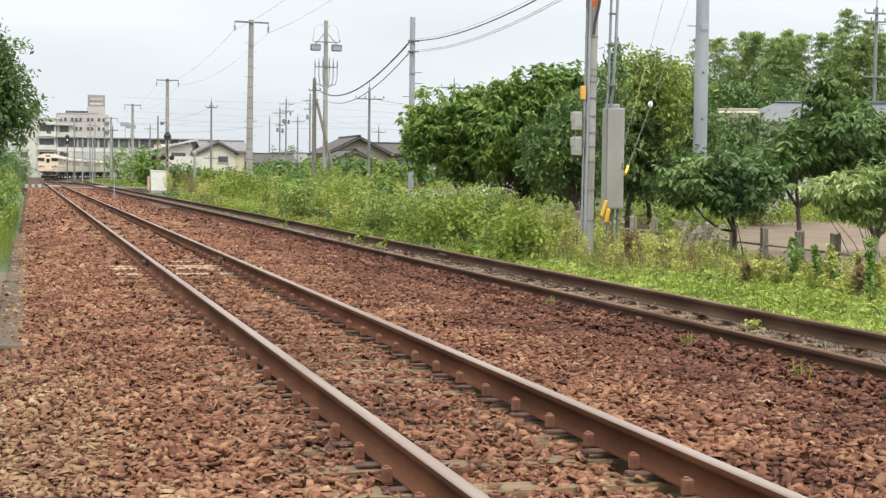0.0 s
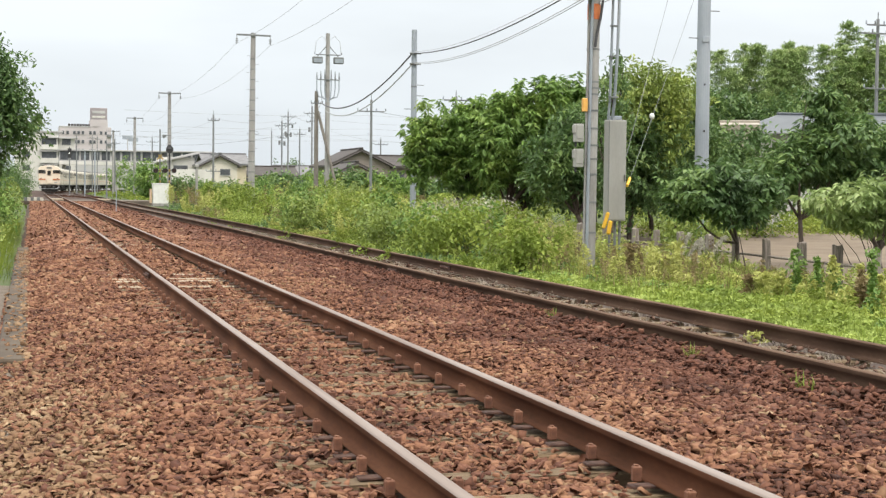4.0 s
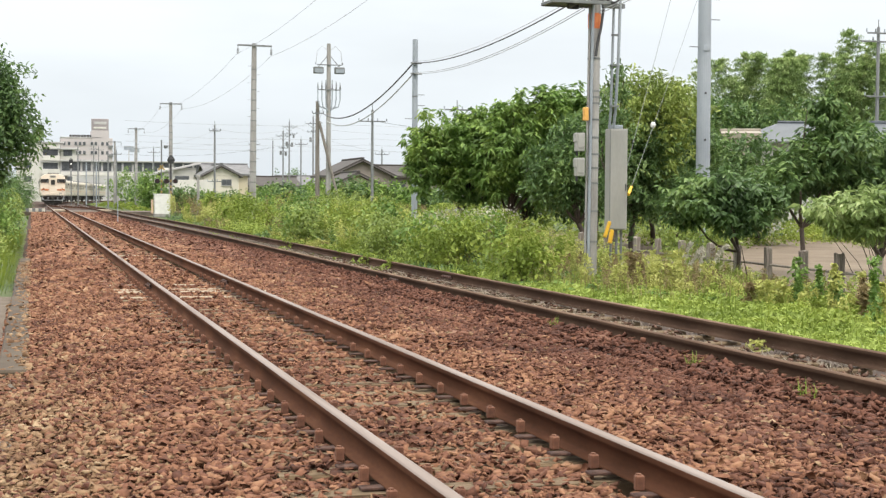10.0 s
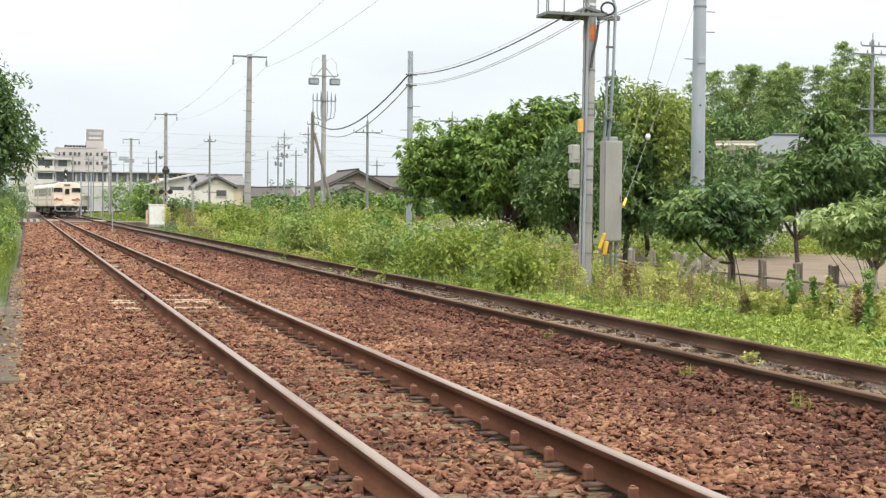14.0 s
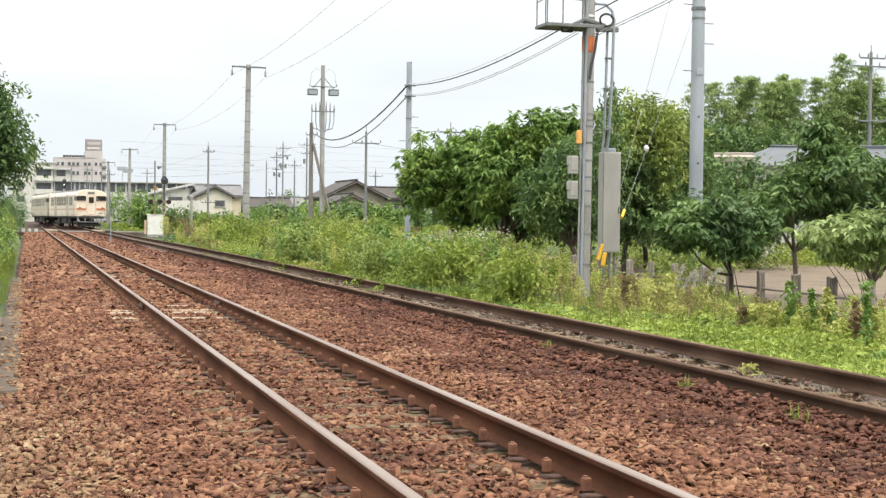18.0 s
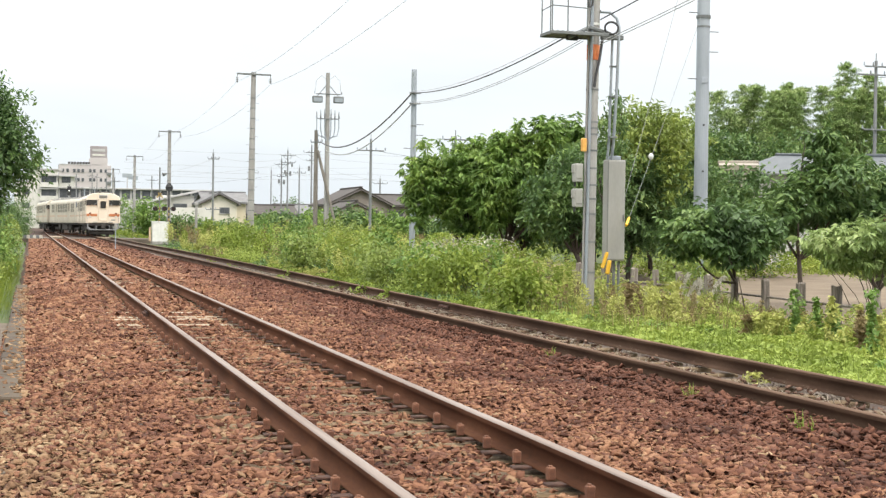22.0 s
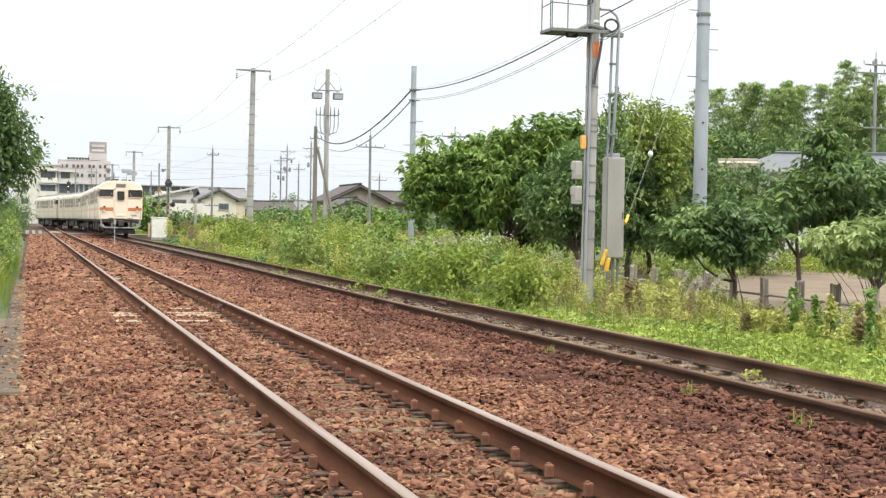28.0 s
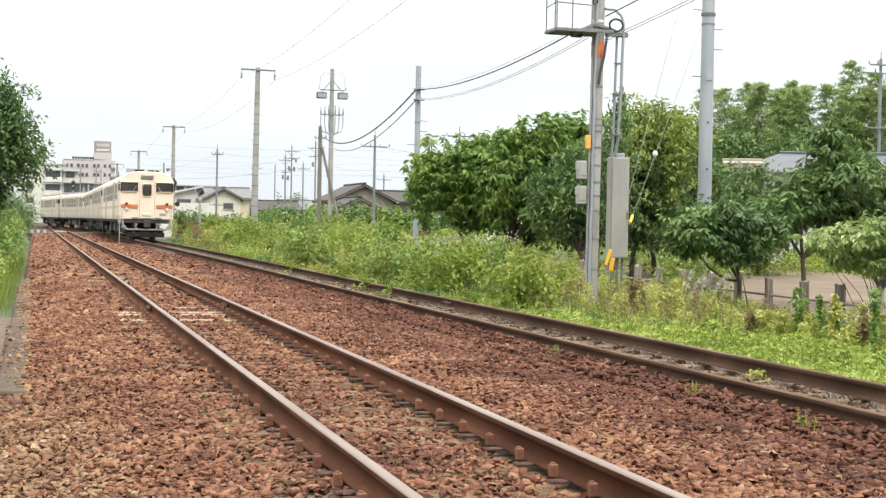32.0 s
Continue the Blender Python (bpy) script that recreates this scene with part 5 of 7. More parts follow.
gable_house(35.5, 190.0, 8, 7, 2.8, 3.9, M_WALL_WHITE, M_ROOF_TILE, 0, ((-2, 1.9, 1.6, 0.8),), "low white house with a grey roof", along=True)
gable_house(48.0, 190.0, 9, 7, 3.0, 4.4, M_WALL_WHITE, M_ROOF_TILE, 0, ((-2, 1.9, 1.6, 0.8),), "white house with a tiled roof", along=True)
gable_house(46.0, 140.0, 8, 7, 3.2, 4.4, M_WALL_WHITE, M_ROOF_TILE, 0, ((-2, 1.9, 1.6, 0.8),), "white house behind the orchard", along=True)
# houses behind the orchard
gable_house(29.4, 57.5, 1.5, 5, 4.15, 4.2, M_WALL_TAN, M_WALL_TAN, -26, (), "small tan shed behind the orchard trees", over=0.1, along=True)
hip = thing("house", "grey house with a low blue-grey hipped roof", "house", pose(33.4, 60.5, -0.6, 0, 0, -10), group="houses beyond the weeds")
part("wall", boxed((0, 0, 2.25), (4.6, 5, 4.5), 0.02), M_WALL_GREY, hip)
bm = bmesh.new()
low = [bm.verts.new(q) for q in ((-2.6, -2.8, 4.5), (2.6, -2.8, 4.5), (2.6, 2.8, 4.5), (-2.6, 2.8, 4.5))]
top = [bm.verts.new(q) for q in ((-0.5, 0, 5.5), (0.5, 0, 5.5))]
for q in ((low[0], low[1], top[1], top[0]), (low[1], low[2], top[1]), (low[2], low[3], top[0], top[1]), (low[3], low[0], top[0]), tuple(reversed(low))):
    bm.faces.new(q)
part("roof", bm, M_ROOF_BLUE, hip)
part("ridge_cap", boxed((0, 0, 5.52), (1.2, 0.24, 0.1), 0.03), M_ROOF_BLUE, hip)
part("gutter", boxed((0, -2.84, 4.5), (5.2, 0.1, 0.1), 0.02), M_GALV_DARK, hip)
gable_house(39.5, 57.0, 6.0, 7, 3.9, 4.8, M_ROOF_RED, M_ROOF_BLUE, -30, (), "red-brown house with a grey roof behind the orchard", along=True)

# white flats with balconies
fl = thing("apartment_building", "white three-storey flats with dark recessed balconies", "apartment building", pose(4.6, 352, -0.4))
part("wall", boxed((-1.7, 6, 6.9), (6.6, 12, 13.8), 0.05), M_WALL_WHITE, fl)
part("stair_wing", boxed((3.6, 7, 6.2), (3.6, 12, 12.4), 0.05), M_WALL_WHITE, fl)
for k in range(4):
    z = 1.7 + k * 3.1
    b = part("balcony", boxed((-0.4, -0.5, z - 0.75), (4.2, 1.1, 1.1), 0.03), M_WALL_WHITE, fl)
    part("recess", boxed((-0.4, -0.02, z + 0.6), (3.3, 0.12, 1.4)), M_WINDOW, fl, "dark recessed balcony opening")
    part("balcony_slab", boxed((-0.4, -0.5, z + 1.5), (4.4, 1.2, 0.16)), M_WALL_GREY, b)
    window_unit(fl, 3.5, 0.95, z + 0.6, 1.9, 1.3, False)
part("roof_slab", boxed((-1.4, 6, 13.9), (8.2, 13, 0.3), 0.03), M_WALL_GREY, fl)
part("canopy", boxed((3.6, 2, 12.5), (5.2, 4, 0.35), 0.03), M_WALL_GREY, fl)

lw = thing("apartment_building", "plain white side block behind the trees", "apartment building", pose(-1.4, 330, -0.4))
part("wall", boxed((0, 4, 5.2), (3.6, 8, 10.4), 0.04), M_WALL_WHITE, lw)
part("roof_slab", boxed((0, 4, 10.5), (3.9, 8.4, 0.25), 0.03), M_WALL_GREY, lw)
for k in range(3):
    window_unit(lw, 0.6, -0.02, 2.2 + k * 3.0, 1.4, 1.1, False)
# hotel with its roof sign
ht = thing("hotel_building", "tall greige hotel block with small windows and roof sign", "hotel", pose(18.0, 513, -0.4))
part("wall", boxed((0, 8, 10.6), (17.2, 16, 21.2), 0.1), M_HOTEL, ht)
part("tower", boxed((4.5, 6, 11.9), (5.8, 12.3, 23.8), 0.1), M_HOTEL, ht)
part("roof_edge", boxed((-1.8, 8, 21.3), (13.6, 16.3, 0.3), 0.05), M_WALL_GREY, ht)
sg = part("roof_sign", boxed((4.4, 0.4, 25.7), (5.7, 1.0, 4.1), 0.1), M_SIGN_ROOF, ht, "mauve roof sign panel")
part("sign_bar", boxed((4.4, -0.14, 26.3), (4.2, 0.08, 0.9)), M_WALL_GREY, sg)
part("sign_bar", boxed((4.4, -0.14, 24.7), (4.2, 0.08, 0.6)), M_WALL_WHITE, sg)
for i in range(8):
    part("roof_unit", boxed((-5.2 + i * 0.95, 4, 21.9), (0.8, 1.2, 0.9), 0.05), M_UNDER, ht)
for k in range(6):
    for i, x in enumerate((-7.4, -5.8, -3.6, -2.2, -0.8, 1.7, 3.0, 5.2, 6.8)):
        f = part("window", boxed((x, -0.14, 4.0 + k * 3.05), (0.95, 0.14, 1.25)), M_WALL_GREY, ht)
        part("pane", boxed((x, -0.2, 4.0 + k * 3.05), (0.8, 0.1, 1.1)), M_WINDOW, f)
    part("balcony", boxed((7.9, -0.3, 3.1 + k * 3.05), (1.6, 0.6, 0.9), 0.03), M_GALV_DARK, ht)
# raised station concourse
sta = thing("station_concourse", "grey raised station concourse with a row of windows on columns", "station building", pose(20.5, 300, -0.4))
part("deck_beam", boxed((0, 2, 6.0), (30, 4, 0.7), 0.03), M_WALL_WHITE, sta)
part("wall", boxed((0, 2.2, 7.4), (30, 3.6, 2.1), 0.03), M_WALL_GREY, sta)
for i in range(15):
    part("window", boxed((-14 + i * 2.0, 0.36, 7.45), (1.6, 0.1, 1.7)), M_WINDOW, sta)
part("roof", boxed((0, 2, 8.55), (30.6, 4.6, 0.25), 0.03), M_WALL_GREY, sta)
for x in (-14, -4.2, 1.5, 6.5, 11.5):
    part("column", boxed((x, 2, 2.9), (0.6, 0.6, 5.6), 0.03), M_CONC, sta)
bs = thing("depot_building", "grey low building under the concourse", "building", pose(37, 318, -0.4))
part("wall", boxed((0, 4, 1.9), (26, 8, 3.8), 0.03), M_TOWN_POLE, bs)
part("roof", boxed((0, 4, 3.9), (27, 9, 0.25), 0.03), M_ROOF_TILE, bs)
for i in range(8):
    part("window", boxed((-11 + i * 3, -0.03, 2.1), (1.8, 0.1, 1.2)), M_WINDOW, bs)
rw = thing("long_roof", "long pale station roof far behind the crossing", "building", pose(26, 440, -0.4))
part("wall", boxed((0, 4, 5), (30, 8, 10), 0.03), M_WALL_GREY, rw)
part("roof", boxed((0, 4, 10.2), (32, 9, 0.5), 0.03), M_WALL_GREY, rw)
for x, y in ((14.6, 330), (16.8, 345)):
    mt = thing("lamp_mast", "tall pale floodlight mast at the station", "mast", pose(x + 6, y, -0.4), group="floodlight masts")
    part("mast", rodded((0, 0, 0), (0, 0, 12.6), 0.16, 0.1, 8), M_WALL_GREY, mt)
    part("lamp_frame", boxed((0, 0, 12.2), (2.2, 0.2, 0.9), 0.05), M_GALV, mt)

# ---- trees ----
def crown_points(blobs, per, clump=0.28, seed=0, shell=0.75):
    """Leaf centres gathered in twig clumps inside a set of ellipsoids, and the way each leaf points."""
    gg = np.random.default_rng(seed)
    out, ways = [], []
    for cx, cy, cz, rx, ry, rz, n in blobs:
        d = gg.normal(size=(n, 3))
        d /= np.linalg.norm(d, axis=1)[:, None]
        r = gg.uniform(0.3, 1.0, n) ** (1 / (1 + 2 * shell)) * gg.uniform(0.72, 1.2, n)
        c = d * r[:, None] * np.array([rx, ry, rz]) + np.array([cx, cy, cz])
        twig = d * np.array([1, 1, 0.5]) + gg.normal(size=(n, 3)) * 0.4 + np.array([0, 0, 0.1])
        twig /= np.linalg.norm(twig, axis=1)[:, None]
        k = gg.uniform(-1, 1.3, (n, per, 1))
        p = c[:, None] + twig[:, None] * k * clump * 1.3 + gg.normal(size=(n, per, 3)) * clump * 0.42
        p[..., 2] -= 0.25 * clump * k[..., 0] ** 2
        out.append(p.reshape(-1, 3))
        w = twig[:, None] * 0.7 + gg.normal(size=(n, per, 3)) * 0.55 + np.array([0, 0, -0.35])
        ways.append((w / np.linalg.norm(w, axis=2)[..., None]).reshape(-1, 3))
    return np.concatenate(out), np.concatenate(ways)


def whorl_points(blobs, per, leaf, seed=0):
    """Shoot tips over ellipsoids, each with a ring of leaves that arch out and hang down."""
    gg = np.random.default_rng(seed)
    out, ways = [], []
    for cx, cy, cz, rx, ry, rz, n in blobs:
        d = gg.normal(size=(n, 3)) + np.array([0, 0, 0.25])
        d /= np.linalg.norm(d, axis=1)[:, None]
        r = gg.uniform(0.35, 1.0, n) ** 0.4 * gg.uniform(0.8, 1.15, n)
        r = np.where((gg.uniform(size=n) < 0.12) & (d[:, 2] > -0.1), gg.uniform(1.15, 1.42, n), r)
        c = d * r[:, None] * np.array([rx, ry, rz]) + np.array([cx, cy, cz])
        shoot = d * np.array([1, 1, 0.35]) + gg.normal(size=(n, 3)) * 0.3 + np.array([0, 0, 0.45])
        shoot /= np.linalg.norm(shoot, axis=1)[:, None]
        k = gg.uniform(0, 1, (n, per))
        a = gg.uniform(0, 2 * np.pi, (n, per))
        w = np.stack([np.cos(a), np.sin(a), 0.1 - 1.6 * gg.uniform(0.3, 1, (n, per)) * (0.45 + k)], -1) + shoot[:, None] * 0.35
        w /= np.linalg.norm(w, axis=2)[..., None]
        p = c[:, None] - shoot[:, None] * k[..., None] * leaf * 1.3 + w * leaf * 0.55
        out.append(p.reshape(-1, 3))
        ways.append(w.reshape(-1, 3))
    return np.concatenate(out), np.concatenate(ways)


def limb(a, b, r0, r1, bend, seed):
    gg = np.random.default_rng(seed)
    k = np.linspace(0, 1, 7)[:, None]
    p = np.asarray(a) * (1 - k) + np.asarray(b) * k
    p += np.sin(k * np.pi) * gg.normal(size=3) * bend + gg.normal(size=(7, 3)) * bend * 0.12 * np.sin(k * np.pi)
    return tube(p, np.linspace(r0, r1, 7), 7)


def tree(x, y, blobs, leaf, label, material, per=26, size=(0.13, 0.06), clump=0.28, trunk=0.1, fork=0.8, limbs=6, seed=0, z=-0.35, category="tree", group="", name="tree", whorl=False, second=None):
    t = thing(name, label, category, pose(x, y, z), group=group)
    gg = np.random.default_rng(seed)
    foot = (0, 0, -0.1)
    top = (gg.uniform(-0.15, 0.15), gg.uniform(-0.15, 0.15), fork)
    part("trunk", limb(foot, top, trunk, trunk * 0.75, 0.06, seed), M_BARK, t, smooth=True)
    for i in range(limbs):
        b = blobs[i % len(blobs)]
        a = 2 * math.pi * i / limbs + gg.uniform(-0.4, 0.4)
        end = (b[0] + b[3] * 0.65 * math.cos(a), b[1] + b[4] * 0.65 * math.sin(a), b[2] - z + b[5] * gg.uniform(-0.1, 0.6))
        part("limb", limb(top, end, trunk * 0.55, trunk * 0.14, 0.16, seed + i), M_BARK, t, smooth=True)
    for k, (bl, mt, lab) in enumerate(((blobs, material, leaf), second) if second else ((blobs, material, leaf),)):
        bl = [(b[0], b[1], b[2] - z, *b[3:]) for b in bl]
        if whorl:
            pts, ways = whorl_points(bl, per, size[0], seed + k)
            part("crown", leaves(pts, size[0], size[1], 1.0, 0.15, seed + k, ways * 2.2), mt, t, lab)
        else:
            pts, ways = crown_points(bl, per, clump, seed + k)
            part("crown", leaves(pts, size[0], size[1], 0.9, 0.3, seed + k, ways), mt, t, lab)
    return t


ORCH = "orchard trees"
tree(13.4, 44.9, [(-0.5, 0, 2.75, 1.2, 1.1, 1.15, 230), (-1.55, -0.3, 2.4, 0.65, 0.7, 0.95, 70), (0.1, -0.3, 1.95, 1.1, 0.8, 0.75, 110), (-1.5, 0, 3.3, 0.5, 0.45, 0.55, 20), (0.9, 0, 2.6, 0.7, 0.8, 1.2, 80), (-1.1, -0.2, 2.6, 1.45, 1.0, 1.45, 34), (0.25, 0, 3.6, 0.75, 0.7, 0.62, 70)], "drooping green leaves", "green orchard tree with tufts of drooping leaves", M_LEAF_MID, per=24, size=(0.28, 0.088), seed=11, trunk=0.08, fork=1.1, limbs=8, group=ORCH, whorl=True)
tree(14.5, 43.7, [(0.1, 0, 3.05, 1.35, 1.3, 1.35, 300), (1.05, -0.6, 3.7, 0.8, 0.8, 0.95, 110), (-0.7, -0.3, 2.3, 0.9, 0.8, 0.95, 100), (0.9, -0.5, 2.2, 1.0, 0.8, 0.95, 110), (0.95, -0.6, 4.45, 0.6, 0.6, 0.4, 26), (2.0, -0.3, 3.95, 0.85, 0.8, 0.9, 100), (-0.1, 0, 4.2, 0.8, 0.8, 0.35, 26)], "drooping green leaves", "tall green orchard tree with tufts of drooping leaves", M_LEAF_MID, per=24, size=(0.28, 0.088), seed=12, trunk=0.09, fork=1.1, limbs=8, group=ORCH, whorl=True)
tree(14.65, 38.5, [(-0.45, 0, 2.0, 0.85, 0.9, 0.8, 150), (0.35, 0.4, 2.6, 0.9, 0.9, 1.1, 150)], "dark green leaves", "dark green orchard tree with a low forked trunk", M_LEAF_DARK, per=30, size=(0.2, 0.07), clump=0.24, seed=13, trunk=0.09, fork=1.0, limbs=7, group=ORCH)
tree(13.72, 33.8, [(0, 0, 2.6, 0.55, 0.55, 1.6, 70), (0.15, 0, 4.15, 0.35, 0.35, 0.45, 16)], "long fronds of dark leaves", "slender tree with upright leafy fronds", M_LEAF_DARK, per=26, size=(0.17, 0.05), clump=0.2, seed=14, trunk=0.06, fork=1.6, limbs=8)
tree(17.6, 41.5, [(0, 0, 2.7, 1.5, 1.2, 1.5, 230), (0.5, 0, 1.6, 1.6, 1.2, 0.9, 120)], "dark green leaves", "dark tree with yellow-green shoots behind the guy wires", M_LEAF_DARK, per=30, size=(0.2, 0.08), seed=15, trunk=0.1, fork=1.0, second=([(0.3, -0.3, 4.4, 1.0, 0.8, 0.65, 95), (-0.6, -0.9, 3.4, 0.6, 0.5, 0.6, 26), (0.9, -1.0, 2.9, 0.35, 0.4, 0.9, 22)], M_LEAF_LIGHT, "yellow-green young leaves"))
tree(19.9, 43.2, [(0, 0, 2.5, 1.5, 1.2, 1.5, 220), (0.6, 0, 1.5, 1.3, 1.0, 0.8, 90)], "dark green leaves", "dark tree with yellow-green shoots behind the steel pole", M_LEAF_DARK, per=30, size=(0.2, 0.08), seed=16, trunk=0.1, fork=1.0, second=([(-0.5, -0.4, 4.25, 1.0, 0.7, 0.65, 80)], M_LEAF_LIGHT, "yellow-green young leaves"))
for i, (x, y, r, zc) in enumerate(((16.2, 47.5, 1.5, 2.2), (18.6, 47.5, 1.6, 2.3), (20.8, 47.2, 1.6, 2.4), (22.9, 48.2, 1.5, 2.5), (24.7, 47.0, 1.5, 1.9))):
    tree(x, y, [(0, 0, zc, r, r, 1.45, 170)], "dark green leaves", "dark green orchard tree in the second row", M_LEAF_DARK, per=26, size=(0.24, 0.11), clump=0.32, seed=160 + i, trunk=0.1, fork=1.0, limbs=6, group=ORCH)
tree(12.55, 24.9, [(-0.85, 0, 1.3, 0.6, 0.6, 0.36, 95), (-0.2, 0.1, 1.5, 0.65, 0.7, 0.42, 125), (0.5, 0, 1.35, 0.55, 0.6, 0.38, 95), (0.0, -0.3, 1.1, 0.7, 0.5, 0.28, 66)], "glossy dark leaves", "low spreading persimmon-like tree with dark glossy leaves", M_LEAF_DARK, per=16, size=(0.19, 0.075), seed=17, trunk=0.05, fork=0.75, limbs=6, group=ORCH, whorl=True)
tree(15.2, 26.9, [(0.7, 0, 2.45, 0.75, 0.9, 0.6, 150), (0.1, 0, 2.1, 0.75, 0.8, 0.55, 130), (-0.6, 0, 1.75, 0.65, 0.7, 0.4, 90), (1.5, 0.1, 2.0, 0.6, 0.7, 0.5, 90), (0.4, 0, 3.2, 0.45, 0.45, 0.45, 36), (0.9, -0.2, 1.7, 0.7, 0.5, 0.35, 66)], "long drooping glossy leaves", "spreading orchard tree with several dark trunks", M_LEAF_DARK, per=16, size=(0.22, 0.075), seed=18, trunk=0.06, fork=1.15, limbs=9, group=ORCH, whorl=True)
tree(17.4, 27.4, [(0, 0, 2.0, 1.3, 1.2, 0.9, 260)], "long drooping glossy leaves", "spreading orchard tree with dark leaves", M_LEAF_DARK, per=16, size=(0.22, 0.075), seed=19, trunk=0.07, fork=0.5, limbs=6, group=ORCH, whorl=True)
tree(13.5, 21.3, [(-0.9, 0, 1.22, 0.55, 0.7, 0.3, 70), (-0.2, 0, 1.36, 0.75, 0.8, 0.32, 100), (0.7, 0, 1.4, 0.8, 0.8, 0.32, 80), (-0.3, -0.1, 1.0, 0.75, 0.6, 0.22, 46)], "large pale green leaves", "pale green leafy shrub with thin slanting stems", M_LEAF_PALE, per=14, size=(0.18, 0.065), seed=20, trunk=0.016, fork=0.1, limbs=13, whorl=True)
tree(-2.7, 46.2, [(0.75, 0, 4.35, 1.55, 1.7, 1.35, 260), (1.05, 0, 3.2, 1.8, 1.6, 1.3, 300), (0.5, 0.4, 3.8, 1.3, 1.3, 1.7, 120), (1.9, 0, 3.9, 0.7, 0.8, 0.7, 50), (0.4, 0, 2.0, 1.2, 1.3, 0.9, 130)], "dark green leaves", "dark green tree overhanging the foot of the ballast", M_LEAF_DARK, per=30, size=(0.2, 0.09), clump=0.32, seed=21, trunk=0.16, fork=1.6, limbs=8)
for i, (x, y, h) in enumerate(((-1.75, 44, 1.3), (-1.9, 49, 1.7), (-2.0, 55, 1.9), (-2.0, 61, 2.1), (-2.2, 68, 2.1), (-2.4, 76, 2.2), (-3.4, 86, 3.0), (-3.0, 97, 3.0), (-3.6, 112, 3.4), (-2.0, 128, 3.4), (-0.7, 150, 4.3), (-1.3, 142, 3.6), (-2.4, 158, 4.2), (-1.6, 172, 3.0), (-3.4, 200, 5.0), (-4.6, 240, 6.0))):
    tree(x, y, [(0, 0, h * 0.42, 1.25, 1.5, h * 0.5, 120)], "mid green leaves", "bushy green shrub beside the ballast", (M_LEAF_MID, M_LEAF_LIGHT, M_LEAF_DARK)[i % 3] if y < 120 else M_LEAF_DARK, per=26, size=(0.14, 0.07), seed=30 + i, trunk=0.05, fork=0.3, limbs=5, category="shrub", group="shrubs beside the ballast", name="shrub")
for i, (x, y, h, r) in enumerate(((9.0, 32.5, 0.85, 0.75), (9.5, 34.5, 1.0, 0.8), (8.9, 36.5, 0.8, 0.7), (9.6, 33, 0.9, 0.6), (11.2, 36, 1.1, 0.7), (9.4, 40, 1.0, 0.7), (12.4, 39, 1.2, 0.7), (10.6, 44, 1.2, 0.8), (9.2, 50, 1.2, 0.8), (12.2, 52, 1.4, 0.9), (10.4, 57, 1.4, 0.9), (14.0, 60, 1.6, 1.0), (9.2, 64, 1.3, 0.9), (12.0, 68, 1.6, 1.0), (15.6, 72, 1.8, 1.1), (10.2, 76, 1.5, 1.0), (13.2, 86, 1.7, 1.1), (17.4, 88, 2.0, 1.3), (11.6, 98, 1.5, 1.1), (16.0, 104, 1.9, 1.3), (20.5, 98, 2.0, 1.4), (9.0, 26.5, 0.7, 0.5), (16.9, 35.2, 1.3, 0.8), (15.8, 33.2, 1.1, 0.7))):
    tree(x, y, [(0, 0, h * 0.35, r, r, h * 0.55, 46)], "broad weed leaves", "leafy green bush standing out of the weeds", M_LEAF_MID if i == 1 else (M_WEED, M_LEAF_MID, M_LEAF_LIGHT)[i % 3], per=26, size=(0.1 + y * 0.001, 0.055 + y * 0.0006), clump=0.22 + y * 0.001, seed=130 + i, trunk=0.025, fork=0.15, limbs=4, category="shrub", group="bushes on the verge", name="shrub")
# dark trees before the bamboo
for i, (x, y, h, r) in enumerate(((39.2, 79, 7.8, 2.1), (42.0, 78, 7.3, 2.5), (46.0, 79, 7.0, 2.6), (50.0, 77, 6.6, 2.6), (36.0, 66, 4.4, 2.0), (44.0, 66, 4.2, 2.4), (24.5, 62.0, 4.2, 1.8), (27.0, 72.0, 5.6, 2.0), (42.0, 91, 7.2, 2.8), (46.5, 92, 7.0, 2.8), (51.0, 91, 7.4, 2.8), (55.5, 91, 7.0, 2.8), (38.0, 88, 6.4, 2.4))):
    tree(x, y, [(0, 0, h * 0.58, r, r, h * 0.42, 190)], "dark green leaves", "dark green tree at the edge of the bamboo grove", M_LEAF_DARK, per=28, size=(0.3, 0.16), clump=0.45, seed=50 + i, trunk=0.16, fork=h * 0.3, limbs=5, group="trees before the bamboo grove")
# far shrubs near the crossing
for i, (x, y, h, r) in enumerate(((11.3, 147, 3.3, 1.6), (12.8, 133, 1.9, 1.6), (15.4, 140, 1.5, 1.6), (19.5, 150, 1.6, 2.0), (24.0, 150, 2.2, 2.2), (24.0, 112, 2.6, 1.8), (27.0, 112, 2.2, 1.6), (30.5, 115, 2.1, 1.8), (22.5, 118, 2.4, 1.5), (18.5, 112, 2.2, 1.3), (25.5, 112, 2.2, 1.4), (16.0, 205, 5, 3.5), (14.5, 230, 5, 3.5), (36, 210, 5, 4), (46, 215, 5.5, 4.5), (58, 205, 6, 5))):
    tree(x, y, [(0, 0, h * 0.5, r, r, h * 0.48, 110)], "mid green leaves", "rounded green bush among the far weeds", M_LEAF_DARK if i % 2 else M_LEAF_MID, per=22, size=(0.34, 0.2), clump=0.5, seed=70 + i, trunk=0.1, fork=h * 0.2, limbs=4, category="shrub", group="far bushes", name="shrub")


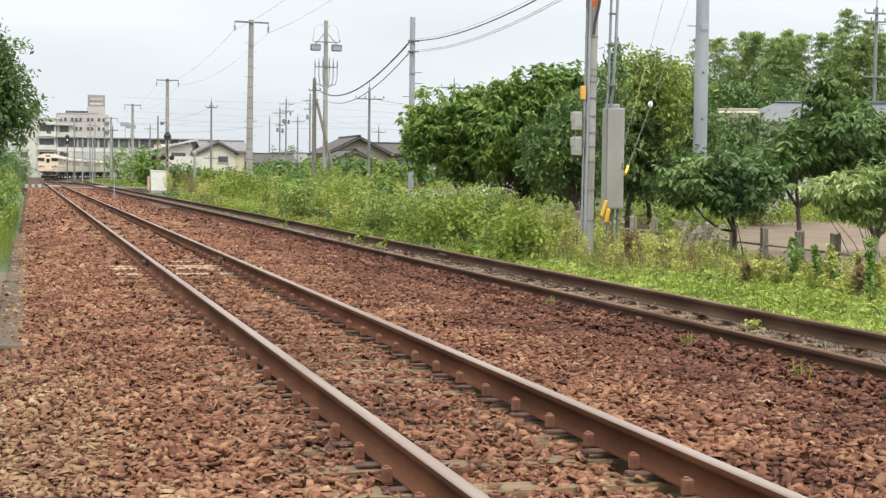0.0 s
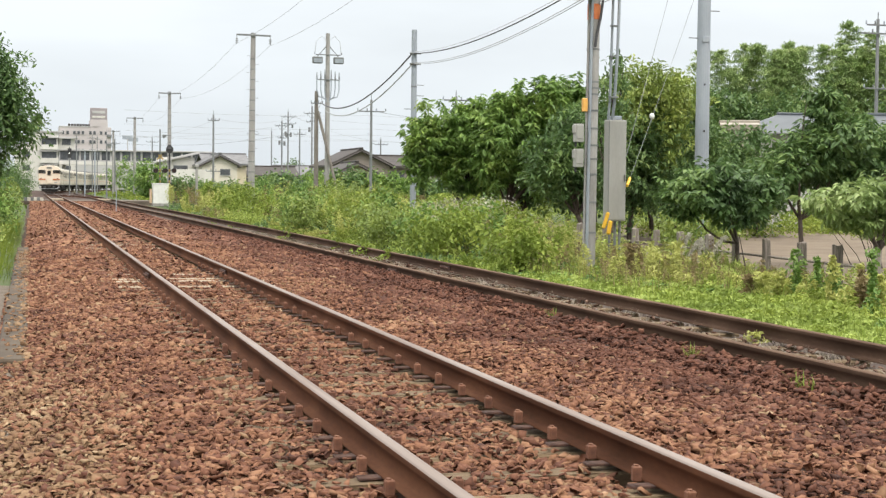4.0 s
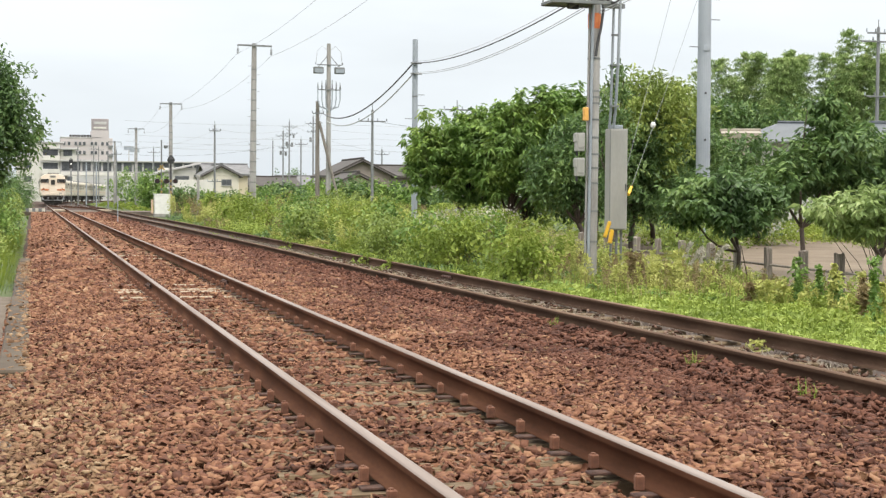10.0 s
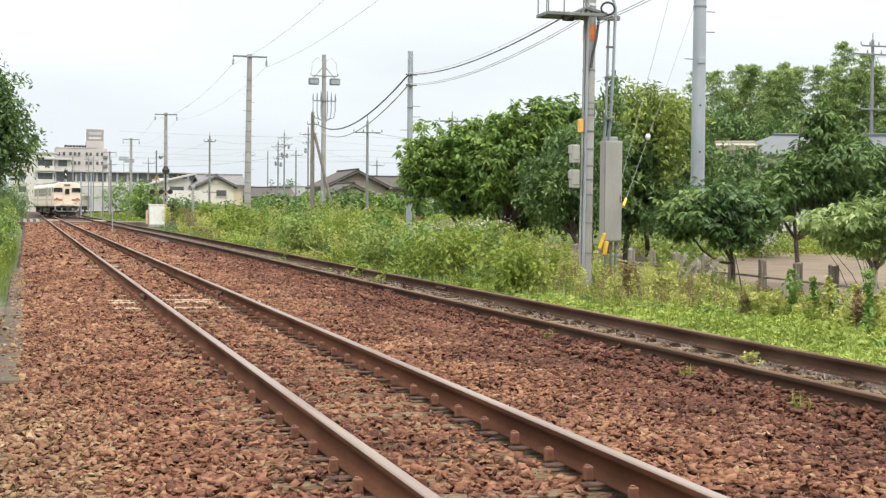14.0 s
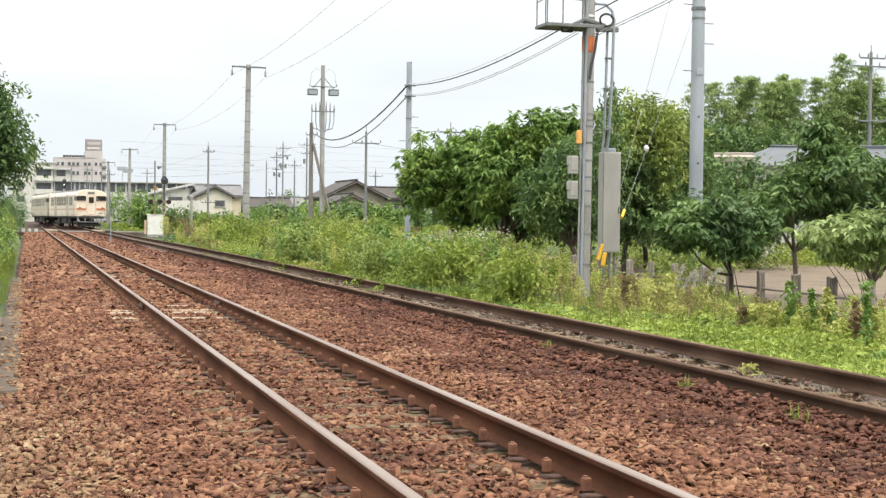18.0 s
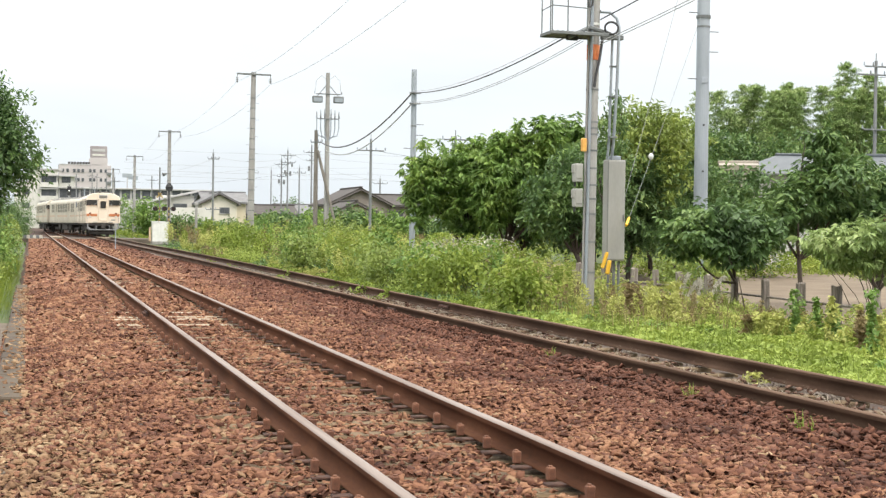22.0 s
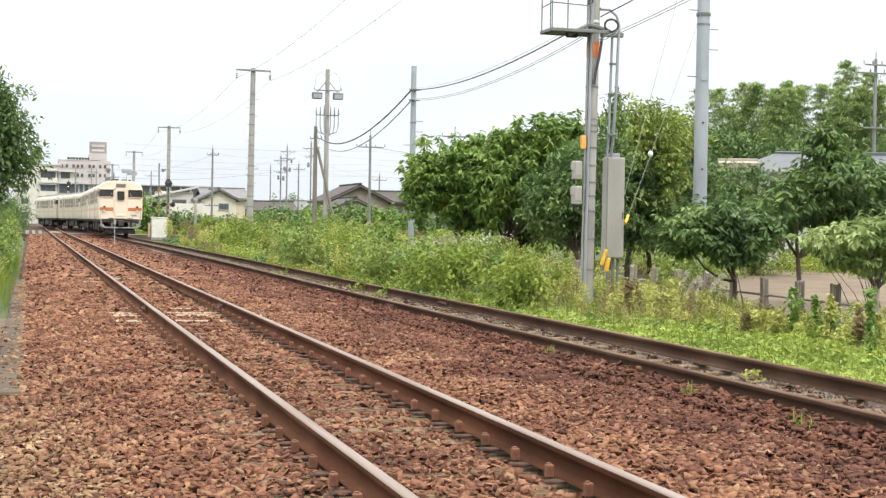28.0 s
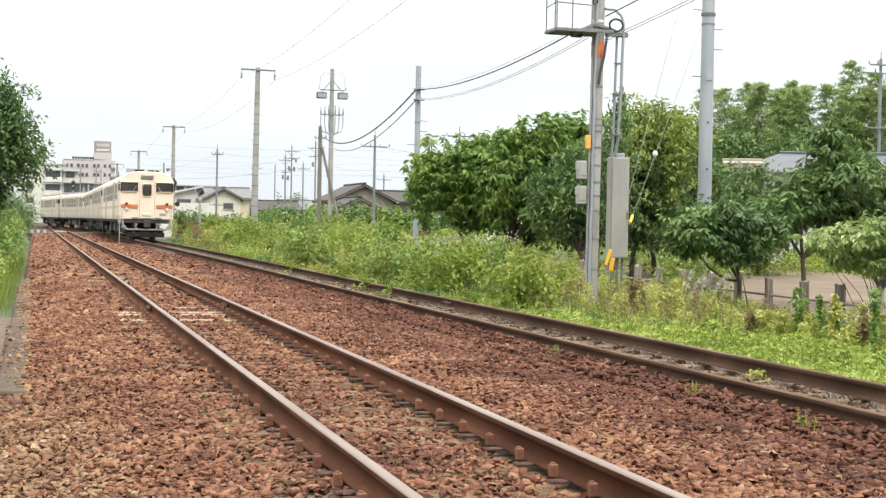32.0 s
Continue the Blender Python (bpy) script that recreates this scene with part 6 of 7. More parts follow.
# bamboo
def bamboo(h, seed):
    b = thing("bamboo", "tall feathery light green bamboo with a drooping tip", "bamboo", pose(0, 0, -0.35), group="bamboo grove")
    gg = np.random.default_rng(seed)
    k = np.linspace(0, 1, 12)
    lean = gg.normal(size=2) * 0.5
    p = np.stack([lean[0] * k ** 3 * 1.6, lean[1] * k ** 3 * 1.6, h * (k - 0.06 * k ** 4)], 1)
    part("culm", tube(p, np.linspace(0.06, 0.012, 12), 6), M_BAMBOO, b)
    tiers, arms, per = 24, 6, 32
    u = np.repeat(np.linspace(0.3, 1.0, tiers), arms) + gg.normal(size=tiers * arms) * 0.025
    base = np.stack([np.interp(u, k, p[:, j]) for j in range(3)], 1)
    a = gg.uniform(0, 2 * np.pi, tiers * arms)
    reach = (1.8 * np.sqrt(np.clip(1.02 - u, 0.01, 1)) + 0.3) * gg.uniform(0.75, 1.1, tiers * arms)
    s = gg.uniform(0.1, 1.0, (tiers * arms, per))
    flat = s * reach[:, None]
    pts = base[:, None] + np.stack([np.cos(a)[:, None] * flat, np.sin(a)[:, None] * flat, 0.45 * flat - 0.5 * flat ** 2], -1) + gg.normal(size=(tiers * arms, per, 3)) * np.array([0.1, 0.1, 0.05])
    part("foliage", leaves(pts.reshape(-1, 3), 0.32, 0.055, 1.2, 0.5, seed), M_BAMBOO, b, "feathery bamboo leaves")
    return b


BAMBOO = [bamboo(11.0, 1), bamboo(12.2, 2), bamboo(11.4, 3), bamboo(10.4, 4)]
g = random.Random(9)
spots = [(42.9 + i * 0.34 + g.uniform(-0.5, 0.5), 84.5 + g.uniform(-2, 6) - i * 0.12) for i in range(52)]
for i, (x, y) in enumerate(spots):
    drop = 0.75 - g.uniform(0, 1.3) - (0.8 if i % 3 else 0)
    if i < 4:
        BAMBOO[i].matrix_basis = pose(x, y, drop, 0, 0, g.uniform(0, 360))
    else:
        copy_thing(BAMBOO[i % 4], pose(x, y, drop, 0, 0, g.uniform(0, 360)))
copy_thing(BAMBOO[1], pose(50.4, 84.5, 0.7, 0, 0, 40))


# ---- weeds and grass ----
def plants(xy, h, r, n, dome, seed):
    """Leaf centres of many plants: domes or upright stalks."""
    gg = np.random.default_rng(seed)
    m = len(xy)
    hh = h * gg.uniform(0.5, 1.1, m) * (0.95 + 0.35 * np.sin(xy[:, 0] * 1.3 + np.sin(xy[:, 1] * 0.5) * 2) * np.sin(xy[:, 1] * 0.7 + 1.1))
    u = gg.uniform(0.03, 1, (m, n)) ** (0.75 if dome else 0.9)
    a = gg.uniform(0, 2 * np.pi, (m, n))
    prof = np.sqrt(np.clip(1 - u ** 2, 0.02, 1)) if dome else (1.0 - 0.65 * u)
    rr = r * gg.uniform(0.25, 1.0, (m, n)) ** 0.5 * prof
    lean = gg.normal(size=(m, 2)) * 0.12
    px = xy[:, :1] + rr * np.cos(a) + lean[:, :1] * u * hh[:, None]
    py = xy[:, 1:2] + rr * np.sin(a) + lean[:, 1:] * u * hh[:, None]
    pz = -0.36 + 0.05 + u * hh[:, None]
    return np.stack([px, py, pz], -1).reshape(-1, 3)


def scatter(n, x0, x1, y0, y1, seed, keep=None):
    gg = np.random.default_rng(seed)
    p = np.stack([gg.uniform(x0, x1, n), gg.uniform(y0, y1, n)], 1)
    p = p[p[:, 0] > 8.0 + np.clip(p[:, 1] - 70, 0, 50) * 0.05] if x0 > 8 and y0 < 125 else p
    return p[keep(p)] if keep is not None else p


def stuff(name, geo, material, label, category="weeds"):
    return tagged(part(name, geo, material), label, category, kind="stuff")


def patchy(i):
    """Keeps plants of one kind together in patches a few metres across."""
    return lambda p: np.sin(p[:, 0] * 1.3 + i * 2.1) + np.sin(p[:, 1] * 0.42 + i * 1.3) + np.sin((p[:, 0] + p[:, 1]) * 0.7 + i) > 0.35


edge = lambda p: p[:, 0] > 7.75 + 0.25 * np.sin(p[:, 1] * 0.9) + 0.15 * np.sin(p[:, 1] * 2.3)
stuff("ground_cover", leaves(plants(scatter(1500, 7.7, 10.8, 8, 30, 1, edge), 0.13, 0.24, 34, True, 1), 0.085, 0.06, 1.3, 0.1, 1), M_WEED_LIME, "low bright lime-green ground cover beside the track")
stuff("ground_cover", leaves(plants(scatter(520, 8.6, 12.4, 15, 34, 2), 0.22, 0.24, 40, True, 2), 0.085, 0.045, 1.1, 0.1, 2), M_WEED, "green leafy weeds before the fence")
stuff("ground_cover", leaves(plants(scatter(420, 8.0, 12.2, 10, 30, 12, lambda p: edge(p) & patchy(3)(p)), 0.16, 0.2, 46, True, 12), 0.095, 0.06, 1.2, 0.1, 12), M_LEAF_MID, "darker broad-leaved creeper on the verge")
stuff("goldenrod", leaves(plants(scatter(60, 9.6, 11.8, 22.5, 30, 3), 0.75, 0.13, 80, False, 3), 0.09, 0.03, 0.5, 0.1, 3), M_WEED_YEL, "yellow-green upright weeds before the fence")
stuff("dry_stalks", leaves(plants(scatter(60, 9.4, 12.2, 22, 34, 4), 0.75, 0.1, 60, False, 4), 0.08, 0.025, 0.4, 0.1, 4), M_WEED_DRY, "reddish-brown drying weed stalks")
stuff("tall_grass", blades(np.column_stack([scatter(2600, 7.9, 12.4, 9, 40, 5, edge), np.full((int(edge(scatter(2600, 7.9, 12.4, 9, 40, 5)).sum()), 1), -0.34)]), 0.42, 0.014, 0.5, 5), M_WEED, "tall green grass blades beside the track", "grass")
def patch(p, i, size=3.0):
    """A number from -1 to 1 that changes over a few metres, another field for each i."""
    x, y = p[:, 0] / size * 2.2 + i * 3.7, p[:, 1] / size * 1.3 + i * 5.3
    return (np.sin(x + 1.3 * np.sin(y * 0.7 + i)) + np.sin(y * 1.1 + 1.7 * np.sin(x * 0.6)) + np.sin((x + y) * 0.8 + i)) / 3


def clumps(p, h, r, n, seed, upright=False, vary=0.7):
    """Leaf centres of weeds in clumps: domes, or sheaves of leaning stems; the height rolls from patch to patch."""
    gg = np.random.default_rng(seed)
    m = len(p)
    hh = h * gg.uniform(0.6, 1.15, m) * (1 + vary * patch(p, 11, 4.5))
    rr = r * gg.uniform(0.6, 1.3, m)
    if upright:
        stems = 7
        a, q = gg.uniform(0, 2 * np.pi, (m, stems)), gg.uniform(0.1, 1.0, (m, stems)) * rr[:, None]
        top = hh[:, None] * gg.uniform(0.7, 1.1, (m, stems))
        k = max(3, n // stems)
        u = gg.uniform(0.25, 1.0, (m, stems, k)) ** 0.7
        w = q[..., None] * (0.35 + 0.65 * u)
        x = p[:, 0, None, None] + np.cos(a)[..., None] * w + gg.normal(size=u.shape) * 0.035 * h
        y = p[:, 1, None, None] + np.sin(a)[..., None] * w + gg.normal(size=u.shape) * 0.035 * h
        z = -0.36 + u * top[..., None]
    else:
        d = gg.normal(size=(m, n, 3))
        d[..., 2] = np.abs(d[..., 2])
        d /= np.linalg.norm(d, axis=2)[..., None]
        d *= (gg.uniform(0.5, 1.0, (m, n)) ** 0.35 * (1 + 0.28 * np.sin(d[..., 0] * 6 + d[..., 1] * 5 + hh[:, None] * 9)))[..., None]
        x, y, z = p[:, :1] + d[..., 0] * rr[:, None], p[:, 1:] + d[..., 1] * rr[:, None], -0.36 + d[..., 2] * hh[:, None]
    return np.stack([x, y, z], -1).reshape(-1, 3)


WEED_KINDS = (
    # material, label, height, radius, leaves, leaf length, slimness, upright, -2 for the carpet under all, patch field, density
    (M_LEAF_DARK, "dark low undergrowth between the weeds", 0.3, 0.5, 70, 0.1, 0.5, False, -2.0, 0, 1.3),
    (M_WEED_YEL, "feathery yellow-green goldenrod on the verge", 1.0, 0.3, 190, 0.085, 0.24, True, 0.05, 1, 1.5),
    (M_WEED_LIME, "bright light green weeds on the verge", 0.95, 0.5, 330, 0.085, 0.42, False, 0.15, 2, 0.5),
    (M_LEAF_DARK, "broad-leaved dark green weeds on the verge", 0.5, 0.5, 150, 0.12, 0.45, False, 0.2, 3, 0.6),
    (M_WEED_DRY, "dry reddish-brown weed stalks on the verge", 0.95, 0.26, 90, 0.09, 0.25, True, 0.3, 4, 1.6),
    (M_WEED, "tall green mugwort stalks on the verge", 1.1, 0.3, 170, 0.1, 0.32, True, 0.25, 5, 1.0),
)
for zi, (y0, y1, x0, x1, grow, big, thin_out) in enumerate(((26.5, 47, 8.1, 13.3, 0.9, 1.0, 1.0), (46, 76, 8.2, 16.8, 1.1, 1.4, 0.55), (74, 120, 8.7, 26.0, 1.3, 2.0, 0.28))):
    for ki, (mt, lab, h, r, n, leaf, slim, up, least, field, dens) in enumerate(WEED_KINDS):
        p = scatter(int((y1 - y0) * (x1 - x0) * dens * thin_out * (1.0 if least < -1 else 2.2)), x0, x1, y0, y1, 300 + zi * 10 + ki)
        own = np.stack([patch(p, f, 2.4 + zi) - {1: -0.12, 3: -0.05, 4: 0.02}.get(f, 0) for f in range(1, 6)])
        p = p if field == 0 else p[own.argmax(axis=0) == field - 1]
        lean_in = np.clip((p[:, 0] - 8.0) / 2.2, 0.35, 1)
        for part_of, low in ((p[lean_in < 0.75], 0.5), (p[lean_in >= 0.75], 1.0)):
            if len(part_of) > 2:
                pts = clumps(part_of, h * grow * low, r * big ** 0.6, n, 340 + zi * 10 + ki, up)
                stuff("weeds", leaves(pts, leaf * big ** 0.8, leaf * slim * big ** 0.8, 0.9 if not up else 0.3, 0.15, 380 + zi * 10 + ki), mt, lab)
for i, (n, x0, x1, y0, y1, h, r, m, leaf, mt) in enumerate((
        (260, 9.5, 44, 134, 240, 1.3, 1.2, 110, 0.3, M_WEED), (160, 24, 60, 90, 160, 2.0, 1.2, 110, 0.28, M_WEED), (130, 20, 60, 54, 90, 1.4, 0.8, 140, 0.17, M_WEED_LIME), (120, 18, 46, 44, 54, 0.8, 0.7, 140, 0.13, M_WEED),
        (110, 25, 44, 50, 55, 1.5, 0.9, 130, 0.15, M_WEED), (150, -3.6, -0.75, 34, 60, 0.8, 0.4, 120, 0.08, M_LEAF_LIGHT), (150, -6, -1.0, 60, 125, 1.5, 0.7, 120, 0.15, M_LEAF_LIGHT))):
    stuff("weeds", leaves(plants(scatter(n, x0, x1, y0, y1, 100 + i), h, r, m, True, 100 + i), leaf, leaf * 0.5, 1.1, 0.1, 100 + i), mt, {"weed_green": "dense mixed green weeds beyond the verge", "light_green_leaf": "light green weeds beside the ballast", "lime_ground_cover": "light green undergrowth behind the field"}[mt.name])
stuff("pale_flower_heads", leaves(clumps(scatter(26, 11.4, 13.2, 38, 46, 41), 0.5, 0.45, 120, 41) + np.array([0, 0, 0.8]), 0.1, 0.04, 0.4, 0.1, 41), M_PLUME, "whitish flower heads among the weeds")
gs = scatter(2200, 9.0, 12.4, 21, 36, 15, lambda p: np.sin(p[:, 1] * 1.7 + p[:, 0]) + np.sin(p[:, 1] * 0.6) > -0.2)
stuff("pale_grass", blades(np.column_stack([gs, np.full((len(gs), 1), -0.34)]), 0.55, 0.009, 0.55, 15), M_WEED_DRY, "pale dry grass stems before the fence", "grass")
stuff("dry_stalks", leaves(plants(scatter(30, 11.2, 12.6, 17, 24, 16), 0.6, 0.12, 60, False, 16), 0.085, 0.022, 0.4, 0.1, 16), M_WEED_DRY, "reddish-brown drying weed stalks")
lb = np.column_stack([scatter(4200, -2.6, -0.27, 26, 62, 6), np.full((4200, 1), -0.36)])
stuff("grass", blades(lb, 0.42, 0.016, 0.5, 6), M_WEED, "bright green grass behind the kerb", "grass")
# sparse weeds in the second track
sw = scatter(900, 5.95, 7.6, 9, 50, 8)
sb = np.column_stack([np.repeat(sw, 14, 0) + np.random.default_rng(8).normal(size=(len(sw) * 14, 2)) * 0.07, np.full((len(sw) * 14, 1), -0.15)])
stuff("dry_grass", blades(sb, 0.12, 0.008, 1.6, 8), M_DRY_GREY, "dry grass tufts between the rusty rails", "grass")


def tuft(x, y, z, h, n, leaf, material, label, r=0.14, name="weed_plant"):
    t = thing(name, label, "plant", pose(x, y, z), group="single weeds")
    gg = np.random.default_rng(int(x * 100 + y * 10))
    a = gg.uniform(0, 2 * np.pi, n)
    u = gg.uniform(0.1, 1, n)
    rr = r * gg.uniform(0.15, 1.15, n) * (1.15 - 0.55 * u) * (0.8 + 0.35 * np.sin(u * 9 + x * 7))
    part("leaves", leaves(np.stack([rr * np.cos(a), rr * np.sin(a), u * h], 1), leaf, leaf * 0.5, 0.6, 0.1, n), material, t)
    part("stem", tube([(0, 0, -0.05), (0.01, 0, h * 0.5), (0.02, 0.01, h * 0.9)], 0.007, 5), material, t)
    return t


tuft(6.8, 12.9, -0.12, 0.12, 90, 0.06, M_WEED_YEL, "small yellow-green weed between the rusty rails", 0.17)
for i, (y, r, h) in enumerate(((33.5, 0.4, 0.28), (36.5, 0.35, 0.3), (40, 0.5, 0.3), (45, 0.5, 0.3), (51, 0.6, 0.35), (57, 0.6, 0.35), (64, 0.7, 0.4), (72, 0.8, 0.4))):
    tuft(7.15 + 0.1 * math.sin(i * 2.4) + max(0, y - 50) * 0.012, y, -0.13, h, 220, 0.09, M_WEED, "low green weed growing over the far rail", r)
tuft(7.0, 28.6, -0.13, 0.3, 140, 0.1, M_WEED, "green weed growing over the far rail", 0.45)
tuft(6.9, 30.6, -0.13, 0.3, 120, 0.1, M_WEED, "green weed growing over the far rail", 0.4)
for x, y, h, r, mt in ((11.65, 20.79, 0.86, 0.16, M_LEAF_MID), (12.07, 20.87, 0.72, 0.1, M_LEAF_MID), (11.71, 19.81, 0.8, 0.12, M_WEED_YEL), (11.74, 19.84, 0.62, 0.13, M_LEAF_MID), (11.35, 18.12, 0.97, 0.13, M_LEAF_MID), (11.88, 19.28, 0.62, 0.1, M_WEED_DRY), (11.45, 21.5, 0.48, 0.22, M_WEED_YEL), (11.62, 21.25, 0.42, 0.2, M_WEED_YEL), (11.3, 21.7, 0.42, 0.14, M_WEED_DRY), (11.24, 26.5, 0.72, 0.25, M_WEED_DRY), (11.35, 25.7, 0.7, 0.25, M_WEED_YEL), (11.45, 24.9, 0.82, 0.2, M_WEED_YEL), (11.0, 25.6, 0.6, 0.2, M_WEED_DRY), (11.15, 24.6, 0.6, 0.22, M_WEED_YEL), (12.0, 19.5, 0.7, 0.1, M_WEED_YEL), (11.5, 18.6, 0.55, 0.12, M_WEED_DRY), (11.7, 18.5, 0.6, 0.1, M_WEED_YEL)):
    tuft(x * 0.94, y * 0.94, -0.36, h + 0.02, int(150 + 700 * r), 0.1, mt, {"mid_green_leaf": "upright dark green leafy stalk before the fence", "dry_weed": "reddish-brown drying stalk before the fence"}.get(mt.name, "yellow-green leafy weed before the fence"), r)
stuff("goldenrod", leaves(plants(scatter(70, 10.6, 12.5, 17, 25, 21), 0.5, 0.13, 60, False, 21), 0.085, 0.035, 0.6, 0.1, 21), M_WEED_YEL, "yellow-green weeds before the fence")
stuff("tall_weeds", leaves(plants(scatter(60, 10.8, 12.6, 17, 26, 22), 0.5, 0.13, 60, False, 22), 0.085, 0.035, 0.6, 0.1, 22), M_WEED_LIME, "green upright weeds before the fence")
gt = scatter(900, 11.6, 12.6, 22.6, 25.6, 18)
stuff("soft_grass", blades(np.column_stack([gt, np.full((len(gt), 1), -0.34)]), 0.6, 0.014, 0.35, 18), M_WEED_LIME, "soft light green grass clump before the fence", "grass")
for x, y in ((5.5, 11.6), (5.62, 15.4), (5.45, 9.6)):
    b = np.column_stack([np.random.default_rng(int(y * 10)).normal(size=(40, 2)) * 0.05, np.zeros((40, 1))])
    t = thing("grass_tuft", "small grass tuft at the rail foot", "grass", pose(x, y, -0.12), group="grass tufts at the rail")
    part("blades", blades(b, 0.16, 0.008, 0.7, 4), M_WEED, t)
# feathery plumes before the fence
for x, y, h, k in ((11.42, 24.6, 0.92, 0.1), (11.5, 24.5, 0.85, 0.22), (11.66, 24.4, 0.8, 0.02), (11.86, 24.3, 0.9, 0.24)):
    t = thing("grass_plume", "pale feathery grass plume before the fence", "grass", pose(x, y, -0.36), group="grass plumes")
    part("stem", tube([(0, 0, 0), (0.02, 0, h * 0.6), (0.05 + k * 0.3, 0, h), (0.1 + k, 0, h - 0.03)], 0.007, 5), M_WEED_DRY, t)
    gg = np.random.default_rng(int(x * 100))
    u = gg.uniform(0, 1, 260)
    part("plume", leaves(np.stack([0.02 + (0.06 + k) * u + gg.normal(size=260) * 0.018, gg.normal(size=260) * 0.02, h - 0.36 * (1 - u) ** 1.5 - 0.1 * k * u ** 3 + gg.normal(size=260) * 0.02], 1), 0.09, 0.016, 0.3, 0.6, 4), M_PLUME, t)
bare = thing("bare_stalk", "thin dark leaning bare stalk before the fence", "plant", pose(12.2, 23.6, -0.36))
part("stalk", tube([(0.06, 0, 0), (0.02, 0, 0.35), (-0.06, 0, 0.7), (-0.12, 0, 0.95)], [0.014, 0.012, 0.009, 0.005], 5), M_BARK, bare)

# ---- fence of wooden posts with a low pipe ----
fence = thing("post_fence", "old grey wooden post fence along the field", "fence", pose(0, 0, 0))
g = random.Random(5)
spots = [(12.76, 20.3), (12.845, 21.55), (12.94, 22.9), (13.04, 24.35), (13.14, 25.8), (13.24, 27.2), (13.34, 28.7), (13.45, 30.15), (13.55, 31.7), (13.7, 34), (13.8, 36), (13.95, 38.5)]
for x, y in spots:
    bm = boxed((0, 0, 0.4), (0.13, 0.13, 1.0), 0.015)
    for v in bm.verts:
        if v.co.z > 0.5:
            v.co.x += g.uniform(-0.02, 0.02)
            v.co.z += g.uniform(-0.03, 0.03)
    part("post", bm, M_WOODPOST, fence, "", pose(x, y, -0.42, 0, g.uniform(-3, 3), g.uniform(-10, 10)))
for (a, b) in zip(spots[:-1], spots[1:]):
    part("rail_pipe", rodded((a[0], a[1], 0.17), (b[0], b[1], 0.17), 0.022, n=6), M_WOODPOST, fence)

# ---- ballast stones ----
CUB_V = np.array([(x, y, z) for x in (-1, 1) for y in (-1, 1) for z in (-1, 1)], float) * 0.72
CUB_F = np.array([(0, 1, 3), (0, 3, 2), (4, 6, 7), (4, 7, 5), (0, 4, 5), (0, 5, 1), (2, 3, 7), (2, 7, 6), (0, 2, 6), (0, 6, 4), (1, 5, 7), (1, 7, 3)])
TOP_F = CUB_F[[0, 1, 2, 3, 4, 5, 6, 7, 10, 11]]  # without the face underneath
OCT_V = np.array([(1, 0, 0), (-1, 0, 0), (0, 1, 0), (0, -1, 0), (0, 0, 1), (0, 0, -1)], float)
OCT_F = np.array([(4, 0, 2), (4, 2, 1), (4, 1, 3), (4, 3, 0)])


def stones(pos, size, base_v, base_f, seed):
    gg = np.random.default_rng(seed)
    n = len(pos)
    v = base_v[None] * (1 + gg.uniform(-0.45, 0.3, (n, len(base_v), 1))) + gg.normal(size=(n, len(base_v), 3)) * 0.13
    v = v * (size * gg.uniform(0.55, 1.35, (n, 1, 1)) * np.concatenate([gg.uniform(1.0, 1.75, (n, 1, 1)), gg.uniform(0.75, 1.2, (n, 1, 1)), gg.uniform(0.24, 0.52, (n, 1, 1))], 2))
    q = gg.normal(size=(n, 4)) * np.array([1, 0.17, 0.17, 1]) if len(base_v) > 6 else gg.normal(size=(n, 4)) * np.array([1, 0.1, 0.1, 1])
    q /= np.linalg.norm(q, axis=1)[:, None]
    w, x, y, z = q.T
    r = np.stack([1 - 2 * (y * y + z * z), 2 * (x * y - z * w), 2 * (x * z + y * w), 2 * (x * y + z * w), 1 - 2 * (x * x + z * z), 2 * (y * z - x * w), 2 * (x * z - y * w), 2 * (y * z + x * w), 1 - 2 * (x * x + y * y)], 1).reshape(n, 3, 3)
    v = np.einsum("nij,nkj->nki", r, v) + pos[:, None]
    f = base_f[None] + (np.arange(n) * len(base_v))[:, None, None]
    return v.reshape(-1, 3), f.reshape(-1, base_f.shape[1])


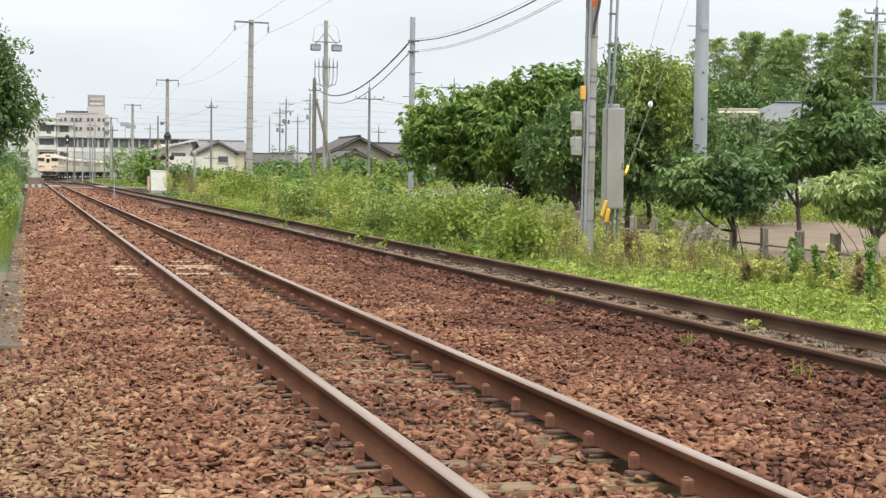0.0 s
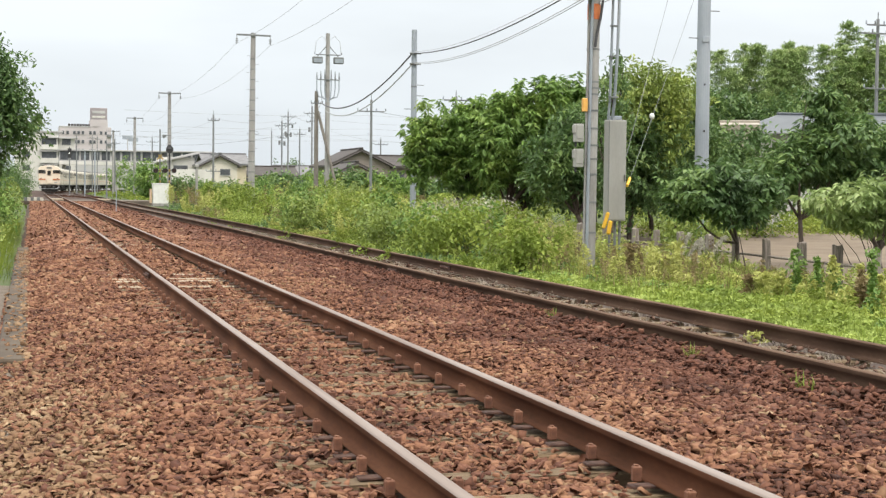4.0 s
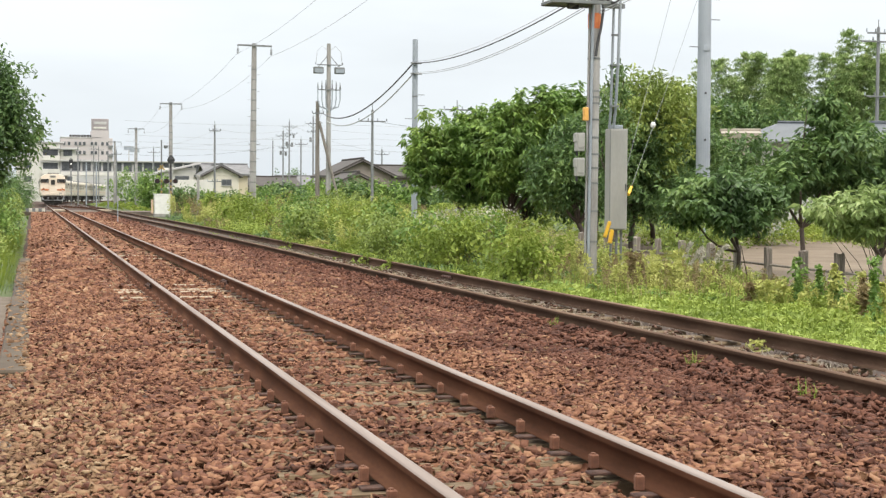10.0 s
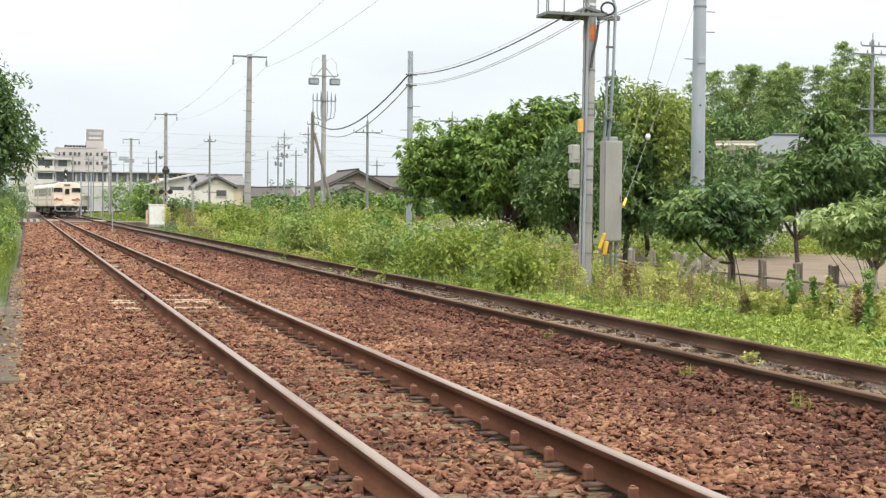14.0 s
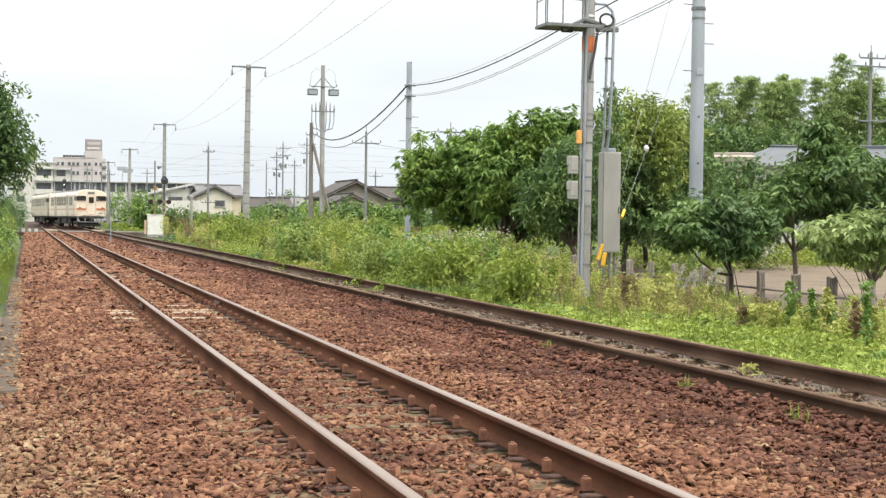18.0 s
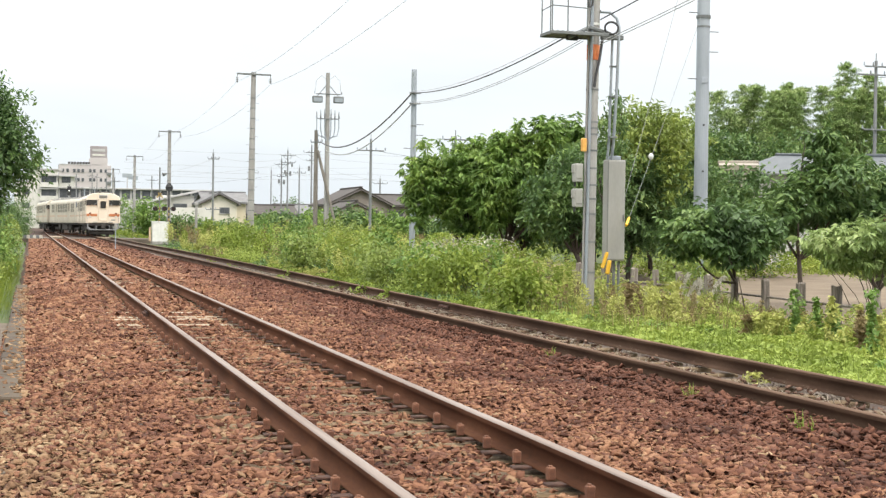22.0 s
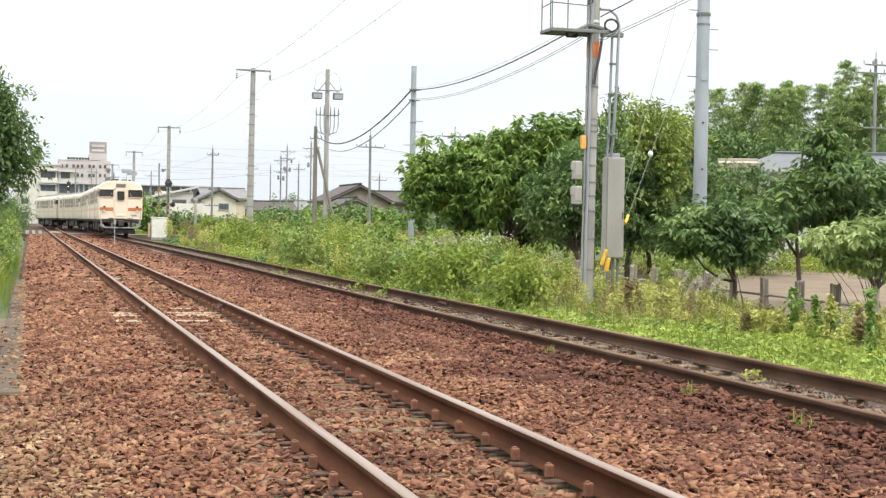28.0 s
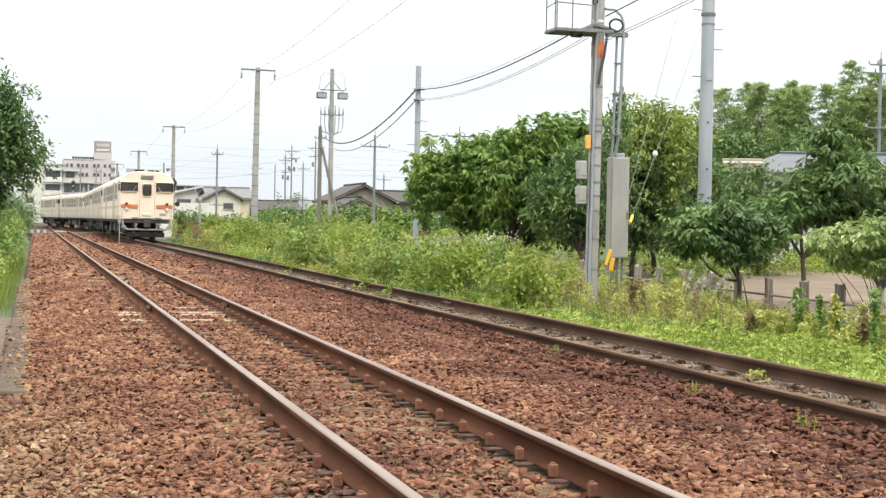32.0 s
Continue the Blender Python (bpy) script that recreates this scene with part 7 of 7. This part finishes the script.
def stone_spots(n, x0, x1, y0, y1, seed, lift=0.0):
    gg = np.random.default_rng(seed)
    x, y = gg.uniform(x0, x1, n), gg.uniform(y0, y1, n)
    keep = x < 0.66 * y + 0.7
    for rx, gap in ((X1 - 0.566, 0.085), (X1 + 0.566, 0.085), (X2 - 0.566, 0.05), (X2 + 0.566, 0.05)):
        keep &= np.abs(x - rx) > gap
    ph = np.abs((y - PHASE + SPACING / 2) % SPACING - SPACING / 2)
    on = (ph < 0.1) & (np.abs(x - X1) < 1.05)
    seat = np.abs(np.abs(x - X1) - 0.566)
    near = (seat < 0.13) & (ph < 0.085)
    # the ballast covers most of each sleeper; it lies bare by the rails and in a few worn spots
    bare = (seat < 0.3 + 0.1 * np.sin(y * 5.1)) | (wave(x * 2.1 + 1, y * 1.7) > 0.42)
    idx = np.round((y - PHASE) / SPACING)
    pale = np.isin(idx, list(PALE)) | ((idx > 24) & (idx < 29) & (gg.uniform(size=n) < 0.5))
    keep &= ~(on & (gg.uniform(size=n) > np.where(pale, 0.12, np.where(bare, 0.3, 0.8)))) & ~near
    x, y, on = x[keep], y[keep], on[keep]
    between = (np.abs(x - X1) < 1.2) | (np.abs(x - X2) < 1.2)
    lump = 0.018 * wave(x * 3, y * 3) * ~between
    z = np.maximum(bed_height(x, y), -0.26) + lump + gg.uniform(-0.034, 0.022, len(x)) + on * 0.02 + lift + np.where(np.abs(x - X2) < 1.2, 0.05, 0)
    return np.stack([x, y, z], 1), gg


def shade(pos, gg):
    """0 rust, 1 dark, 2 pale, by where the stone lies."""
    x, y = pos[:, 0], pos[:, 1]
    u = gg.uniform(size=len(x))
    dark = np.clip((x - 3.75 - 0.15 * np.sin(y * 1.3)) / 0.6, 0, 1) * 0.7 + 0.16 + 0.14 * (wave(x * 1.1 + 3, y * 0.9) > 0.15)
    pale = np.clip((0.75 - x) / 0.7, 0, 1) * np.clip((17 - y) / 8, 0, 1) * 0.7 + 0.05 * (x < 5)
    return np.where(x > 5.35, 3, np.where(u < pale, 2, np.where(u < pale + dark, 1, 0)))


KINDS = ((M_STONE, "rust-brown crushed ballast stones"), (M_STONE_DARK, "dark purple-brown ballast stones"), (M_STONE_PALE, "pale tan ballast stones"), (M_SIDING_STONE, "dull grey-brown stones between the rusty rails"))
for n, x0, x1, y0, y1, size, bv, bf, seed, name in ((66000, -0.7, 5.3, 5.2, 12.5, 0.021, CUB_V, TOP_F, 1, "ballast_stones"), (46000, -0.32, 5.3, 12.5, 22, 0.026, CUB_V, TOP_F, 6, "ballast_stones"), (33000, -0.2, 5.3, 22, 34, 0.037, CUB_V, TOP_F, 2, "ballast_stones"), (40000, -0.1, 5.3, 34, 70, 0.052, OCT_V, OCT_F, 3, "ballast_stones"), (20000, 0, 5.4, 70, 122, 0.075, OCT_V, OCT_F, 5, "ballast_stones"), (2300, 5.3, 7.9, 8, 34, 0.022, CUB_V, CUB_F, 4, "siding_stones")):
    pos, gg = stone_spots(n, x0, x1, y0, y1, seed)
    kind = shade(pos, gg)
    for k, (mt, lab) in enumerate(KINDS):
        if (kind == k).sum() > 3:
            tagged(part(name, stones(pos[kind == k], size, bv, bf, seed * 10 + k), mt), lab, "ballast", kind="stuff")

# stones strewn over the kerb
gg = np.random.default_rng(41)
kx, ky = gg.uniform(-0.32, -0.02, 900), gg.uniform(13.6, 36, 900)
tagged(part("ballast_stones", stones(np.stack([kx, ky, np.full(900, -0.195)], 1)[gg.uniform(size=900) < np.clip((kx + 0.34) * 3.2, 0.05, 1)], 0.024, CUB_V, TOP_F, 42), M_STONE_PALE), "loose pale stones strewn over the kerb", "ballast", kind="stuff")

# stones heaped against the foot of the second track's near rail
gg = np.random.default_rng(31)
n = 11000
y = gg.uniform(7, 60, n)
x = X2 - 0.566 - 0.05 - np.abs(gg.normal(size=n)) * 0.26
z = np.interp(X2 - 0.566 - x, [0.04, 0.25, 0.6], [Z2 + 0.06, Z2 + 0.035, Z2 + 0.02]) + gg.uniform(-0.03, 0.015, n)
tagged(part("ballast_stones", stones(np.stack([x, y, z], 1), 0.027, CUB_V, CUB_F, 32), M_STONE_DARK), "dark stones heaped against the rusty rail", "ballast", kind="stuff")

# single stones nearest the standpoint
SINGLE = []
for i in range(12):
    v, f = stones(np.zeros((1, 3)), 0.03, CUB_V, CUB_F, 900 + i)
    me = mesh_np("stone", v, f)
    me.materials.append((M_STONE_EACH_DARK, M_STONE_EACH, M_STONE_EACH)[i % 3])
    SINGLE.append(me)
pos, gg = stone_spots(700, -0.1, 3.6, 6.0, 9.5, 77, 0.012)
for i, p in enumerate(pos[:300]):
    part("stone", SINGLE[i % 12], M_STONE, bed, "", pose(*p, 0, 0, gg.uniform(0, 360)))


motions()
